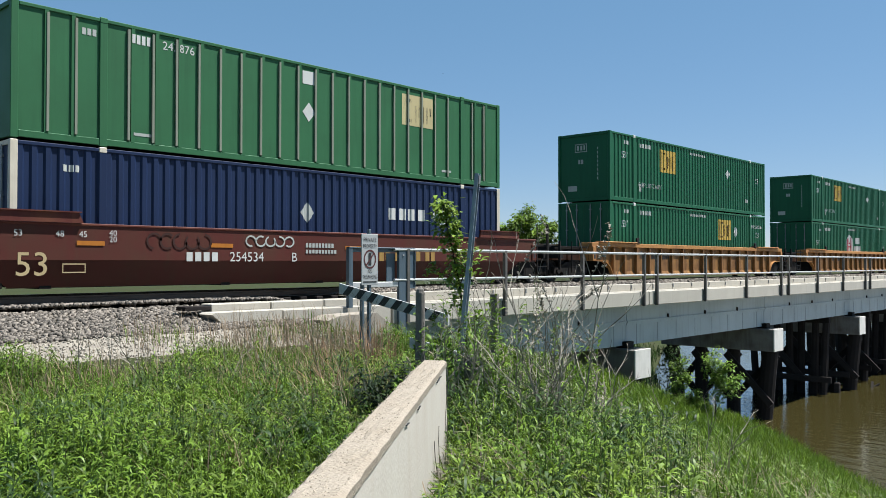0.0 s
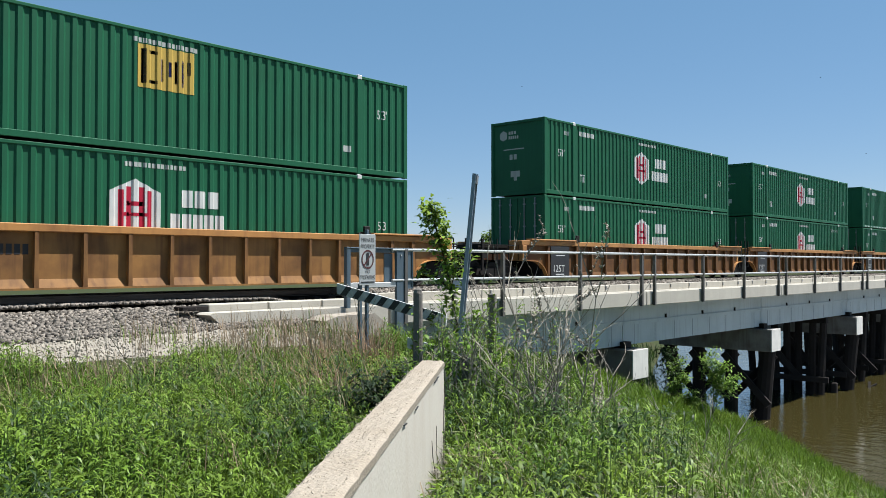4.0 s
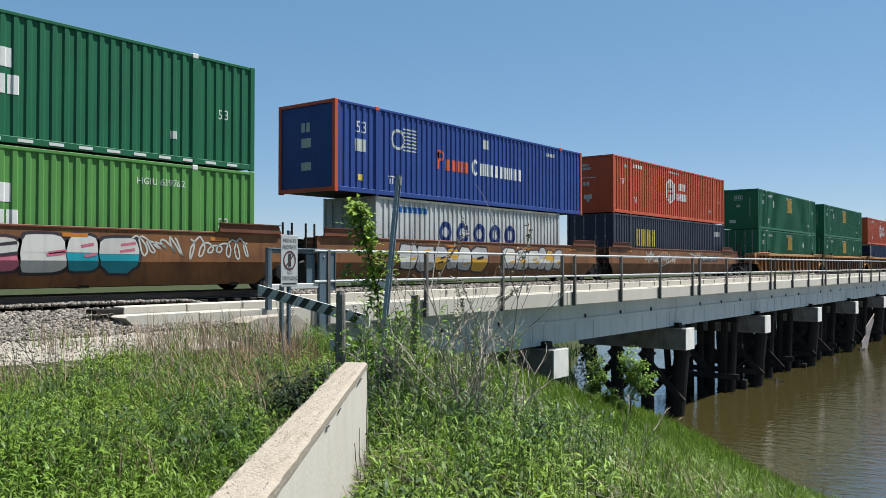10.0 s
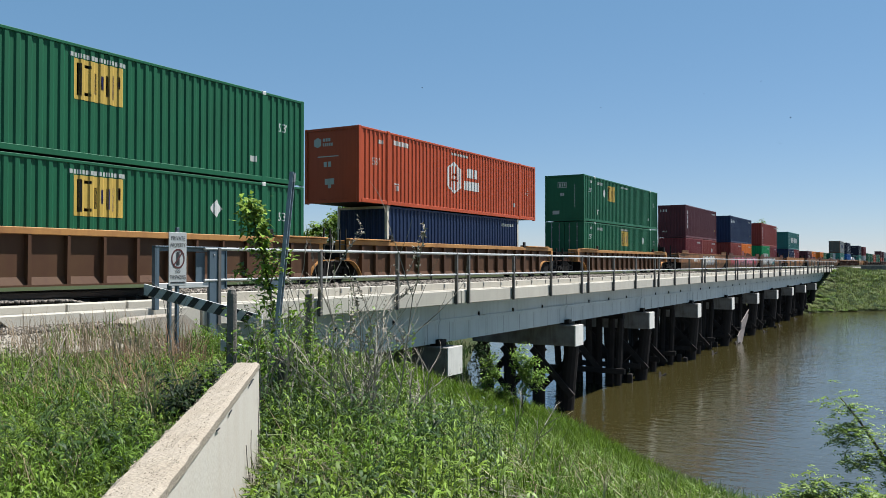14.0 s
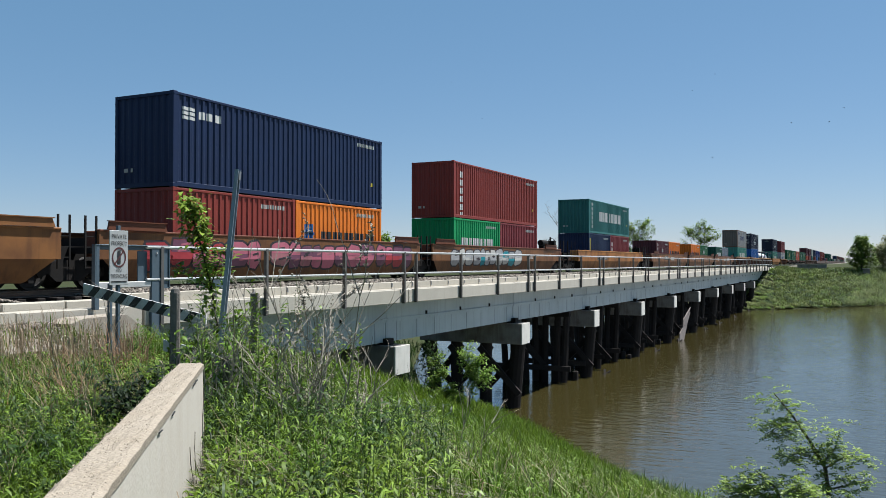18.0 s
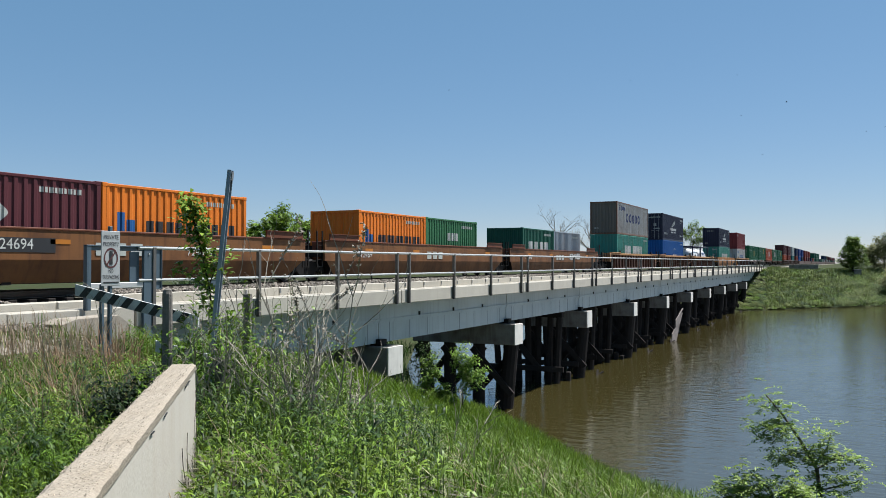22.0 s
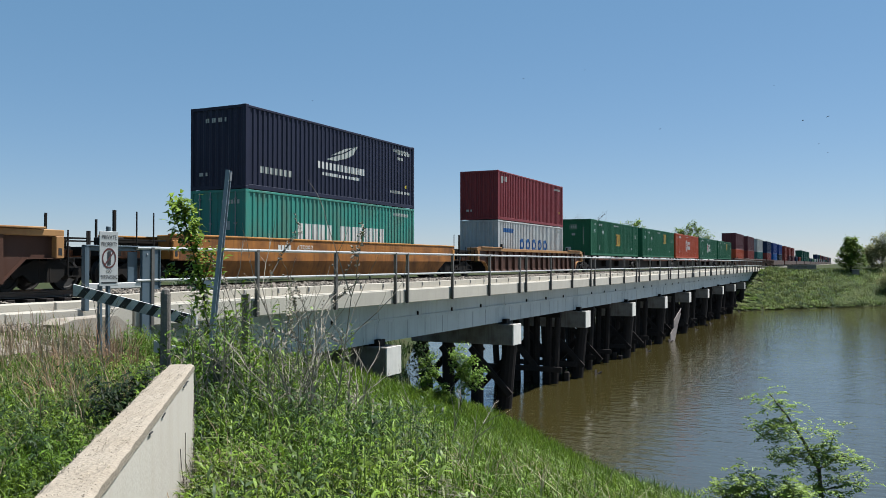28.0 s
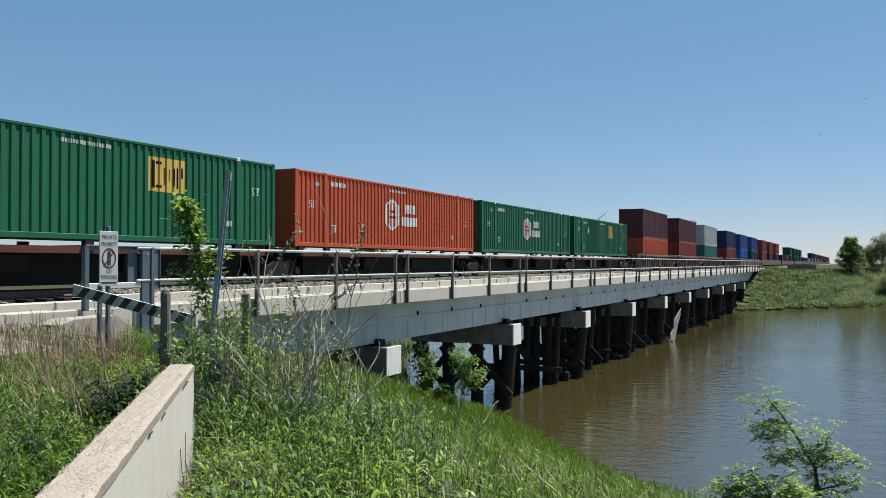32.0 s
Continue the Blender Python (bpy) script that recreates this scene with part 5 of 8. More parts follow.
        while x < x1 - 0.5:
            w = r.uniform(0.6, 1.25)
            a, b = low + r.uniform(0.0, 0.12), r.uniform(1.36, 1.52)
            blob = []
            n = 14
            for i in range(n):
                t = 2 * math.pi * i / n
                k = 0.82 + 0.18 * r.random()
                blob.append((x + w / 2 + w * 0.56 * k * math.copysign(abs(math.cos(t)) ** 0.55, math.cos(t)), min((a + b) / 2 + (b - a) * 0.55 * k * math.copysign(abs(math.sin(t)) ** 0.55, math.sin(t)), 1.54)))
            cx, cz = x + w / 2, (a + b) / 2
            spray_on(blob, spray["dark"] if cols[0] != "dark" else spray["pale"], 0.004)
            c1 = cols[r.randrange(len(cols))]
            spray_on([(cx + (p - cx) * 0.86, cz + (q2 - cz) * 0.86) for p, q2 in blob], spray[c1], 0.007)
            c2 = cols[r.randrange(len(cols))]
            spray_on([(cx + (p - cx) * 0.86, cz + (b - a) * 0.02 + abs(q2 - cz) * 0.8) for p, q2 in blob if q2 >= cz - 0.02], spray[c2], 0.010)
            for _ in range(2):
                h = r.uniform(-0.25, 0.25) * (b - a)
                g = r.uniform(-0.2, 0.1) * w
                spray_on([(cx + g, cz + h), (cx + g + w * 0.35, cz + h + 0.05), (cx + g + w * 0.33, cz + h + 0.12), (cx + g - 0.02, cz + h + 0.06)], spray[cols[-1]] if cols[-1] != c1 else spray["dark"], 0.013)
            x += w * 0.9
    lab2 = "rusty brown smooth-sided well car covered in graffiti"
    for i, q in enumerate((185.6, 204.9, 224.3)):
        car = well_car(q, "smooth", "brown", "single" if i == 0 else "joint", "single" if i == 2 else "none", label=lab2)
        if i == 0:
            graffiti(car, 3.6, 8.2, ["silver", "silver", "dark"], 1)
            graffiti(car, 8.4, 12.0, ["teal", "teal", "pale", "pink"], 2)
            car_mark(car, [rect(4.35, 6.75, 0.9, 1.24)], INK, -1.536, "number_panel")
            car_text(car, "DTTX", 4.45, 0.95, 0.24, y=-1.542)
            car_text(car, "723799", 5.5, 0.95, 0.24, y=-1.542)
            tag(car, 12.2, 13.6, 0.95, 1.45, 6)
            tag(car, 13.8, 15.8, 0.85, 1.45, 7)
            tag(car, 0.2, 1.0, 0.9, 1.5, 8)
        elif i == 1:
            graffiti(car, 2.8, 7.6, ["pale", "silver", "yellow"], 5)
            graffiti(car, 9.0, 13.6, ["pale", "silver", "pale", "yellow"], 6)
        else:
            car_mark(car, [rect(11.4, 14.15, 0.95, 1.28)], INK, -1.531, "number_panel")
            car_text(car, "DTTX", 11.55, 1.0, 0.24, y=-1.537)
            car_text(car, "723799", 12.75, 1.0, 0.24, y=-1.537)
            tag(car, 3.4, 4.3, 0.85, 1.5, 9, None, 9)
            tag(car, 4.3, 7.4, 0.6, 1.5, 10, None, 12)
            tag(car, 9.6, 11.4, 1.2, 1.5, 11)
        car_mark(car, [rect(x, x + 0.6, 1.36, 1.45) for x in (1.0, 5.5, 10.5, 14.5)], paint("amber_reflector", (0.55, 0.2, 0.03)), -1.531, "reflector")
    c = hex_box(185.6, 0.42, "pale_green", low=True, label="light green corrugated 53 foot container with white hexagon logo")
    mark_text(c, "HGIU 639762", LEN - 3.65, 2.3, 0.17)
    hex_box(185.6, 3.34, stripes=True)
    c = plain_box(204.9 + 1.98, 0.42, 12.192, STD, "grey", "pale grey corrugated 40 foot container with blue ring lettering", doors=True, rail="white")
    mark(c, round_letters(3.3, 8.7, 1.1, 1.9, "ooooo", 0.2), NAVYMARK, "brand_marking")
    mark(c, word_bars(1.2, 2.8, 2.1, 2.3, 6), BLUEMARK, "notice_strip")
    stack_blue(204.9, 3.02)
    c = container(224.3, 0.41, LEN, HC, "slate", "box", doors=True, label="dark slate corrugated 53 foot container with yellow lettering blocks")
    mark(c, round_letters(2.65, 5.2, 1.3, 2.2, "xxxx", 0.24), YELLOWBRIGHT, "brand_marking")
    mark(c, word_bars(14.3, 15.4, 2.1, 2.4, 5), GREYWHITE, "notice_strip")
    hex_box(224.3, 3.33, "red", inner=paint("container_red", COLOURS["red"]), label="orange red corrugated 53 foot container with white hexagon logo")
    # ribbed wells
    for i, q in enumerate((247.68, 266.98, 286.3)):
        car = well_car(q, "ribbed", "umber" if i else "tan_dull", "single" if i == 0 else "joint", "single" if i == 2 else "none", label="rust brown ribbed-side well car with yellow top rail")
        if i < 2:
            green_square(q, 0.41, 7.34, 11.9, low=True, texts=False)
            green_square(q, 3.33, 7.31, 3.55, texts=False)
    c = plain_box(286.3 + 1.98, 0.41, 12.192, STD, "navy", "navy blue corrugated 40 foot container with white corner posts", corner="white")
    hex_box(286.3, 3.01, "red", inner=paint("container_red", COLOURS["red"]), label="orange red corrugated 53 foot container with white hexagon logo")
    well_car(309.8, "ribbed", "umber", label="dark rusty ribbed-side well car with yellow top rail")
    green_square(309.8, 0.43, 7.4, 12.1, low=True, texts=False)
    green_square(309.8, 3.35, 4.46, 3.56, texts=False)
    # three smooth wells with short boxes below
    for i, q in enumerate((333.06, 352.3, 371.62)):
        car = well_car(q, "smooth", "brown" if i else "ochre", "single" if i == 0 else "joint", "single" if i == 2 else "none", tall_gear=i == 2, label=lab2)
        if i == 0:
            car_mark(car, word_bars(3.6, 4.6, 0.9, 1.12, 4), WHITEPAINT)
            car_text(car, "65118", 4.8, 0.9, 0.24)
            graffiti(car, 7.0, 12.0, ["pale", "silver", "yellow"], 21)
        elif i == 1:
            graffiti(car, 0.5, 6.0, ["red", "pink", "dusk", "pink"], 22)
            graffiti(car, 6.2, 13.0, ["pink", "dusk", "pink", "rose"], 23)
            graffiti(car, 13.2, 16.6, ["red", "pink", "dusk"], 25)
        else:
            graffiti(car, 1.0, 10.5, ["teal", "silver", "pale", "silver"], 24)
            car_text(car, "765110", 11.5, 0.92, 0.24)
    tex_white = lambda c, x, z, n: mark(c, [rect(x, x + 0.3, z - k * 0.42, z - k * 0.42 + 0.3) for k in range(n)] , WHITEPAINT, "brand_marking")
    x = 335.04
    plain_box(x, 0.40, 6.058, STD, "wine", "dark red corrugated 20 foot container with white placard")
    c = plain_box(x + 6.1, 0.40, 6.058, STD, "brown_red", "brown red corrugated 20 foot container")
    mark(c, [[(3.8, 1.6), (4.1, 1.3), (4.4, 1.6), (4.1, 1.9)]], GREYWHITE, "placard")
    c = plain_box(x, 3.0, 12.192, HC, "maroon", "maroon corrugated 40 foot container with white lettering blocks")
    tex_white(c, 0.65, 2.1, 4)
    end_mark(c, word_bars(0.2, 0.85, 2.3, 2.52, 3), WHITEPAINT, "brand_marking")
    x = 354.3
    plain_box(x, 0.40, 6.058, STD, "brown_red", "brown red corrugated 20 foot container")
    c = plain_box(x + 6.1, 0.40, 6.058, STD, "orange", "bright orange corrugated 20 foot container with blue and black blocks")
    mark(c, [rect(0.55, 0.75, 1.1, 1.75), rect(0.85, 1.1, 1.1, 1.75), rect(0.6, 1.2, 1.35, 1.45)], BLUEMARK, "logo_bar")
    mark(c, word_bars(1.6, 5.6, 1.1, 1.5, 10), INK, "brand_marking")
    c = plain_box(x, 3.0, 12.192, HC, "navy", "navy blue corrugated 40 foot container with small white marks")
    mark(c, [rect(0.4, 0.95, 2.1 + k * 0.14, 2.2 + k * 0.14) for k in range(3)] + word_bars(1.1, 2.2, 2.18, 2.42, 3), WHITEPAINT, "brand_marking")
    x = 373.6
    c = plain_box(x, 0.40, 6.058, STD, "bright_green", "bright green corrugated 20 foot container with white blocks")
    mark(c, word_bars(0.95, 5.2, 1.05, 1.6, 9), WHITEPAINT, "brand_marking")
    plain_box(x + 6.1, 0.40, 6.058, STD, "wine", "dark red corrugated 20 foot container with white placard")
    c = plain_box(x, 3.0, 12.192, HC, "brown_red", "brown red corrugated 40 foot container with upright white blocks")
    tex_white(c, 0.75, 2.1, 6)
    # single amber well: teal over two short boxes
    car = well_car(395.1, "smooth", "amber", label="amber yellow smooth-sided well car", flaps=False)
    car_mark(car, [rect(3.15, 6.0, 0.9, 1.25)], paint("dark_number_panel", (0.07, 0.055, 0.05)), -1.531, "number_panel")
    car_text(car, "DTTX", 3.3, 0.95, 0.24, y=-1.537)
    car_text(car, "470157", 4.6, 0.95, 0.24, y=-1.537)
    c = plain_box(397.08, 0.36, 6.058, STD, "navy", "navy blue corrugated 20 foot container with yellow stripe")
    mark(c, [rect(0.3, 0.5, 0.4, 2.2)], YELLOWBRIGHT, "stripe")
    c = plain_box(397.08 + 6.1, 0.36, 6.058, STD, "wine", "dark red corrugated 20 foot container with white lettering blocks")
    tex_white(c, 0.4, 1.7, 3)
    c = plain_box(397.08, 2.95, 12.192, STD, "teal_dark", "teal green corrugated 40 foot container with large white blocks")
    mark(c, word_bars(2.9, 5.3, 1.0, 1.75, 5, 0.22) + word_bars(5.8, 9.4, 1.0, 1.75, 8, 0.22), WHITEPAINT, "brand_marking")
    mark(c, [rect(0.75, 1.1, 0.4 + k * 0.34, 0.64 + k * 0.34) for k in range(6)], GREYWHITE, "notice_strip")
    # three brown wells with single layers
    for i, (q, two) in enumerate(((418.47, ("maroon", "orange")), (437.8, ("orange", "old_green")), (457.05, ("dark_green", "silver")))):
        car = well_car(q, "smooth", "brown", "single" if i == 0 else "joint", "single" if i == 2 else "none", label="brown smooth-sided well car with scratched paint")
        if i == 0:
            car_mark(car, [rect(4.35, 6.35, 0.98, 1.34)], INK, -1.531, "number_panel")
            car_text(car, "724694", 4.6, 1.06, 0.26, y=-1.537)
        car_text(car, ("724694", "72469", "724696")[i], 1.6 if i else 11.0, 0.95, 0.26)
        car_mark(car, word_bars(7.6, 9.4, 0.92, 1.26, 3), GREYWHITE)
        car_mark(car, [rect(x, x + 0.6, 1.2, 1.32) for x in (2.0, 6.2, 14.6)], paint("amber_reflector", (0.55, 0.2, 0.03)), -1.531, "reflector")
        if i == 2:
            graffiti(car, 10.5, 13.0, ["pale", "silver"], 42, 0.9)
        for k, col in enumerate(two):
            names = {"maroon": "maroon", "orange": "bright orange", "old_green": "faded green", "dark_green": "dark green", "silver": "silver grey"}
            c = plain_box(q + 1.98 + 6.1 * k, 0.35, 6.058, STD, col, names[col] + " corrugated 20 foot container")
            if col == "orange":
                mark(c, [rect(0.55, 0.8, 1.15, 1.8), rect(0.9, 1.2, 1.15, 1.6)], BLUEMARK, "logo_bar")
                mark(c, word_bars(1.6, 5.6, 1.15, 1.6, 10), INK, "brand_marking")
            elif col == "maroon":
                tex_white(c, 0.5, 2.0, 3)
                mark(c, [[(2.7, 1.6), (3.0, 1.3), (3.3, 1.6), (3.0, 1.9)]], GREYWHITE, "placard")
            elif col == "dark_green":
                mark(c, round_letters(1.0, 5.0, 1.15, 1.75, "xxxx", 0.3), WHITEPAINT, "brand_marking")
            elif col == "old_green":
                mark(c, word_bars(2.4, 3.8, 1.5, 1.9, 3), GREYWHITE, "brand_marking")
    # ribbed wells: grey over teal, black-blue over blue, two tanks
    for i, q in enumerate((480.38, 499.85, 519.05)):
        car = well_car(q, "ribbed", "chocolate", "single" if i == 0 else "joint", "single" if i == 2 else "none", straight=True, label="rust brown ribbed-side well car with yellow top rail")
    x = 482.36
    c = plain_box(x, 0.36, 12.192, HC, "teal", "teal green corrugated 40 foot container with large white blocks")
    mark(c, word_bars(2.75, 5.2, 1.1, 1.95, 5, 0.22) + word_bars(5.8, 9.45, 1.1, 1.95, 8, 0.22), WHITEPAINT, "brand_marking")
    c = plain_box(x, 3.25, 12.192, HC, "grey_rust", "rust-stained grey corrugated 40 foot container with navy rings", end_colour="rusted", corner="rust_brown", rail="rust_brown")
    mark(c, round_letters(3.1, 8.8, 1.15, 2.0, "ooooo", 0.2), NAVYMARK, "brand_marking")
    mark(c, [rect(0.9, 1.2, 2.15, 2.6), rect(1.4, 1.55, 2.1, 2.6)] + word_bars(1.8, 2.9, 2.2, 2.5, 4), NAVYMARK, "notice_strip")
    x = 501.85
    c = plain_box(x, 0.36, 12.192, HC, "bright_blue", "bright blue corrugated 40 foot container with white marks")
    mark(c, ring(6.7, 1.75, 0.5, 0.3, 0.1, 14, 0.2, 2.9) + word_bars(5.8, 7.8, 1.1, 1.4, 6), WHITEPAINT, "brand_marking")

    def wing(c):
        mark(c, [[(4.9, 1.55), (6.3, 1.95), (7.2, 2.35), (6.9, 1.95), (6.4, 1.75), (5.6, 1.55)], [(5.2, 1.72), (6.2, 2.1), (6.9, 2.25), (6.0, 1.9)]], GREYWHITE, "logo_bar")
        mark(c, word_bars(4.3, 7.8, 1.15, 1.42, 13) + word_bars(4.6, 7.4, 0.9, 1.02, 12), WHITEPAINT, "brand_marking")
        mark(c, word_bars(0.8, 2.7, 0.62, 0.85, 7) + word_bars(10.6, 11.8, 2.4, 2.55, 8) + word_bars(10.6, 11.2, 2.15, 2.28, 4) + word_bars(10.0, 11.8, 0.62, 0.74, 12), GREYWHITE, "brand_marking")
        end_mark(c, word_bars(0.65, 1.6, 2.35, 2.5, 10, 0.2), GREYWHITE, "number_strip")
    c = plain_box(x, 3.25, 12.192, HC, "black_blue", "black-blue corrugated 40 foot container with white wing mark", doors=True)
    wing(c)
    for k in range(2):
        tank_box(521.03 + 6.13 * k, 0.36, ring(1.95, 1.62, 0.2, 0.18, 0.07, 16) + word_bars(2.25, 3.7, 1.46, 1.7, 6, 0.3) + [rect(2.2, 3.7, 1.38, 1.4)] if k else word_bars(4.3, 5.2, 1.6, 1.75, 5) + word_bars(4.2, 5.3, 1.35, 1.48, 9))
    # single amber well
    car = well_car(542.5, "smooth", "amber", label="amber yellow smooth-sided well car", flaps=False)
    car_mark(car, word_bars(3.4, 4.2, 1.14, 1.36, 4), WHITEPAINT)
    car_text(car, "475893", 4.5, 1.14, 0.24)
    x = 544.5
    c = plain_box(x, 0.36, 12.192, HC, "teal", "teal green corrugated 40 foot container with large white blocks", doors=True)
    mark(c, word_bars(3.0, 5.4, 1.0, 1.85, 5, 0.22) + word_bars(5.9, 9.45, 1.0, 1.85, 8, 0.22), WHITEPAINT, "brand_marking")
    c = plain_box(x, 3.25, 12.192, HC, "black_blue", "black-blue corrugated 40 foot container with white wing mark")
    wing(c)
    well_car(565.1, "ribbed", "chocolate", label="dark rusty ribbed-side well car with yellow top rail")
    x = 567.1
    c = plain_box(x, 0.36, 12.192, HC, "grey", "pale grey corrugated 40 foot container with blue rings")
    mark(c, round_letters(3.4, 8.9, 1.15, 1.9, "ooooo", 0.2), BLUEMARK, "brand_marking")
    mark(c, word_bars(0.9, 2.6, 2.2, 2.45, 6), BLUEMARK, "notice_strip")
    c = plain_box(x, 3.27, 12.192, HC, "wine", "dark red corrugated 40 foot container")
    mark(c, [rect(0.55, 0.85, 2.2, 2.6), rect(1.1, 1.4, 2.3, 2.6)], GREYWHITE, "notice_strip")
    # spine cars
    qs = (586.2, 604.45, 621.8, 639.1, 656.4)
    for i, q in enumerate(qs):
        spine_car(q, 2.2 if i == 0 else q - qs[i - 1] - LEN, last=i == 4)
        if i == 2:
            hex_box(q, 1.33, "red", inner=paint("container_red", COLOURS["red"]), label="orange red corrugated 53 foot container with white hexagon logo")
        elif i == 3:
            hex_box(q, 1.33)
        else:
            green_square(q, 1.33, (7.9, 10.23, 0, 0, 9.6)[i], (3.4, 4.0, 0, 0, 3.5)[i], texts=i == 1, z=0.88 if i == 0 else 1.5)
    # far cars
    far = [("maroon", "red"), ("maroon", "brown_red"), ("grey", "teal_dark"), ("navy", "brown_red"), ("blue", "bright_blue"), ("blue", "slate"), ("brown_red", "brown_red"), ("brown_red", "maroon"), ("brown_red", "maroon"),
           (None, "navy"), (None, "brown_red"), ("dark_green", "dark_green"), ("dark_green", "dark_green"), ("dark_green", "dark_green"), ("dark_green", "green"), (None, "navy"), (None, "dark_green"), (None, "old_green"), (None, "grey"), (None, "dark_green")]
    q = 677.7
    k = 0
    said = {"brown_red": "brown red", "dark_green": "dark green", "teal_dark": "teal", "old_green": "faded green", "bright_blue": "bright blue"}
    while q < 1500:
        up, lo = far[k] if k < len(far) else (rnd.choice(("maroon", "dark_green", None, "navy", "brown_red")), rnd.choice(("dark_green", "maroon", "navy", "grey")))
        well_car(q, "ribbed", "dusty", far=k > 3, label="brown well car far along the train")
        container(q + 1.98, 0.36, 12.192, HC, lo, "fine", far=k > 1, label=said.get(lo, lo) + " corrugated 40 foot container far along the train")
        if up:
            container(q + 1.98, 3.25, 12.192, HC, up, "fine", far=k > 1, label=said.get(up, up) + " corrugated 40 foot container far along the train")
        k += 1
        q += 23.4 if k % 3 == 0 else 19.4


build_train()


# ---- beside the track ----
def polar(az, d, z=0.0):
    """A place d metres from where the camera stands; az in degrees from the track's direction."""
    return Vector((EYE[0] + d * math.cos(radians(az)), EYE[1] + d * math.sin(radians(az)), z))


WALL_TIP, WALL_AZ = polar(43.37, 7.4, -0.125), radians(37.55)


def quad_mesh(name, verts, faces, mat, parent=None):
    """A mesh of many quads from arrays."""
    me = bpy.data.meshes.new(name)
    me.vertices.add(len(verts))
    me.vertices.foreach_set("co", np.asarray(verts, np.float32).ravel())
    n = len(faces)
    me.loops.add(4 * n)
    me.loops.foreach_set("vertex_index", np.asarray(faces, np.int32).ravel())
    me.polygons.add(n)
    me.polygons.foreach_set("loop_start", np.arange(0, 4 * n, 4, dtype=np.int32))
    me.update(calc_edges=True)
    me.validate()
    me.materials.append(mat)
    ob = new(name, me)
    ob.parent = parent
    return ob


def build_parapet():
    """The end of an old concrete parapet, its top weathered down to the pebbles."""
    w = empty("concrete_parapet", "old concrete parapet wall end with pebbly worn top", "wall", at=WALL_TIP)
    w.rotation_euler.z = WALL_AZ
    L, half = 11.0, 0.113
    n, k = 150, 7
    verts, faces = [], []
    for i in range(n + 1):
        x = -L * i / n
        for j in range(k + 1):
            y = -half + 2 * half * j / k
            if i == 0:
                x2 = x - 0.05 * abs(j / k - 0.35)
            else:
                x2 = x
            wear = 0.0
            if j == 0 and i < 2:
                wear = 0.05
            if j == 0:
                y += 0.005 * max(0, noise.noise((x * 7, 3, 0)) + 0.55 * noise.noise((x * 23, 8, 0)))
                wear = 0.012 + 0.010 * noise.noise((x * 9, 1, 0))
            if i == 0:
                wear = 0.05
            if j == k:
                wear = 0.028 + 0.012 * noise.noise((x * 6, 6, 0))
            verts.append((x2, y, -wear + 0.006 * noise.noise((x * 30, y * 30, 0)) + 0.004 * noise.noise((x * 80, y * 80, 2))))
    for i in range(n):
        for j in range(k):
            a = i * (k + 1) + j
            faces.append((a, a + k + 1, a + k + 2, a + 1))
    m = len(verts)
    for i in range(n + 1):
        x = verts[i * (k + 1)][0]
        verts += [(x, verts[i * (k + 1)][1] + 0.004, -0.058), (x, verts[i * (k + 1) + k][1] - 0.004, -0.058)]
    for i in range(n):
        faces.append((i * (k + 1), m + 2 * i, m + 2 * i + 2, (i + 1) * (k + 1)))
        faces.append((i * (k + 1) + k, (i + 1) * (k + 1) + k, m + 2 * i + 3, m + 2 * i + 1))
    faces.append(tuple(range(k + 1)) + (m + 1, m))
    link_mesh("coping", verts, faces, AGGREGATE, w, "pebbly worn concrete top")
    verts, faces = [], []
    rows = (-0.05, -0.08, -0.5, -1.1, -2.2)
    for i in range(61):
        x = -L * i / 60
        for s in (-1, 1):
            for z in rows:
                verts.append((x + (0.0 if i else -0.012), s * (half - 0.012 + (0.008 if z < -0.08 else 0)) + 0.003 * noise.noise((x * 2, z * 3, s)), z))
    q = len(rows)
    for i in range(60):
        for s in (0, 1):
            for j in range(q - 1):
                a = i * 2 * q + s * q + j
                b = a + 2 * q
                faces.append((a, a + 1, b + 1, b) if s else (a, b, b + 1, a + 1))
    for j in range(q - 1):
        faces.append((j, j + 1, q + j + 1, q + j))
    link_mesh("wall_body", verts, faces, PARAPET, w)
    # pebbles that stand out of the worn top
    rg = np.random.default_rng(4)
    n = 1700
    px, py = -0.05 - 6.2 * rg.random(n) ** 0.8, rg.uniform(-half + 0.02, half - 0.015, n)
    pr = rg.uniform(0.002, 0.005, n)
    oct6 = np.array([(1, 0, 0), (0, 1, 0), (-1, 0, 0), (0, -1, 0), (0.5, 0.1, 0.9), (-0.4, 0.3, 0.9), (-0.4, -0.5, 0.85), (0.5, -0.5, 0.9)], float)
    a = rg.uniform(0, 6.28, n)[:, None]
    vv = oct6[None] * rg.uniform(0.7, 1.3, (n, 8, 3)) * pr[:, None, None]
    vx, vy = vv[:, :, 0] * np.cos(a) - vv[:, :, 1] * np.sin(a), vv[:, :, 0] * np.sin(a) + vv[:, :, 1] * np.cos(a)
    vv = np.stack((vx + px[:, None], vy + py[:, None], vv[:, :, 2] - 0.001), -1)
    ff = (np.array([(4, 5, 6, 7), (0, 1, 5, 4), (1, 2, 6, 5), (2, 3, 7, 6), (3, 0, 4, 7)])[None] + 8 * np.arange(n)[:, None, None]).reshape(-1, 4)
    PEBBLE = material("pebbles", (0.38, 0.32, 0.24), 0.9, spots=0.1, per_island=0.3)
    tagged(quad_mesh("pebble_surface", vv.reshape(-1, 3), ff, PEBBLE, w), kind="stuff")
    # joint crack along the edge and a dead vine on the face
    bm = bmesh.new()
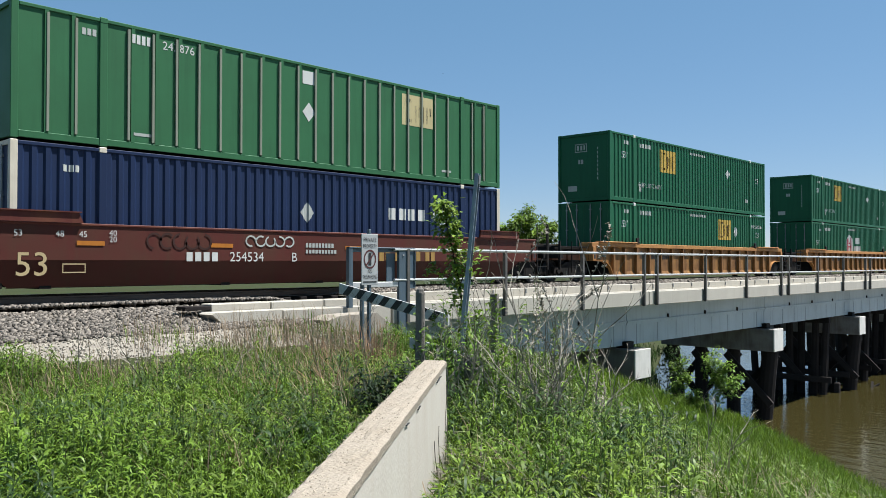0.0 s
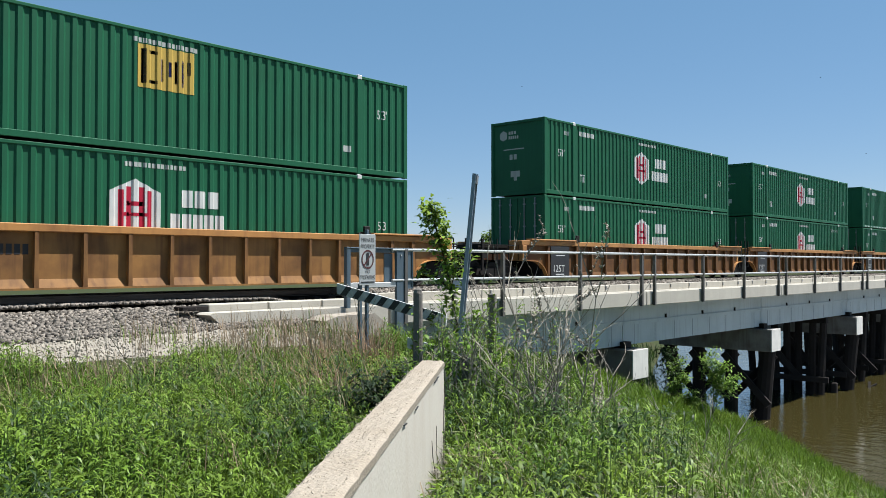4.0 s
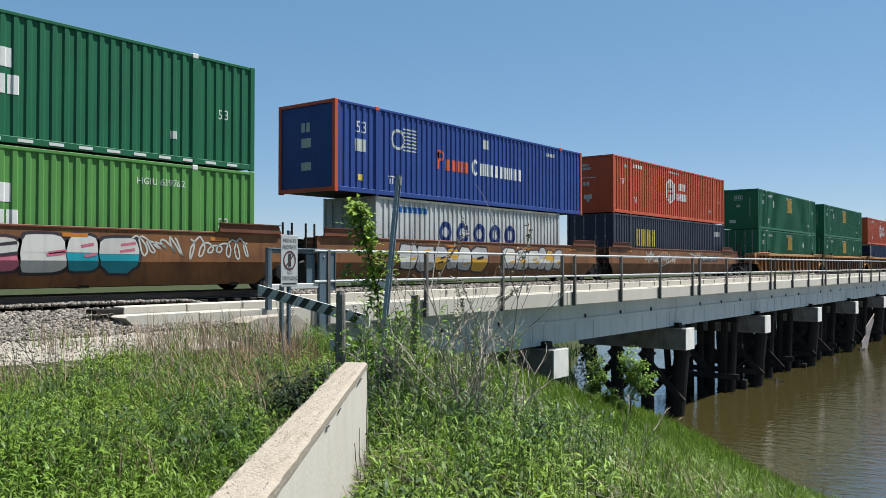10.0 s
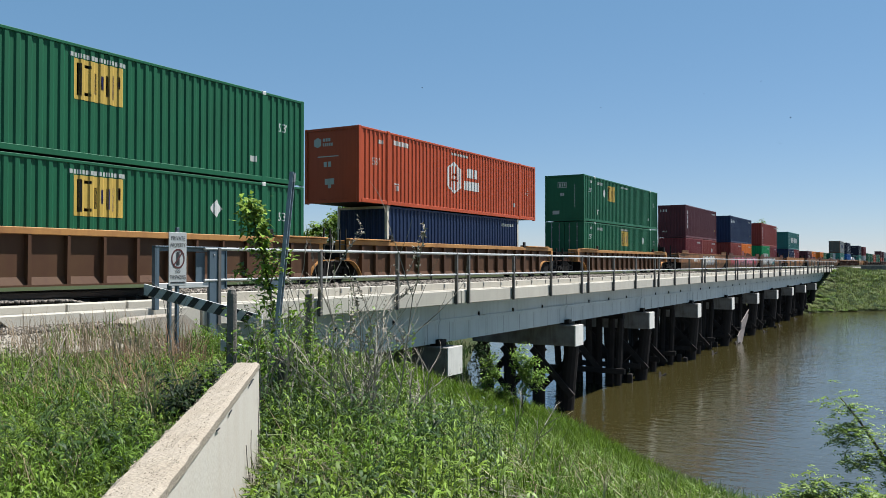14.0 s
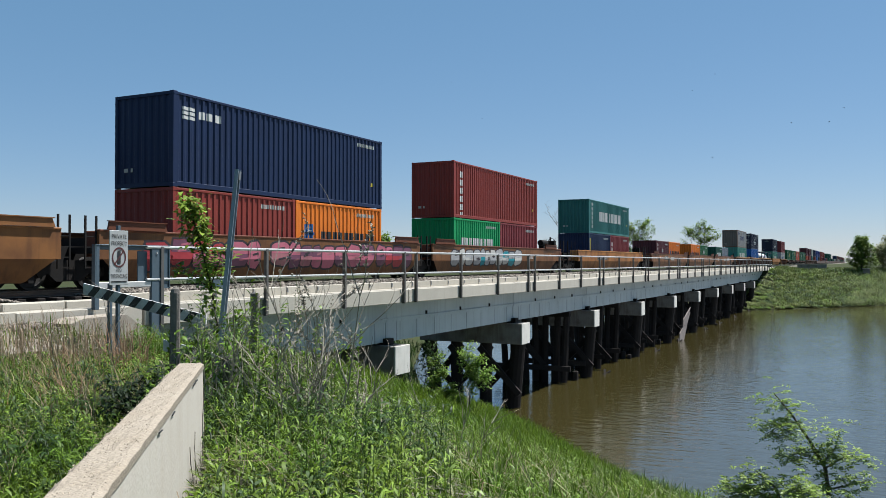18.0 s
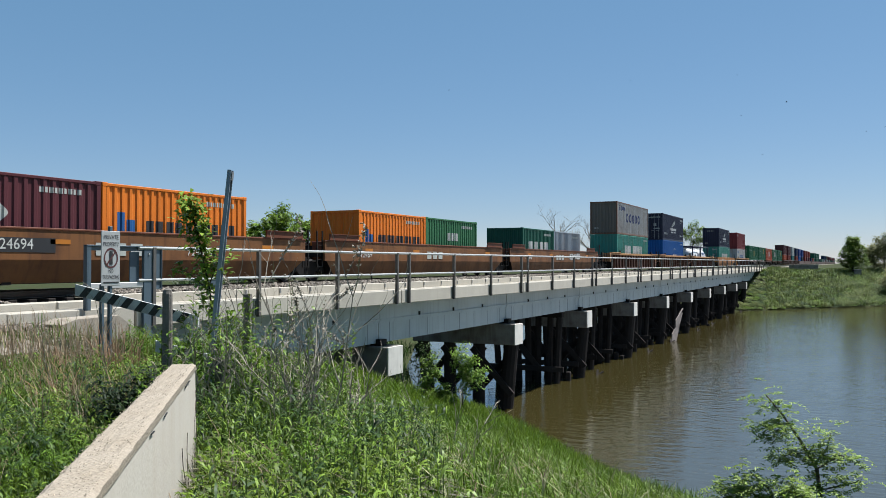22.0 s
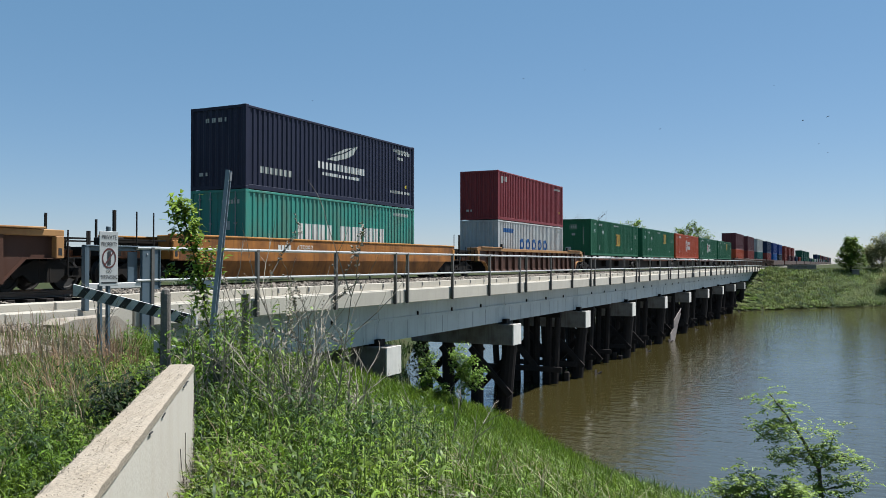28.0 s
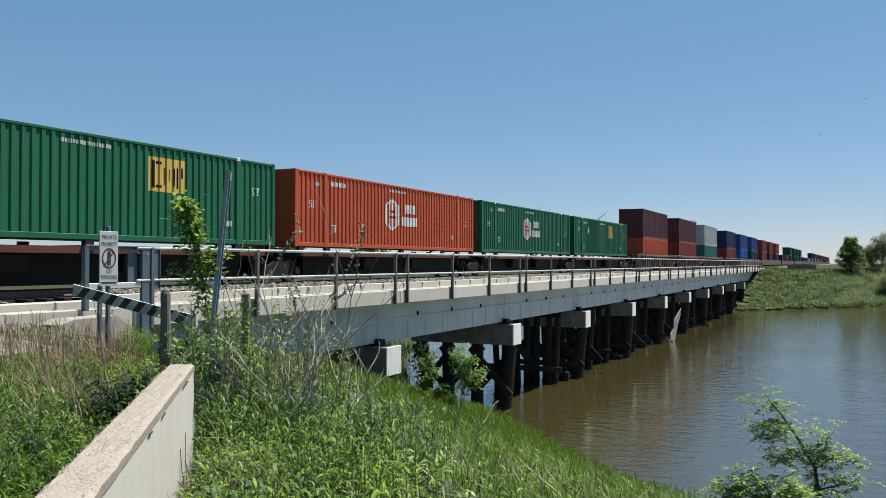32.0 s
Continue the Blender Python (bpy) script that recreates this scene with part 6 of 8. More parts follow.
    for i in range(26):
        x = -0.35 - i * 0.11
        if noise.noise((x * 2.2, 5, 0)) > 0.12:
            beam(bm, (x, -half + 0.002, -0.072 + 0.012 * noise.noise((x * 5, 0, 0))), (x - 0.12, -half + 0.002, -0.072 + 0.012 * noise.noise(((x - 0.12) * 5, 0, 0))), 0.008, 0.006 + 0.008 * max(0, noise.noise((x * 3, 1, 1))))
    tagged(part("edge_crack", bm, INK, w), kind="stuff")
    dead = material("dead_vine", (0.10, 0.075, 0.06), 0.9)

    def vine(pts, r=0.005):
        bm = bmesh.new()
        for a, b in zip(pts, pts[1:]):
            rod(bm, (a[0], -half - 0.008, a[1]), (b[0], -half - 0.008, b[1]), r, r * 0.8, 5)
        part("vine_stem", bm, dead, w)
    vine([(-0.42, -1.6), (-0.40, -1.15), (-0.34, -0.9), (-0.24, -0.7), (-0.26, -0.45), (-0.17, -0.28), (-0.2, -0.2)], 0.0035)
    vine([(-0.44, -1.2), (-0.66, -0.95), (-0.95, -0.78), (-1.15, -0.6), (-1.22, -0.46)], 0.0035)
    vine([(-0.6, -1.02), (-0.8, -0.75), (-0.88, -0.55), (-0.86, -0.42)], 0.003)
    vine([(-0.36, -0.95), (-0.2, -0.75), (-0.1, -0.62), (-0.08, -0.5)], 0.0025)
    vine([(-0.75, -1.6), (-0.72, -1.2), (-0.73, -1.0)], 0.0025)


build_parapet()


def build_signs():
    # warning sign on two posts
    DARKRED = material("faded_dark_red_ink", (0.10, 0.022, 0.02), 0.5, spots=0.1)
    p = polar(47.85, 16.0, -0.327)
    s = empty("warning_sign", "white metal no trespassing sign on a steel post", "sign", at=p)
    s.rotation_euler.z = radians(2)
    s.scale = (1.2, 1.4545, 1.4545)
    part("sign_plate", boxes((-0.18, 0.18, -0.012, 0.0, 0.44, 1.11), bevel=0.004), SIGNWHITE, s)
    part("post", boxes((0.0, 0.05, 0.002, 0.045, -0.75, 1.17), bevel=0.004), BLUESTEEL, s)
    part("post", boxes((-0.115, -0.065, 0.03, 0.08, -0.75, 0.46), bevel=0.006), BLUESTEEL, s)

    def line(text, z, h, w):
        bm = letters(text, h, "CENTER")
        xs = [v.co.x for v in bm.verts]
        k = w / (max(xs) - min(xs))
        for v in bm.verts:
            v.co = Vector((v.co.x * k, -0.016, v.co.z + z))
        part("lettering", bm, INK, s)
    line("PRIVATE", 1.01, 0.052, 0.28)
    line("PROPERTY", 0.925, 0.052, 0.30)
    line("NO", 0.60, 0.045, 0.09)
    line("TRESPASSING", 0.525, 0.05, 0.32)
    bm = flat([rect(-0.15, 0.15, 0.475, 0.49)])
    for v in bm.verts:
        v.co.y = -0.016
    part("notice_bar", bm, INK, s)
    bm = flat(ring(0, 0.78, 0.135, 0.125, 0.022, 24))
    for v in bm.verts:
        v.co.y = -0.016
    part("prohibition_ring", bm, DARKRED, s)
    bm = flat([[(-0.1, 0.70), (-0.085, 0.685), (0.1, 0.86), (0.085, 0.875)]])
    for v in bm.verts:
        v.co.y = -0.019
    part("prohibition_slash", bm, DARKRED, s)
    bm = flat([rect(-0.03, 0.03, 0.70, 0.865)])
    for v in bm.verts:
        v.co.y = -0.0165
    part("plain_bar", bm, INK, s)
    # striped barricade
    STRIPE = material("faded_black_stripe", (0.032, 0.03, 0.028), 0.85, spots=0.4, scale=4, amount=0.5, dark=(0.10, 0.09, 0.08))
    BOARD = material("faded_white_board", (0.60, 0.60, 0.58), 0.85, spots=0.25, scale=4, amount=0.6, dark=(0.2, 0.19, 0.17))
    a, b = polar(49.85, 13.0, 0.34), polar(42.4, 12.2, -0.10)
    d = (b - a)
    ang = math.atan2(d.y, d.x)
    L = math.hypot(d.x, d.y)
    tilt = math.atan2(d.z, L)
    st = empty("striped_barricade", "weathered black and white striped timber barricade on posts", "barricade", at=a)
    st.rotation_euler = (0, 0, ang)
    for row, (dz, x0, x1) in enumerate(((0.0, 0.0, L), (-0.5, 1.2, L + 0.5))):
        def z_at(x):
            return dz + math.tan(tilt) * x
        bm = bmesh.new()
        prism(bm, [(x0, z_at(x0) - 0.08), (x1, z_at(x1) - 0.08), (x1, z_at(x1) + 0.08), (x0, z_at(x0) + 0.08)], -0.02, 0.02)
        part("board", bm, BOARD, st)
        x = x0 + 0.06
        while x < x1 - 0.22:
            z0, z1 = z_at(x) - 0.078, z_at(x) + 0.078
            bm = flat([[(x, z0), (x + 0.1, z0 + math.tan(tilt) * 0.1), (x + 0.21, z1 + math.tan(tilt) * 0.2), (x + 0.11, z1 + math.tan(tilt) * 0.1)]])
            for v in bm.verts:
                v.co.y = -0.024
            part("stripe", bm, STRIPE, st)
            x += 0.205
    for x in (2.5,):
        part("post", boxes((x - 0.05, x + 0.05, 0.03, 0.13, -2.0, 0.05 + (0.1 if x < 2 else -0.1)), bevel=0.01), GREYWOOD, st)
    # round-headed bollard
    p = polar(44.36, 9.6, 0)
    bo = empty("wooden_bollard", "weathered grey wooden post with rounded top", "post", at=p)
    bm = bmesh.new()
    rod(bm, (0, 0, -1.6), (0, 0, 0.38), 0.062, 0.054, 12)
    rod(bm, (0, 0, 0.38), (0, 0, 0.425), 0.054, 0.044, 12)
    rod(bm, (0, 0, 0.425), (0, 0, 0.45), 0.044, 0.018, 12)
    part("shaft", bm, GREYWOOD, bo)
    p = polar(40.9, 9.4, 0)
    bo = empty("wooden_post", "short weathered grey timber post among weeds", "post", at=p)
    part("shaft", boxes((-0.07, 0.07, -0.06, 0.06, -2.2, -0.30), bevel=0.015), GREYWOOD, bo)
    # leaning steel channel
    t, b0 = polar(40.5, 10.0, 1.80), polar(42.3, 10.0, -1.5)
    po = empty("sign_post", "leaning galvanised steel channel post without a sign", "post", at=(0, 0, 0))
    d = (t - b0).normalized()
    m = Matrix.Translation(b0) @ d.to_track_quat("Z", "Y").to_matrix().to_4x4()
    L = (t - b0).length
    bm = boxes((-0.045, 0.045, -0.006, 0.006, 0, L), (-0.045, -0.033, -0.04, -0.006, 0, L), (0.033, 0.045, -0.04, -0.006, 0, L))
    bm.transform(m @ Matrix.Rotation(radians(-20), 4, "Z"))
    part("channel", bm, material("pale_blue_galvanised", (0.30, 0.36, 0.42), 0.45, 0.3, spots=0.15, scale=3, grain=50, amount=0.4, dark=(0.14, 0.15, 0.16), streak=0.4), po)
    bm = boxes((-0.03, 0.03, -0.05, -0.035, L - 0.12, L - 0.02))
    bm.transform(m @ Matrix.Rotation(radians(-20), 4, "Z"))
    part("bracket", bm, GALV, po)
    # steel end frame of the bridge railing
    fr = empty("railing_end_frame", "blue grey steel end frame of the bridge railing", "railing")
    part("post", boxes((13.9, 13.93, -3.52, -3.40, -0.4, 1.15), (13.93, 14.03, -3.52, -3.49, -0.4, 1.15), bevel=0.006), BLUESTEEL, fr)
    part("post", boxes((15.66, 15.97, -3.52, -3.43, -1.3, 1.14), bevel=0.012), BLUESTEEL, fr)
    part("end_plate", boxes((15.99, 16.25, -3.50, -3.47, 0.08, 1.14), (16.25, 16.275, -3.53, -3.44, 0.05, 1.15), (15.99, 16.275, -3.53, -3.44, 0.05, 0.08)), BLUESTEEL, fr)
    part("inner_plate", boxes((15.31, 15.62, -3.40, -3.37, 0.2, 1.0), bevel=0.008), BLUESTEEL, fr)
    part("bolt", boxes((15.80, 15.84, -3.54, -3.52, 0.93, 0.97)), PALEGALV, fr)
    part("top_rail", boxes((13.9, 16.27, -3.53, -3.42, 1.12, 1.15), (13.93, 16.25, -3.44, -3.41, 1.02, 1.12), bevel=0.006), BLUESTEEL, fr)
    part("bottom_rail", boxes((14.03, 15.66, -3.5, -3.42, 0.10, 0.24), bevel=0.012), PALEGALV, fr)
    part("toe_plate", boxes((17.9, 18.5, -3.52, -3.49, -0.02, 0.32)), BLUESTEEL, fr)


build_signs()


def build_snag():
    s = empty("driftwood", "pale broken timber stuck against the bridge piles", "driftwood", at=(88.0, -3.3, WATER_Z))
    bm = bmesh.new()
    for pts in ([(-1.5, -0.5), (-0.4, -0.5), (0.7, 1.75), (0.1, 1.9), (-1.3, 0.9)], [(-0.2, -0.3), (0.9, 1.9), (1.9, 3.3), (1.4, 3.4), (0.5, 1.8)], [(-0.3, 1.7), (0.4, 1.75), (2.0, 3.9), (1.2, 3.4), (-0.2, 2.5)]):
        k = bmesh.new()
        prism(k, pts, -0.06, 0.06)
        bmesh.ops.transform(k, verts=k.verts, matrix=Matrix.Rotation(radians(-15), 4, "Z") @ Matrix.Diagonal((0.75, 0.75, 0.85, 1)))
        me = bpy.data.meshes.new("plank")
        k.to_mesh(me)
        k.free()
        bm.from_mesh(me)
        bpy.data.meshes.remove(me)
    part("broken_plank", bm, material("bleached_wood", (0.38, 0.32, 0.29), 0.9, spots=0.3, amount=0.7), s)
    rnd = random.Random(8)
    for k in range(7):
        x = 60 + k * 13.8 + rnd.uniform(-2, 2)
        st = empty("driftwood", "small dark driftwood at the waterline by a pile", "driftwood", "driftwood at the piles", (x, -3.1, WATER_Z))
        bm = bmesh.new()
        beam(bm, (-0.7, -0.2, -0.2), (0.5, 0.1, 0.25), 0.14, 0.12)
        beam(bm, (-0.2, 0.2, -0.2), (0.9, -0.2, 0.12), 0.1, 0.1)
        part("branch", bm, TIMBER, st)


build_snag()


def ballast():
    """Loose crushed stone on the shoulder and on the bridge deck."""
    r = np.random.default_rng(5)
    cube = np.array([(-1, -1, -1), (1, -1, -1), (1, 1, -1), (-1, 1, -1), (-1, -1, 1), (1, -1, 1), (1, 1, 1), (-1, 1, 1)], float)
    quads = np.array([(0, 3, 2, 1), (4, 5, 6, 7), (0, 1, 5, 4), (1, 2, 6, 5), (2, 3, 7, 6), (3, 0, 4, 7)])
    sets = (("ballast_shoulder", 15000, (1.0, 15.4), (-4.1, -0.95), 0.034), ("ballast_edge", 5000, (1.0, 12.5), (-6.9, -3.4), 0.016), ("ballast_deck", 12000, (15.4, 75.0), (-2.4, -1.0), 0.042))
    for name, n, (x0, x1), (y0, y1), size in sets:
        x, y = r.uniform(x0, x1, n), y1 + (y0 - y1) * r.random(n) ** (1.0 if name == "ballast_deck" else 1.25)
        if name == "ballast_deck":
            z = np.where(y < -1.5, -0.03 - (-1.5 - y) * 0.09, -0.16)
        else:
            z = np.array([ground_z(a, b) for a, b in zip(x, y)]) + 0.01
        if name == "ballast_shoulder":
            z = z + np.where(y > -1.7, 0.12, 0.0)
        s = size * r.uniform(0.6, 1.35, (n, 1, 1)) * r.uniform(0.65, 1.2, (n, 1, 3))
        v = cube[None] * r.uniform(0.4, 1.15, (n, 8, 3)) * s
        a = r.uniform(0, 6.28, n)
        c, sn = np.cos(a)[:, None], np.sin(a)[:, None]
        vx, vy = v[:, :, 0] * c - v[:, :, 1] * sn, v[:, :, 0] * sn + v[:, :, 1] * c
        v = np.stack((vx + x[:, None], vy + y[:, None], v[:, :, 2] + z[:, None] + size * 0.4), -1)
        f = (quads[None] + 8 * np.arange(n)[:, None, None]).reshape(-1, 4)
        ob = quad_mesh(name, v.reshape(-1, 3), f, LIMESTONE if name == "ballast_edge" else BALLAST)
        tagged(ob, "loose grey crushed stone ballast beside the rails", "ballast", kind="stuff")
    bed = link_mesh("ballast_bed", [(x, y, z) for x in (15.45, 181.2) for y, z in ((-2.42, -0.2), (-1.5, -0.19), (1.5, -0.19), (2.42, -0.2))], [(0, 4, 5, 1), (1, 5, 6, 2), (2, 6, 7, 3)], GRAVEL)
    tagged(bed, "crushed stone ballast bed on the bridge deck", "ballast", kind="structure")


ballast()


# ---- plants ----
LEAF_WEED = leaf_material("weed_leaf", (0.106, 0.195, 0.018), (0.178, 0.262, 0.03), 0.55, 0.6)
LEAF_GRASS = leaf_material("grass_blade", (0.09, 0.178, 0.01), (0.16, 0.243, 0.018), 0.5, 0.5)
GREYDRY = leaf_material("grey_dead_leaf", (0.20, 0.175, 0.13), (0.33, 0.30, 0.235), 0.8, 0.5)
# dark enough to stand in for shaded gaps among and behind the plants
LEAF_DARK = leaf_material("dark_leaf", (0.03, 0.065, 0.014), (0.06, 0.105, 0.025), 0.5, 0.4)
LEAF_MID = leaf_material("mid_leaf", (0.09, 0.155, 0.045), (0.13, 0.20, 0.06), 0.5, 0.4)
LEAF_BRIGHT = leaf_material("young_leaf", (0.14, 0.245, 0.025), (0.205, 0.30, 0.04), 0.45, 0.35)
LEAF_HOLLOW = leaf_material("very_dark_leaf", (0.016, 0.03, 0.012), (0.03, 0.05, 0.02), 0.6, 0.4)
LEAF_SAP = leaf_material("sapling_leaf", (0.23, 0.35, 0.045), (0.30, 0.40, 0.065), 0.4, 0.4)
LEAF_OLIVE = leaf_material("locust_leaf", (0.20, 0.31, 0.04), (0.27, 0.36, 0.06), 0.5, 0.45)
LEAF_PALE = leaf_material("pale_seed_head", (0.34, 0.38, 0.17), (0.42, 0.42, 0.24), 0.7, 0.3)
DRY = leaf_material("dry_stalk", (0.36, 0.26, 0.165), (0.46, 0.37, 0.26), 0.8, 0.4)
RUSSET = leaf_material("russet_dry_weed", (0.30, 0.155, 0.09), (0.40, 0.26, 0.165), 0.8, 0.4)
DEADSTEM = material("grey_dead_stem", (0.36, 0.315, 0.25), 0.9, spots=0.3, per_island=0.4)
BARK = material("bark", (0.07, 0.055, 0.04), 0.9, spots=0.35, scale=3, grain=30, bump=0.8)
RNG = np.random.default_rng(7)


def ribbons(name, p0, p1, p2, wv, mat, w=(0.6, 1.0, 0.08), parent=None):
    """Many thin leaves: three points along each, a width vector, and the share of it at each point."""
    rows = [np.stack((p - wv * k / 2, p + wv * k / 2), 1) for p, k in zip((p0, p1, p2), w)]
    v = np.concatenate(rows, 1).reshape(-1, 3)
    base = 6 * np.arange(len(p0))[:, None, None]
    f = (np.array([(0, 1, 3, 2), (2, 3, 5, 4)])[None] + base).reshape(-1, 4)
    return quad_mesh(name, v, f, mat, parent)


def lances(name, base, d, L, wv, lift, droop, mat, parent=None):
    """Narrow pointed leaves, widest below the middle, bending over."""
    L = L[:, None]
    pts = [base, base + d * L * 0.3 + UP * L * lift * 0.35, base + d * L * 0.68 + UP * L * (lift * 0.6 - droop * 0.2), base + d * L + UP * L * (lift * 0.65 - droop * 0.75)]
    rows = [np.stack((p - wv * k / 2, p + wv * k / 2), 1) for p, k in zip(pts, (0.2, 1.0, 0.75, 0.03))]
    v = np.concatenate(rows, 1).reshape(-1, 3)
    f = (np.array([(0, 1, 3, 2), (2, 3, 5, 4), (4, 5, 7, 6)])[None] + 8 * np.arange(len(base))[:, None, None]).reshape(-1, 4)
    return quad_mesh(name, v, f, mat, parent)


def turn_xy(a):
    return np.stack((np.cos(a), np.sin(a), np.zeros_like(a)), 1)


UP = np.array((0.0, 0.0, 1.0))


def place(n, dmin, dmax, amin, amax, keep=None, power=1.0):
    """Random places round the camera, denser near it."""
    u = RNG.random(n * 4)
    d = (dmin ** power + u * (dmax ** power - dmin ** power)) ** (1 / power)
    az = np.radians(RNG.uniform(amin, amax, n * 4))
    x, y = EYE[0] + d * np.cos(az), EYE[1] + d * np.sin(az)
    ok = np.ones(len(x), bool) if keep is None else np.array([keep(a, b) for a, b in zip(x, y)])
    x, y = x[ok][:n], y[ok][:n]
    z = np.array([ground_z(a, b) for a, b in zip(x, y)])
    return np.stack((x, y, z), 1)


def wall_side(x, y):
    """Metres to the river side (negative) or field side (positive) of the parapet's line."""
    dx, dy = x - WALL_TIP.x, y - WALL_TIP.y
    return -dx * math.sin(WALL_AZ) + dy * math.cos(WALL_AZ)


def past_tip(x, y):
    return (x - WALL_TIP.x) * math.cos(WALL_AZ) + (y - WALL_TIP.y) * math.sin(WALL_AZ) > 0


def clear(x, y):
    """True where plants can grow: off the track bed, the parapet and the water."""
    if y > -6.9 + 0.5 * math.sin(x * 1.7) and x < 14.5:
        return False
    if y > -3.9:
        return False
    if abs(wall_side(x, y)) < 0.2 and not past_tip(x, y):
        return False
    if math.hypot(x - EYE[0], y - EYE[1]) < 2.2:
        return False
    return x < lerp_table(y, SHORE) - 0.3


def field(x, y):
    return clear(x, y) and (wall_side(x, y) > 0 or past_tip(x, y)) and x < lerp_table(y, CREST) + 3


def slope(x, y):
    return clear(x, y) and wall_side(x, y) < 0.9


def grass(name, P, h, w, lean, mat, wind=0.3, label="long green grass on the river bank"):
    n = len(P)
    H = h * RNG.uniform(0.55, 1.3, n)[:, None]
    a = RNG.uniform(0, 6.283, n)
    d = turn_xy(a) + np.array((-wind, wind * 0.4, 0))
    ln = lean * RNG.uniform(0.3, 1.3, n)[:, None]
    p1 = P + UP * H * 0.62 + d * H * ln * 0.35
    p2 = P + UP * H * (1 - 0.25 * ln) + d * H * ln
    wv = turn_xy(a + math.pi / 2 + RNG.uniform(-0.5, 0.5, n)) * (w * RNG.uniform(0.7, 1.3, n))[:, None]
    return tagged(ribbons(name, P - UP * 0.05, p1, p2, wv, mat, (0.8, 1.0, 0.1)), label, "grass", kind="stuff")


def weeds(name, P, h, leaf_l, leaf_w, per, mat, label="dense green leafy weeds"):
    """Upright stems with long drooping leaves all the way up."""
    n = len(P)
    H = h * RNG.uniform(0.6, 1.25, n) * (1 + 0.45 * np.array([noise.noise((p[0] * 0.55, p[1] * 0.55, h)) for p in P]))
    k = per
    t = np.tile(np.linspace(0.25, 1.0, k), n)
    Pn, Hn = np.repeat(P, k, 0), np.repeat(H, k)
    leanv = np.repeat(turn_xy(RNG.uniform(0, 6.283, n)) * (RNG.uniform(0, 0.25, n))[:, None], k, 0)
    a = RNG.uniform(0, 6.283, n * k)
    d = turn_xy(a)
    base = Pn + UP * (Hn * t)[:, None] + leanv * (Hn * t)[:, None]
    L = leaf_l * RNG.uniform(0.55, 1.25, n * k) * (1.2 - 0.5 * t)
    wv = (turn_xy(a + math.pi / 2) + UP * RNG.uniform(-0.5, 0.5, n * k)[:, None]) * (leaf_w * RNG.uniform(0.7, 1.3, n * k))[:, None]
    lift, droop = RNG.uniform(0.2, 1.3, n * k)[:, None], RNG.uniform(0.0, 0.9, n * k)[:, None]
    tagged(lances(name, base, d, L, wv, lift, droop, mat), label, "weeds", kind="stuff")
    top = P + UP * H[:, None] + leanv[::k] * H[:, None]
    wv = turn_xy(RNG.uniform(0, 6.283, n)) * 0.008
    tagged(ribbons(name + "_stem", P - UP * 0.05, (P + top) / 2, top, wv, LEAF_MID, (1, 1, 0.6)), "green weed stems", "weeds", kind="stuff")


def fading(x, y):
    """The weedy part of the slope, thinning out towards the river."""
    return slope(x, y) and math.degrees(math.atan2(y - EYE[1], x - EYE[0])) > 25 + 9 * THIN.random()


THIN = random.Random(31)


def patch(keep, seed, level, size=0.5):
    """Limits a plant to patches of its own."""
    return lambda x, y: keep(x, y) and noise.noise((x * size, y * size, seed)) > level


# field by the track: leafy weeds with grass between
weeds("weeds", place(5200, 3.2, 9.0, 37, 76, field, 1.5), 0.46, 0.115, 0.015, 18, LEAF_WEED)
weeds("weeds", place(5200, 8.0, 15.5, 36, 76, field, 1.6), 0.40, 0.125, 0.019, 13, LEAF_WEED)
weeds("weeds", place(1100, 3.5, 13.0, 37, 76, patch(field, 3.0, 0.0), 1.3), 0.56, 0.15, 0.019, 16, LEAF_DARK, "darker narrow-leaved weeds")
weeds("weeds", place(1300, 3.5, 14.0, 37, 76, patch(field, 7.0, 0.05), 1.3), 0.54, 0.12, 0.018, 16, LEAF_BRIGHT, "bright green young weeds")
grass("grass", place(24000, 3.0, 15.5, 36, 76, field, 1.4), 0.46, 0.009, 0.5, LEAF_GRASS, label="long green grass in the field")
grass("dry_grass", place(2600, 3.5, 14.0, 37, 76, patch(field, 11.0, -0.1), 1.3), 0.58, 0.006, 0.8, DRY, 0.3, "bent dry straw among the weeds")
grass("dry_grass", place(900, 4.5, 15.0, 14, 46, slope, 1.3), 0.7, 0.008, 1.0, DRY, 0.4, "bent dry straw among the weeds")
grass("dead_leaves", place(5200, 5.5, 13.0, 26, 45, patch(fading, 5.0, -0.15, 0.8), 1.2), 0.55, 0.014, 1.5, GREYDRY, 0.3, "tangle of curled grey dead leaves among the weeds")
# slope to the river
grass("grass", place(24000, 3.2, 14.0, -8, 46, slope, 1.4), 0.56, 0.012, 0.75, LEAF_GRASS, 0.5)
BANK_GRASS = leaf_material("bank_grass_blade", (0.12, 0.215, 0.016), (0.20, 0.285, 0.028), 0.5, 0.5)
grass("grass", place(32000, 11.0, 30.0, 0, 46, slope, 1.5), 0.66, 0.018, 0.7, BANK_GRASS, 0.5)
grass("grass", place(22000, 24.0, 48.0, 4, 40, slope, 1.5), 0.66, 0.03, 0.6, BANK_GRASS, 0.4)
grass("grass", place(1300, 6.0, 22.0, 2, 36, patch(slope, 2.0, 0.0, 0.4), 1.4), 0.78, 0.016, 1.0, LEAF_PALE, 0.7, "pale flowering grass heads bent by wind")
weeds("weeds", place(2300, 3.5, 13.0, 25, 46, patch(fading, 9.0, -0.2), 1.4), 0.60, 0.12, 0.016, 17, LEAF_WEED)
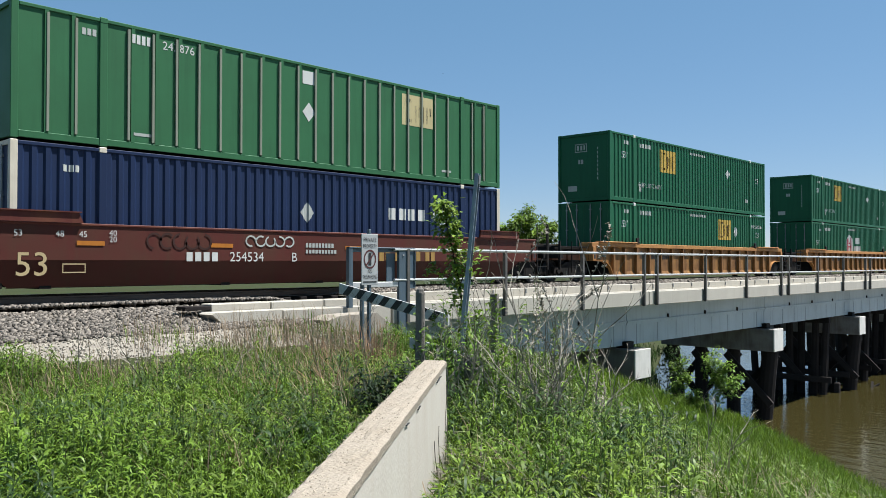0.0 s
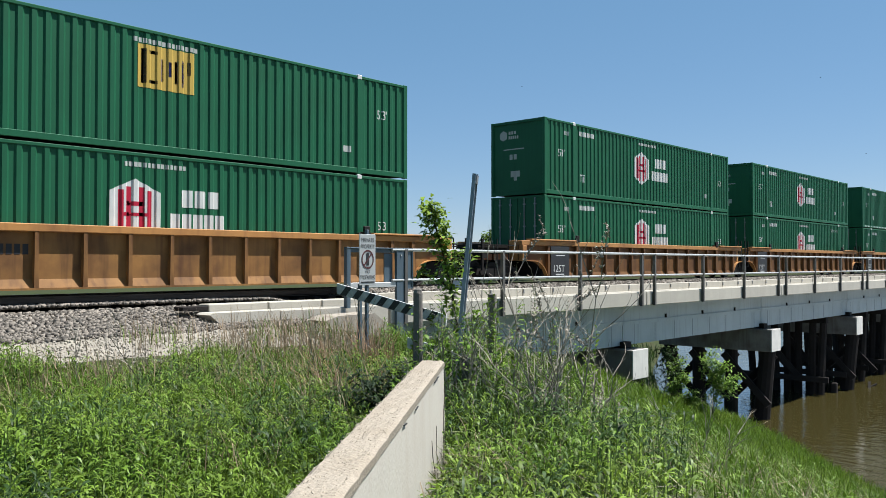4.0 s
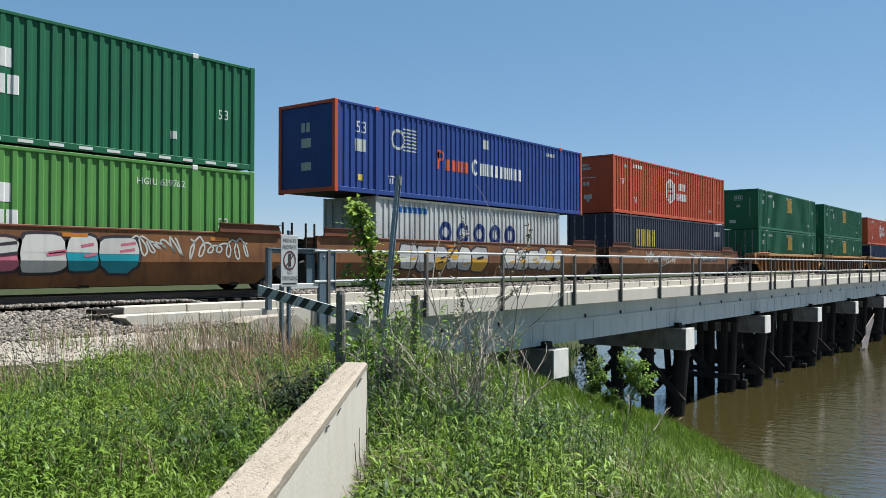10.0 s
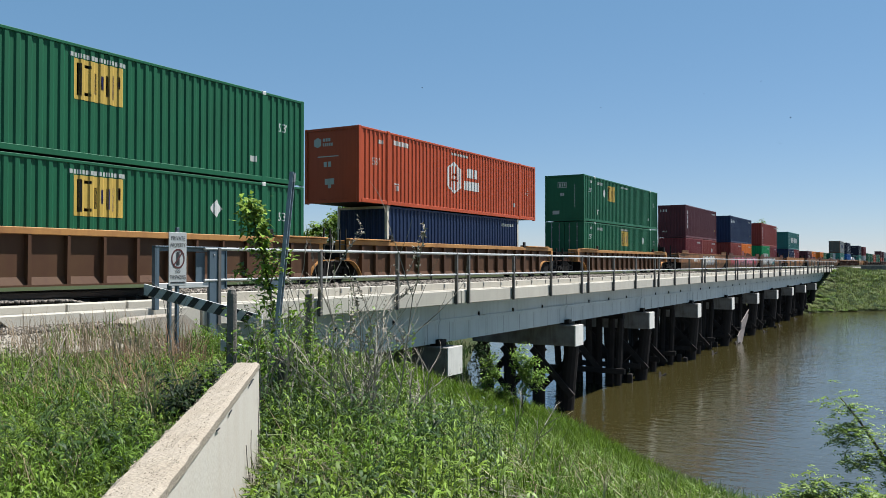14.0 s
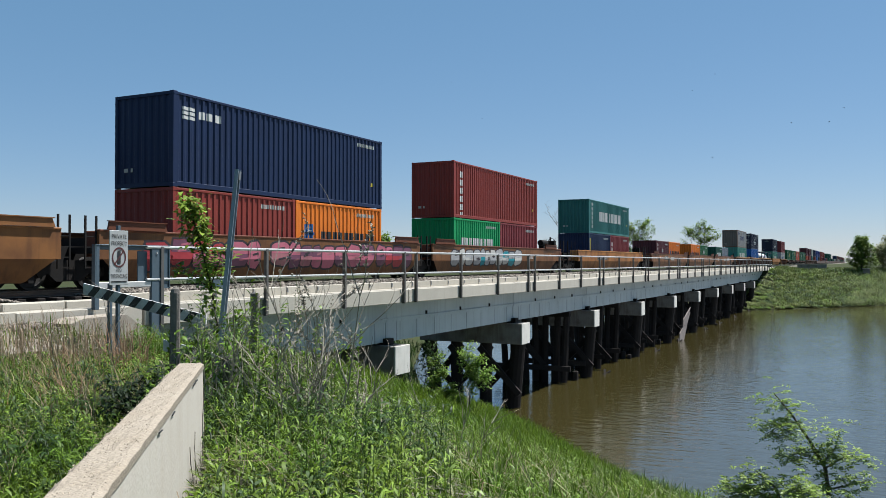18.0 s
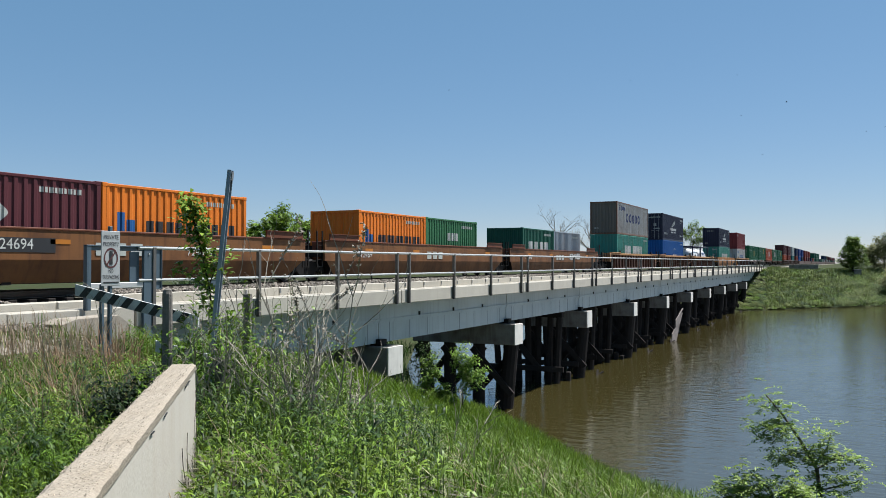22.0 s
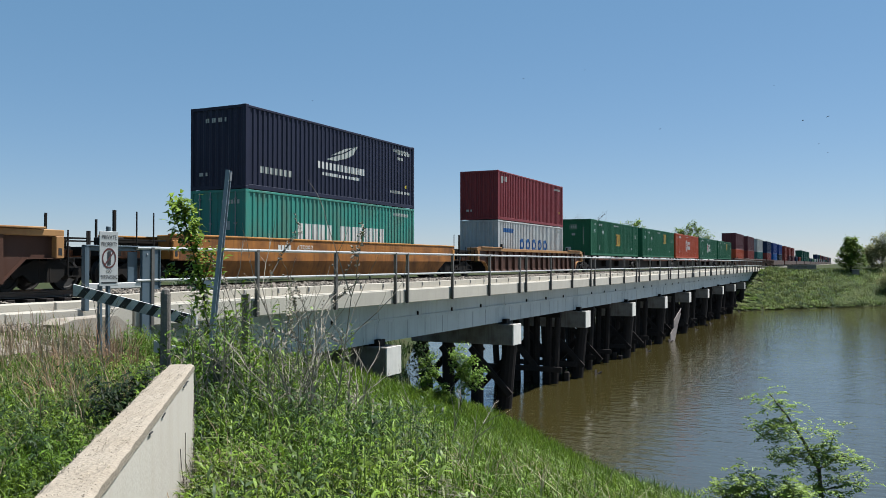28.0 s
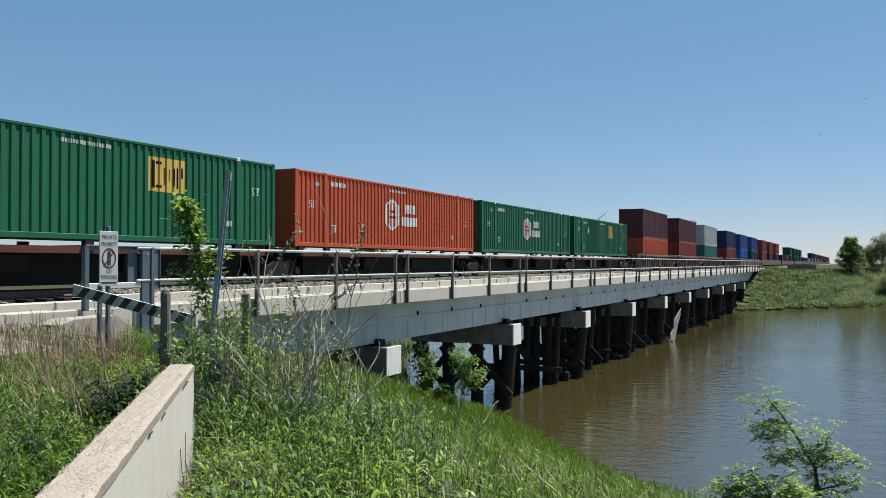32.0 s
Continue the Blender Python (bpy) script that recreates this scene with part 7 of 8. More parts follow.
weeds("weeds", place(700, 6.0, 18.0, 25, 46, patch(fading, 13.0, 0.0), 1.4), 0.68, 0.13, 0.02, 16, LEAF_BRIGHT, "bright green young weeds")
weeds("weeds", place(1100, 5.0, 16.0, 25, 46, patch(fading, 17.0, -0.1), 1.4), 0.68, 0.15, 0.02, 16, LEAF_DARK, "darker narrow-leaved weeds")


weeds("weeds", place(1100, 5.0, 24.0, 3, 30, slope, 1.4), 0.5, 0.14, 0.018, 13, LEAF_BRIGHT, "bright green young weeds in the bank grass")
grass("grass", place(9000, 4.0, 26.0, 2, 36, slope, 1.4), 0.62, 0.010, 0.9, LEAF_BRIGHT, 0.6, "light green fine grass on the river bank")
# round the place where one stands
grass("grass", place(9000, 1.2, 14.0, 76, 352, lambda x, y: abs(wall_side(x, y)) > 0.25 and y < -6.9 and x < lerp_table(y, SHORE)), 0.4, 0.014, 0.6, LEAF_GRASS, label="long green grass in the field")
grass("grass", place(14000, 12.0, 60.0, 76, 330, lambda x, y: y < -7.0 and x < lerp_table(y, SHORE)), 0.5, 0.03, 0.6, LEAF_GRASS, label="long green grass in the field")


def dry_band(x, y):
    return 3 < x < 16 and -9.2 < y < -6.0 and not (x < 8.5 and y > -6.8)


grass("dry_grass", place(1000, 11.5, 18.5, 47, 60, dry_band), 0.62, 0.010, 0.35, DRY, 0.1, "thin dry brown grass stalks beside the track")
grass("dry_grass", place(520, 11.5, 18.5, 60, 76, dry_band), 0.65, 0.009, 0.35, DRY, 0.1, "thin dry brown grass stalks beside the track")
grass("dry_grass", place(330, 10.5, 15.5, 45, 52, lambda x, y: 6.5 < x < 12.5 and y < -5.2 and clear(x, y - 1.5)), 0.68, 0.010, 0.5, RUSSET, 0.1, "reddish brown dry weeds by the barricade")


def gap_bed(x, y):
    return 10.8 < x < 15.6 and -7.3 < y < -3.7


def foot(x, y):
    return clear(x, y) or gap_bed(x, y)


# weeds between the gravel and the abutment, and a tall tangle at the posts
grass("grass", place(700, 9.5, 21.0, 38, 46, gap_bed), 0.5, 0.014, 0.5, LEAF_GRASS, label="grass at the foot of the abutment")
weeds("weeds", place(150, 9.5, 20.0, 38, 47, gap_bed), 0.5, 0.15, 0.026, 12, LEAF_WEED)
grass("dry_grass", place(250, 9.3, 16.0, 46, 57, foot), 0.55, 0.010, 0.5, RUSSET, 0.1, "reddish brown dry weeds by the barricade")
grass("dry_grass", place(220, 9.2, 11.0, 46, 52, foot), 0.7, 0.010, 0.4, DRY, 0.1, "thin dry brown grass stalks by the sign")
weeds("tall_weeds", place(60, 9.0, 11.0, 38.0, 45.0, foot), 1.25, 0.12, 0.034, 30, LEAF_WEED, "tall leafy weeds round the old posts")
weeds("tall_weeds", place(40, 9.0, 11.5, 32.0, 45.0, foot), 1.2, 0.12, 0.030, 30, LEAF_BRIGHT, "tall leafy weeds round the old posts")
weeds("tall_weeds", place(32, 8.5, 11.5, 30.0, 45.0, foot), 1.2, 0.11, 0.018, 34, GREYDRY, "tall withered grey weeds")


weeds("tall_weeds", place(60, 8.3, 9.4, 43.2, 46.2, foot), 0.95, 0.11, 0.026, 26, LEAF_WEED, "leafy weeds in front of the old bollard")
weeds("tall_weeds", place(40, 12.0, 15.0, 45.5, 50.0, foot), 0.7, 0.11, 0.024, 20, LEAF_WEED, "leafy weeds in front of the sign")
grass("dry_grass", place(150, 13.2, 15.9, 46.2, 48.8, clear), 0.95, 0.011, 0.5, RUSSET, 0.1, "reddish brown dry weeds round the sign posts")
grass("dry_grass", place(850, 12.0, 20.0, 46.0, 64.0, lambda x, y: 7.2 < x < 13.6 and -7.0 < y < -4.0 and noise.noise((x * 0.9, y * 0.9, 4.0)) > -0.15), 0.55, 0.008, 0.4, DRY, 0.1, "thin dry brown grass stalks before the wing wall")
grass("grass", place(700, 12.0, 20.0, 46.0, 66.0, lambda x, y: 6.5 < x < 13.6 and -7.2 < y < -4.4 and noise.noise((x * 0.8, y * 0.8, 8.0)) > 0.1), 0.4, 0.012, 0.5, LEAF_GRASS, 0.2, "green grass tufts in the gravel")
weeds("tall_weeds", place(22, 9.5, 11.5, 33, 39.5, foot), 1.5, 0.055, 0.02, 34, GREYDRY, "tall withered grey weeds with dry seed heads")
# the bank on the other side of the bridge, its plants coloured dark for shade
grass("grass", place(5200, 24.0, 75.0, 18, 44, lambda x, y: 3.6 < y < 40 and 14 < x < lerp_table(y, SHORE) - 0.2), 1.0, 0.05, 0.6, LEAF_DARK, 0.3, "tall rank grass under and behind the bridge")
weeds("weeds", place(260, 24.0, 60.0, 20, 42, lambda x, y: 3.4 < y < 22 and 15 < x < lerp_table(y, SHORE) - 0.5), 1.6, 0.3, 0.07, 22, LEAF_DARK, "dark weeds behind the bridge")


def dead_stalks(name, places, h, label, spread=0.55, seed=1):
    """Tall grey dead stems with forked twigs."""
    r = random.Random(seed)
    v, f = [], []

    def stick(a, b, r0, r1):
        d = (b - a).normalized()
        s = d.orthogonal().normalized()
        t = d.cross(s)
        n = len(v)
        for p, rr in ((a, r0), (b, r1)):
            for k in range(3):
                q = 2 * math.pi * k / 3
                v.append(tuple(p + (s * math.cos(q) + t * math.sin(q)) * rr))
        for k in range(3):
            f.append((n + k, n + (k + 1) % 3, n + 3 + (k + 1) % 3, n + 3 + k))

    def grow(a, d, length, rad, level):
        n = 4
        for i in range(n):
            b = a + d * (length / n)
            stick(a, b, rad * (1 - 0.16 * i), rad * (1 - 0.16 * (i + 1)))
            a = b
            d = (d + Vector((r.uniform(-1, 1), r.uniform(-1, 1), r.uniform(-0.5, 0.35))) * 0.22).normalized()
            if level and i > 0:
                for _ in range(2 if level > 1 else 1):
                    e = (d + Vector((r.uniform(-1, 1), r.uniform(-1, 1), r.uniform(-0.1, 0.7))) * 0.9).normalized()
                    grow(a, e, length * r.uniform(0.25, 0.5), rad * 0.5, level - 1)
    for x, y in places:
        z = ground_z(x, y)
        d = Vector((r.uniform(-spread, spread), r.uniform(-spread, spread), 1)).normalized()
        grow(Vector((x, y, z)), d, h * r.uniform(0.6, 1.2), 0.0115 * h ** 0.5, 2)
        if h > 1.5:
            # dry seed heads on the upper twigs
            for c in [Vector(q) for q in v[-90:] if q[2] > z + h * 0.55][::4]:
                for _ in range(3):
                    e = Vector((r.uniform(-1, 1), r.uniform(-1, 1), r.uniform(-0.4, 1))).normalized() * 0.03
                    stick(c + e * 0.3, c + e * 1.3, 0.009, 0.004)
    ob = link_mesh(name, v, f, DEADSTEM)
    return tagged(ob, label, "dead stalks", kind="stuff")


rd = random.Random(4)


def cluster(az0, az1, d0, d1, n):
    out = []
    while len(out) < n:
        p = polar(rd.uniform(az0, az1), rd.uniform(d0, d1))
        if clear(p.x, p.y) and (wall_side(p.x, p.y) < -0.1 or past_tip(p.x, p.y)):
            out.append((p.x, p.y))
    return out


dead_stalks("dead_stalks", cluster(33, 43.5, 8.5, 11.0, 14), 1.35, "tangle of grey dead weed stalks round the posts", 0.7, seed=12)
dead_stalks("dead_stalks", cluster(31, 42, 7.5, 12.0, 14), 1.1, "tangle of tall grey dead weed stalks", seed=2)
dead_stalks("dead_stalks", cluster(25, 36, 8.0, 14.0, 13), 1.0, "tangle of tall grey dead weed stalks", seed=3)
dead_stalks("dead_stalks", cluster(32, 39.5, 9.0, 12.0, 9), 1.75, "tall pale dead stalks with forked heads", 0.3, seed=5)
dead_stalks("dead_stalks", [(p.x, p.y) for p in (polar(a, d) for a, d in ((55, 13), (57, 12.5), (60, 13), (62, 12), (51, 12.5), (48, 11.8), (66, 12.6), (64.5, 13)))], 1.0, "grey dead stalks beside the track", 0.4, seed=6)


# ---- trees ----
def tree(name, at, height, label, mat, crown=0.5, leaves=2500, leaf=0.12, trunk=0.06, lean=(0, 0), seed=1, bare=False, category="tree", start=0.25, spread=0.6, group="", level0=3):
    """A tapered trunk with forking limbs, leaves round the twigs."""
    r = random.Random(seed)
    v, f, tips = [], [], []

    def stick(a, b, r0, r1, n=6):
        d = (b - a).normalized()
        s = d.orthogonal().normalized()
        t = d.cross(s)
        m = len(v)
        for p, rr in ((a, r0), (b, r1)):
            for k in range(n):
                q = 2 * math.pi * k / n
                v.append(tuple(p + (s * math.cos(q) + t * math.sin(q)) * rr))
        for k in range(n):
            f.append((m + k, m + (k + 1) % n, m + n + (k + 1) % n, m + n + k))

    def grow(a, d, length, rad, level):
        n = 5 if level == level0 else 3
        for i in range(n):
            b = a + d * (length / n)
            stick(a, b, rad * (1 - 0.75 * i / n), rad * (1 - 0.75 * (i + 1) / n), 7 if level == level0 else 4)
            a = b
            d = (d + Vector((r.uniform(-1, 1), r.uniform(-1, 1), r.uniform(-0.3, 0.4))) * 0.16).normalized()
            if level < level0 or i / n >= start - 0.2:
                if level > 0:
                    for _ in range(2):
                        e = (d * 0.6 + Vector((r.uniform(-1, 1), r.uniform(-1, 1), r.uniform(-0.2, 0.6))) * spread * 1.3).normalized()
                        grow(a, e, length * r.uniform(0.35, 0.6) * (1.1 - 0.4 * i / n), rad * 0.5 * (1 - 0.6 * i / n), level - 1)
            if level <= 1:
                tips.append(a.copy())
    top = Vector((lean[0], lean[1], 1)).normalized()
    grow(Vector((0, 0, -0.2)), top, height * 0.8, trunk, level0)
    t = empty(name, label, category, group, at)
    link_mesh("trunk", v, f, BARK if not bare else DEADSTEM, t)
    if not bare:
        tp = np.array([tuple(p) for p in tips])
        rg = np.random.default_rng(seed)
        c = tp[rg.integers(0, len(tp), leaves)] + rg.normal(0, crown * 0.16, (leaves, 3))
        a = rg.uniform(0, 6.283, leaves)
        L = (leaf * rg.uniform(0.6, 1.3, leaves))[:, None]
        d = turn_xy(a)
        p1 = c + d * L * 0.5 + UP * L * rg.uniform(-0.3, 0.4, leaves)[:, None]
        p2 = c + d * L + UP * L * rg.uniform(-0.7, 0.3, leaves)[:, None]
        wv = (turn_xy(a + 1.57) + UP * rg.uniform(-0.6, 0.6, leaves)[:, None]) * L * 0.45
        ribbons("crown", c, p1, p2, wv, mat, (0.3, 1.0, 0.1), t)
    return t


def on_ground(p, dz=0.0):
    return (p.x, p.y, ground_z(p.x, p.y) + dz)


def slim_sapling(name, label, base, stems, leaf, mat, seed, rachis=0.0):
    """Stems through given places, leaves close round them. stems: (points, radius, leaves, spread at foot and tip)."""
    t = empty(name, label, "sapling", at=base)
    rg = np.random.default_rng(seed)
    o = Vector(base)
    C = []
    for pts, rad, n, s0, s1 in stems:
        pts = [Vector(p) - o for p in pts]
        bm = bmesh.new()
        k = len(pts) - 1
        for i, (a, b) in enumerate(zip(pts, pts[1:])):
            rod(bm, a, b, rad * (1 - 0.75 * i / k), rad * (1 - 0.75 * (i + 1) / k), 6)
        part("stem", bm, BARK, t)
        u = rg.random(n) ** 0.75 * k
        i = np.minimum(u.astype(int), k - 1)
        P = np.array([tuple(p) for p in pts])
        c = P[i] + (P[i + 1] - P[i]) * (u - i)[:, None]
        C.append(c + rg.normal(0, 1, (n, 3)) * (s0 + (s1 - s0) * u / k)[:, None] * np.array((1, 1, 0.8)))
    c = np.concatenate(C)
    if rachis:
        # compound leaves: pairs of leaflets along a drooping stalk
        c = c[rg.permutation(len(c))[:len(c) // 12]]
        k, m = 9, len(c)
        ang = rg.normal(2.6, 1.1, m)
        out, R = turn_xy(ang), rachis * rg.uniform(0.6, 1.25, m)
        u = np.linspace(0.12, 1.0, k)
        P = c[:, None] + out[:, None] * (R[:, None] * u)[:, :, None] + UP * (R[:, None] * (0.25 * u - 0.55 * u * u * rg.uniform(0.3, 1.2, (m, 1))))[:, :, None]
        P, ang = np.repeat(P.reshape(-1, 3), 2, 0), np.repeat(ang, 2 * k)
        n = len(P)
        a = ang + np.tile((1.2, -1.2), n // 2) + rg.normal(0, 0.25, n)
        L = (leaf * rg.uniform(0.7, 1.2, n))[:, None]
        d = turn_xy(a)
        tilt = UP * rg.uniform(-0.5, 0.3, n)[:, None]
        ribbons("leaves", P, P + (d + tilt) * L * 0.5, P + (d + tilt) * L, (turn_xy(a + 1.57) + UP * rg.uniform(-0.6, 0.6, n)[:, None]) * L * 0.4, mat, (0.4, 1.0, 0.3), t)
        return t
    n = len(c)
    a = rg.uniform(0, 6.283, n)
    L = (leaf * rg.uniform(0.6, 1.3, n))[:, None]
    d = turn_xy(a)
    p1 = c + d * L * 0.5 + UP * L * rg.uniform(-0.2, 0.4, n)[:, None]
    p2 = c + d * L + UP * L * rg.uniform(-0.6, 0.25, n)[:, None]
    wv = (turn_xy(a + 1.57) + UP * rg.uniform(-0.5, 0.5, n)[:, None]) * L * 0.55
    ribbons("leaves", c, p1, p2, wv, mat, (0.35, 1.0, 0.1), t)
    return t


def at_view(az, d, z):
    return tuple(polar(az, d, z))


g0 = polar(41.2, 10.2)
SWAY = [slim_sapling("sapling", "slim leafy sapling growing among dead weeds", on_ground(g0), [
    ([on_ground(g0), at_view(41.3, 10.2, -0.3), at_view(41.9, 10.2, 0.45), at_view(42.6, 10.1, 1.0), at_view(43.2, 10.0, 1.42)], 0.018, 560, 0.05, 0.08),
    ([at_view(42.4, 10.1, 0.85), at_view(42.9, 10.05, 1.2), at_view(43.0, 10.0, 1.45)], 0.010, 170, 0.06, 0.08),
    ([at_view(41.9, 10.2, 0.45), at_view(41.3, 10.1, 0.75), at_view(41.2, 10.1, 0.85)], 0.008, 90, 0.08, 0.08),
    ([at_view(41.9, 10.2, 0.4), at_view(43.3, 10.1, 0.62), at_view(44.0, 10.1, 0.66)], 0.006, 45, 0.06, 0.06)], 0.088, LEAF_SAP, 3)]
b1 = polar(1.7, 8.6)
SWAY.append(slim_sapling("sapling", "small green locust sapling on the river bank", on_ground(b1), [
    ([on_ground(b1), at_view(1.8, 8.6, -1.5), at_view(2.0, 8.6, -1.2), at_view(2.9, 8.6, -0.95), at_view(3.8, 8.6, -0.74), at_view(4.9, 8.6, -0.53)], 0.024, 1140, 0.017, 0.088),
    ([at_view(3.6, 8.6, -0.78), at_view(4.4, 8.5, -0.82), at_view(5.2, 8.5, -0.9)], 0.008, 805, 0.058, 0.057),
    ([at_view(2.1, 8.6, -1.15), at_view(1.4, 8.6, -1.0), at_view(1.1, 8.6, -0.82)], 0.010, 504, 0.050, 0.057),
    ([at_view(2.0, 8.6, -1.2), at_view(0.7, 8.7, -1.08), at_view(-0.3, 8.7, -1.1)], 0.010, 637, 0.058, 0.057),
    ([at_view(1.9, 8.6, -1.4), at_view(0.6, 8.7, -1.36), at_view(-0.5, 8.7, -1.3)], 0.010, 603, 0.058, 0.057),
    ([at_view(2.4, 8.6, -1.05), at_view(3.4, 8.6, -1.08), at_view(4.2, 8.6, -1.12)], 0.009, 570, 0.050, 0.048)], 0.034, LEAF_OLIVE, 12, 0.17))
b2 = polar(4.4, 8.2)
SWAY.append(slim_sapling("sapling", "low bushy locust sapling on the river bank", on_ground(b2), [
    ([on_ground(b2), at_view(4.4, 8.2, -1.7), at_view(4.8, 8.2, -1.35), at_view(6.0, 8.2, -1.2)], 0.02, 1746, 0.083, 0.096),
    ([at_view(4.5, 8.2, -1.6), at_view(3.4, 8.2, -1.36), at_view(2.6, 8.2, -1.32)], 0.012, 1746, 0.099, 0.096),
    ([at_view(4.6, 8.2, -1.5), at_view(6.2, 8.2, -1.36), at_view(8.0, 8.2, -1.38)], 0.012, 1410, 0.075, 0.064)], 0.034, LEAF_OLIVE, 14, 0.17))
tree("shrub", on_ground(polar(24.8, 30.5)), 2.5, "green shrub beside the first bridge pier", LEAF_BRIGHT, 0.5, 1500, 0.13, 0.03, (0.12, 0), 21, category="shrub", spread=0.35)
tree("shrub", on_ground(polar(27.7, 29.0)), 1.7, "thin green shrub beside the first bridge pier", LEAF_WEED, 0.4, 700, 0.12, 0.02, (0, 0), 22, category="shrub", spread=0.4)
tree("shrub", on_ground(polar(26.0, 30.5)), 1.1, "low green shrub under the bridge", LEAF_WEED, 0.5, 700, 0.12, 0.02, (0, 0), 23, category="shrub", spread=0.6)
# added shrub that darkens the bright gap beneath the deck
tree("shrub", on_ground(polar(27.9, 37.0)), 2.2, "added shrub, coloured dark for shade, under the bridge", LEAF_DARK, 0.5, 900, 0.13, 0.03, (0, 0), 26, category="shrub", spread=0.5, start=0.1)
# near-black leaves hold the shadow of a dark hollow in their colour
tree("shrub", on_ground(polar(46.0, 9.0)), 0.95, "bushy shrub coloured as a shaded hollow behind the parapet", LEAF_HOLLOW, 0.4, 1500, 0.07, 0.02, (0, 0), 24, category="shrub", spread=0.6, start=0.1)
def far_tree():
    """A dense upright tree, wide below and pointed above, with an uneven outline."""
    t = empty("tree", "dense green pointed tree on the far bank", "tree", at=on_ground(polar(-0.05, 198)))
    bm = bmesh.new()
    rod(bm, (0, 0, -0.3), (0.1, 0.1, 5.2), 0.22, 0.06, 8)
    rg = np.random.default_rng(9)
    tips = []
    for k in range(46):
        z = 0.5 + 6.8 * (k / 46)
        a = k * 2.4
        L = 3.0 * (1 - (z - 0.5) / 8.0) ** 0.75 * rg.uniform(0.6, 1.15)
        tip = (L * math.cos(a), L * math.sin(a), z + 0.45 * L)
        beam(bm, (0, 0, min(z, 5.1)), tip, 0.05, 0.05)
        tips += [(tip[0] * u, tip[1] * u, z + (tip[2] - z) * u) for u in (0.4, 0.7, 0.9, 1.0)]
    part("trunk", bm, BARK, t)
    n = 9000
    tp = np.array(tips)
    c = tp[rg.integers(0, len(tp), n)] + rg.normal(0, 0.26, (n, 3))
    a = rg.uniform(0, 6.283, n)
    L = rg.uniform(0.22, 0.42, n)[:, None]
    d = turn_xy(a)
    ribbons("crown", c, c + d * L * 0.5 + UP * L * 0.2, c + d * L - UP * L * 0.1, (turn_xy(a + 1.57) + UP * rg.uniform(-0.8, 0.8, n)[:, None]) * L * 0.6, LEAF_WEED, (0.4, 1, 0.1), t)


# beyond the track and across the river
for az, d, h, s in ((37.6, 112, 8.6, 31), (36.2, 118, 7.6, 32), (39.2, 120, 6.8, 39), (31.0, 120, 8.2, 33), (13.2, 235, 13.0, 34), (9.6, 262, 13.5, 35), (14.4, 240, 9.0, 38)):
    tree("tree", on_ground(polar(az, d)), h, "distant leafy green tree beyond the track", LEAF_WEED, 2.2, 2600, 0.55, 0.18, seed=s, group="distant trees", spread=0.8)
for az, d, h, s in ((17.9, 176, 14.5, 36), (16.2, 178, 11.5, 37)):
    tree("tree", on_ground(polar(az, d)), h, "distant bare tree without leaves", LEAF_WEED, 2, 0, 0.4, 0.34, seed=s, bare=True, group="distant trees", spread=0.7)
far_tree()
for az, d, h, s in ((-2.3, 185, 7.0, 42), (-3.9, 190, 8.0, 43), (-1.2, 212, 5.6, 44), (-1.75, 208, 7.0, 45), (-2.6, 214, 8.0, 46)):
    tree("tree", on_ground(polar(az, d)), h, "pale budding shrub tree on the far bank", leaf_material("pale_bud", (0.20, 0.22, 0.075), (0.27, 0.26, 0.10)) if s == 42 else bpy.data.materials["pale_bud"], 2.6, 3600, 0.42, 0.14, seed=s, group="far bank trees", spread=0.9, start=0.05)


LEAF_BANK = leaf_material("bank_brush_leaf", (0.12, 0.175, 0.045), (0.20, 0.235, 0.07), 0.6, 0.5)


def far_bank():
    """Brush on the far bank: clumps of leaves of uneven height."""
    rg = np.random.default_rng(17)
    pts = []
    for mat, n, size, label in ((LEAF_BANK, 1500, 1.0, "green brush on the far river bank"), (LEAF_DARK, 420, 1.15, "dark green brush on the far river bank"), (LEAF_BRIGHT, 420, 0.8, "bright grass and brush on the far river bank")):
        cs, rs = [], []
        while len(cs) < n:
            y = 3.5 - 94 * rg.random() ** 1.7
            c = lerp_table(y, FAR_SHORE)
            x = c + 0.3 + abs(rg.normal(0, 17))
            if -5 < y and (x < 148 or x > 181 or y > -3.6 and x > 170):
                continue
            cs.append((x, y, ground_z(x, y)))
            rs.append(size * rg.uniform(0.4, 1.3) * lerp_table(-y, ((4, 0.45), (13, 0.6), (20, 1.1), (30, 1.6))))
        cs, rs = np.array(cs), np.array(rs)
        k = 100
        d = rg.normal(0, 1, (n, k, 3))
        d /= np.linalg.norm(d, axis=2)[:, :, None]
        d[:, :, 2] = np.abs(d[:, :, 2])
        P = (cs[:, None] + d * rs[:, None, None] * rg.uniform(0.5, 1.05, (n, k, 1)) * np.array((1.3, 1.3, 1.0))).reshape(-1, 3)
        a = rg.uniform(0, 6.283, n * k)
        L = rg.uniform(0.15, 0.34, n * k)[:, None]
        dd = turn_xy(a)
        ob = ribbons("brush", P, P + dd * L * 0.5 + UP * L * 0.35, P + dd * L + UP * L * 0.1, turn_xy(a + 1.57) * L * 0.6, mat, (0.4, 1, 0.2))
        tagged(ob, label, "brush", kind="stuff")


far_bank()
grass("grass", place(26000, 140.0, 260.0, -9, 5, lambda x, y: y < -4.0 and 0.3 < x - lerp_table(y, FAR_SHORE) < 60, 1.0), 0.8, 0.10, 0.5, LEAF_BANK, 0.2, "tall green grass on the far river bank")


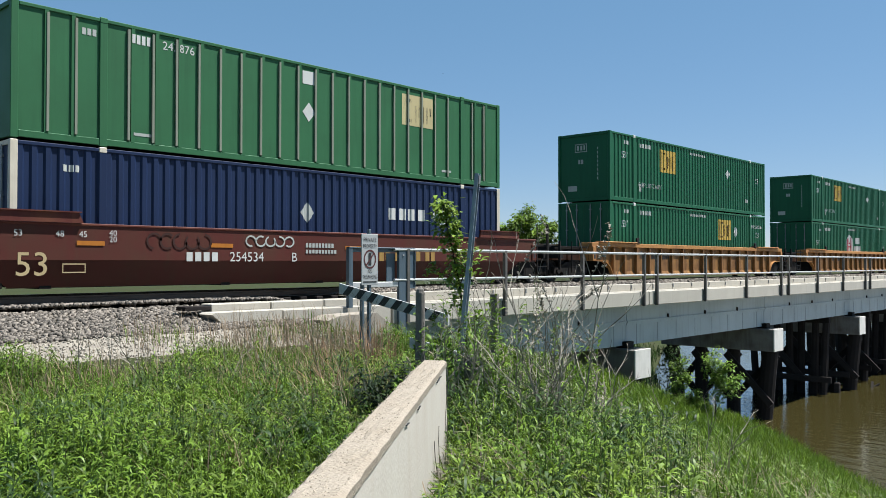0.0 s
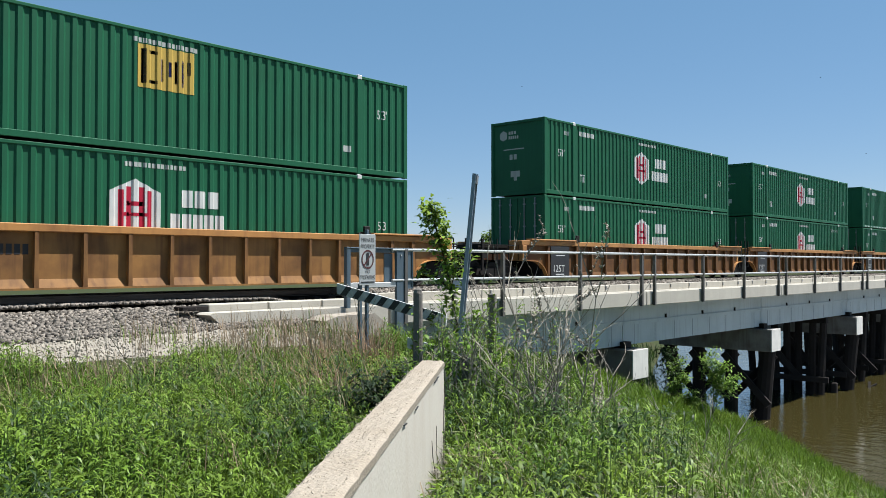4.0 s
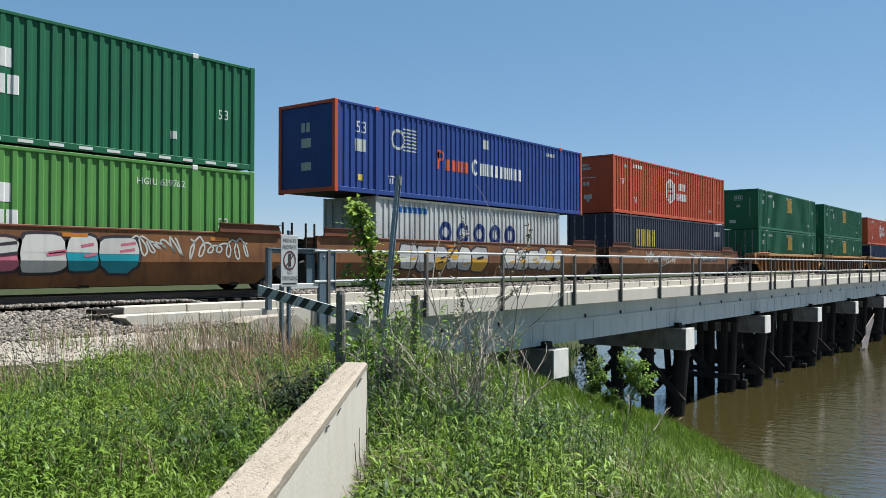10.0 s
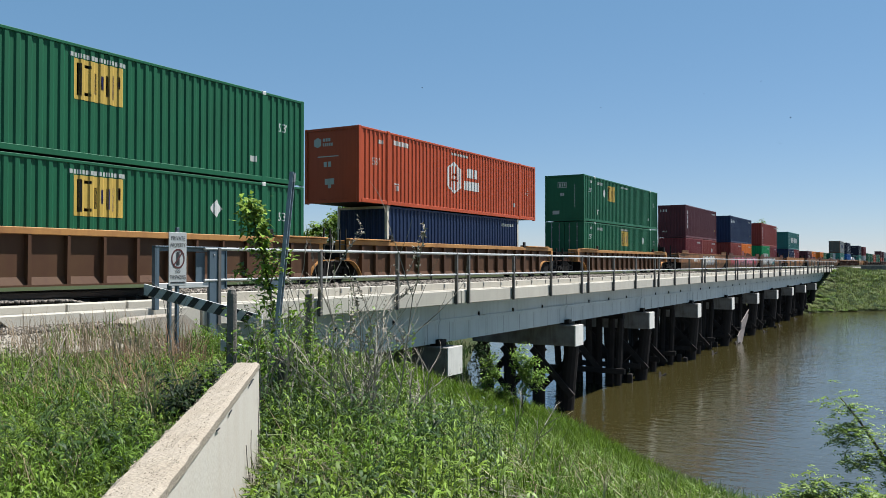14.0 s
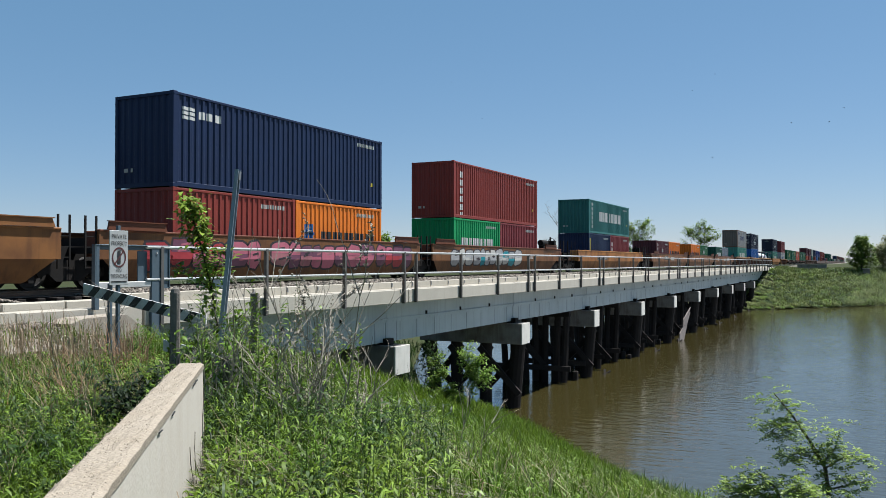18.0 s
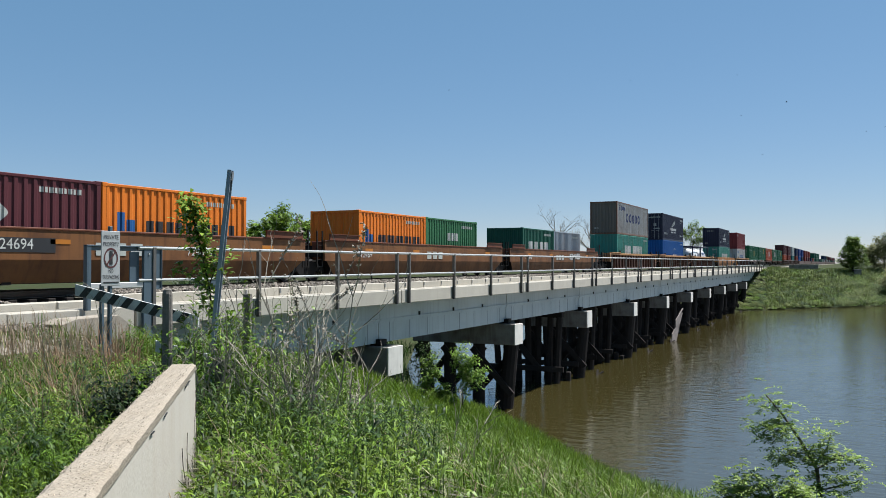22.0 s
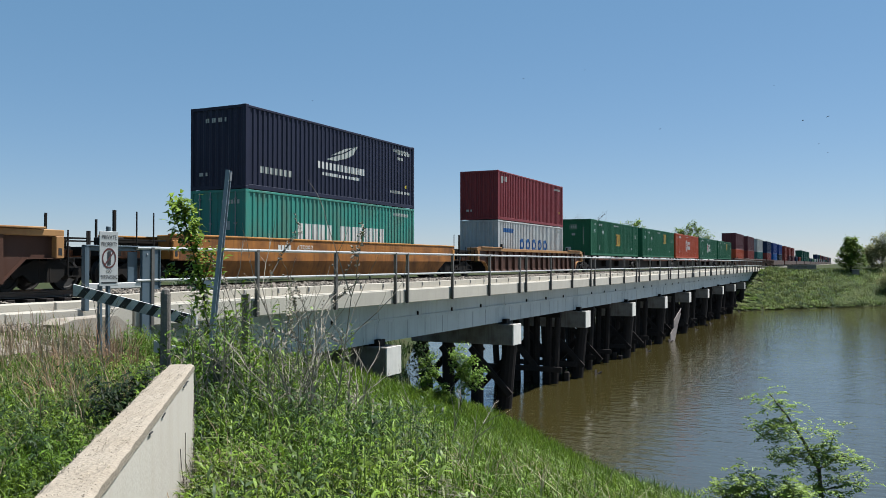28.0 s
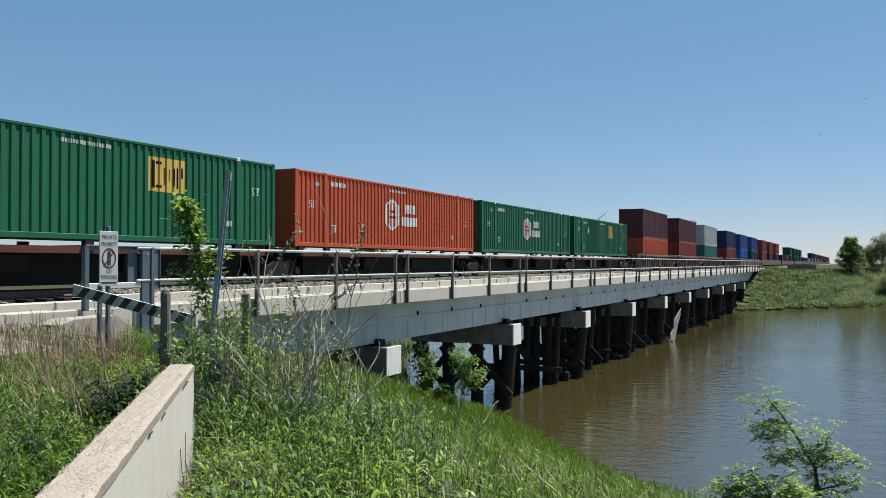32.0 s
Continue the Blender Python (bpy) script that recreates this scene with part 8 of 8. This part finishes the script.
def far_works():
    """Low concrete wall and a small cabinet beside the track on the far bank."""
    for az, w, h, cat, lab in ((2.75, 2.9, 1.7, "low_wall", "low grey concrete wall beside the far track"), (-0.3, 0.7, 1.5, "trackside_cabinet", "small grey trackside cabinet on the far bank")):
        p = polar(az, 196)
        o = empty(cat, lab, cat.replace("_", " "), at=on_ground(p, -0.1))
        part("body", boxes((-0.3, 0.3, -w, w, 0, h), bevel=0.04), STAINED_SHADED, o)
        part("top", boxes((-0.36, 0.36, -w - 0.06, w + 0.06, h, h + 0.1), bevel=0.02), CONCRETE, o)


far_works()


# ---- birds ----
BIRDS = []


def bird(seed, az, d, z, va, vz):
    """A swallow far off: a dark body with two bent wings, circling slowly over the water."""
    d, z = d * 2.4, 0.7 + (z - 0.7) * 2.4
    r = random.Random(seed)
    b = empty("bird", "small dark swallow flying over the river", "bird", "birds over the river", tuple(polar(az, d, z)))
    dark = PAINT.get("bird") or paint("bird", (0.02, 0.02, 0.025), 0.8)
    bm = bmesh.new()
    rod(bm, (-0.11, 0, 0), (0.03, 0, 0), 0.015, 0.035, 7)
    rod(bm, (0.03, 0, 0), (0.11, 0, 0.005), 0.035, 0.008, 7)
    part("body", bm, dark, b)
    bm = bmesh.new()
    prism(bm, [(-0.10, -0.006), (-0.2, -0.004), (-0.2, 0.004), (-0.10, 0.006)], -0.03, 0.03)
    part("tail", bm, dark, b)
    up = r.uniform(-0.05, 0.12)
    for s in (-1, 1):
        bm = bmesh.new()
        lo = [bm.verts.new(p) for p in ((0.05, s * 0.02, 0.0), (-0.05, s * 0.02, 0.0), (-0.04, s * 0.14, up * 0.7), (0.06, s * 0.13, up * 0.7), (-0.10, s * 0.30, up))]
        bm.faces.new((lo[0], lo[1], lo[2], lo[3]))
        bm.faces.new((lo[3], lo[2], lo[4]))
        bmesh.ops.solidify(bm, geom=bm.faces[:], thickness=0.008)
        part("wing", bm, dark, b)
    rows = []
    for k in range(33):
        t = float(k)
        p = polar(az + va * (t - 26) + 1.5 * math.sin(t * 0.9 + seed), d + 6 * math.sin(t * 0.4 + seed), z + vz * (t - 26) + 1.2 * math.sin(t * 0.7 + 2 * seed))
        rows.append((t, pose(p.x, p.y, p.z, 18 * math.sin(t * 0.8 + seed), 0, 40 * seed + 30 * math.sin(t * 0.5 + seed))))
    BIRDS.append((b, rows))


for row in ((1, 14.0, 60, 14.0, 0.5, 0.1), (2, 2.0, 55, 10.0, -0.35, 0.1), (3, 0.8, 62, 9.0, 0.4, -0.1), (4, 1.8, 50, 8.5, 0.3, 0.1), (5, 3.6, 58, 8.0, -0.5, 0.05), (6, 33.0, 75, 14.5, 1.1, 0.1), (7, 21.0, 70, 15.5, -0.8, -0.1), (8, 8.5, 66, 11.5, 0.7, 0.1), (9, 5.0, 80, 17.0, -0.6, 0.1)):
    bird(*row)


# ---- what moves ----
def motions():
    for ob, q, z in MOVERS:
        walk(ob, [(0.0, pose(q, 0, z)), (32.0, pose(q - SPEED * 32.0, 0, z))])
    # wheels roll: one turn for all leading axles, one for all trailing ones
    for trailing, obs in WHEELS.items():
        x = 0.89 if trailing else -0.89
        walk(obs[0], [(k / FPS, Matrix.Translation((x, 0, 0.42)) @ Matrix.Rotation(-SPEED * k / FPS / 0.42, 4, "Y")) for k in range(32 * FPS + 1)])
        act, slot = obs[0].animation_data.action, obs[0].animation_data.action_slot
        for o in obs[1:]:
            o.rotation_mode = "QUATERNION"
            keys = o.animation_data_create()
            keys.action, keys.action_slot = act, slot
    # ripples drift, saplings sway
    walk(WATER, [(0.0, pose(0, 0, WATER_Z)), (32.0, pose(9.0, -5.0, WATER_Z))])
    r = random.Random(2)
    for ob in SWAY:
        x, y, z = ob.location
        walk(ob, [(0.4 * k, pose(x, y, z, r.uniform(-1.2, 1.2), r.uniform(-1.6, 1.0), r.uniform(-2, 2))) for k in range(81)])
    for ob, rows in BIRDS:
        walk(ob, rows)


motions()
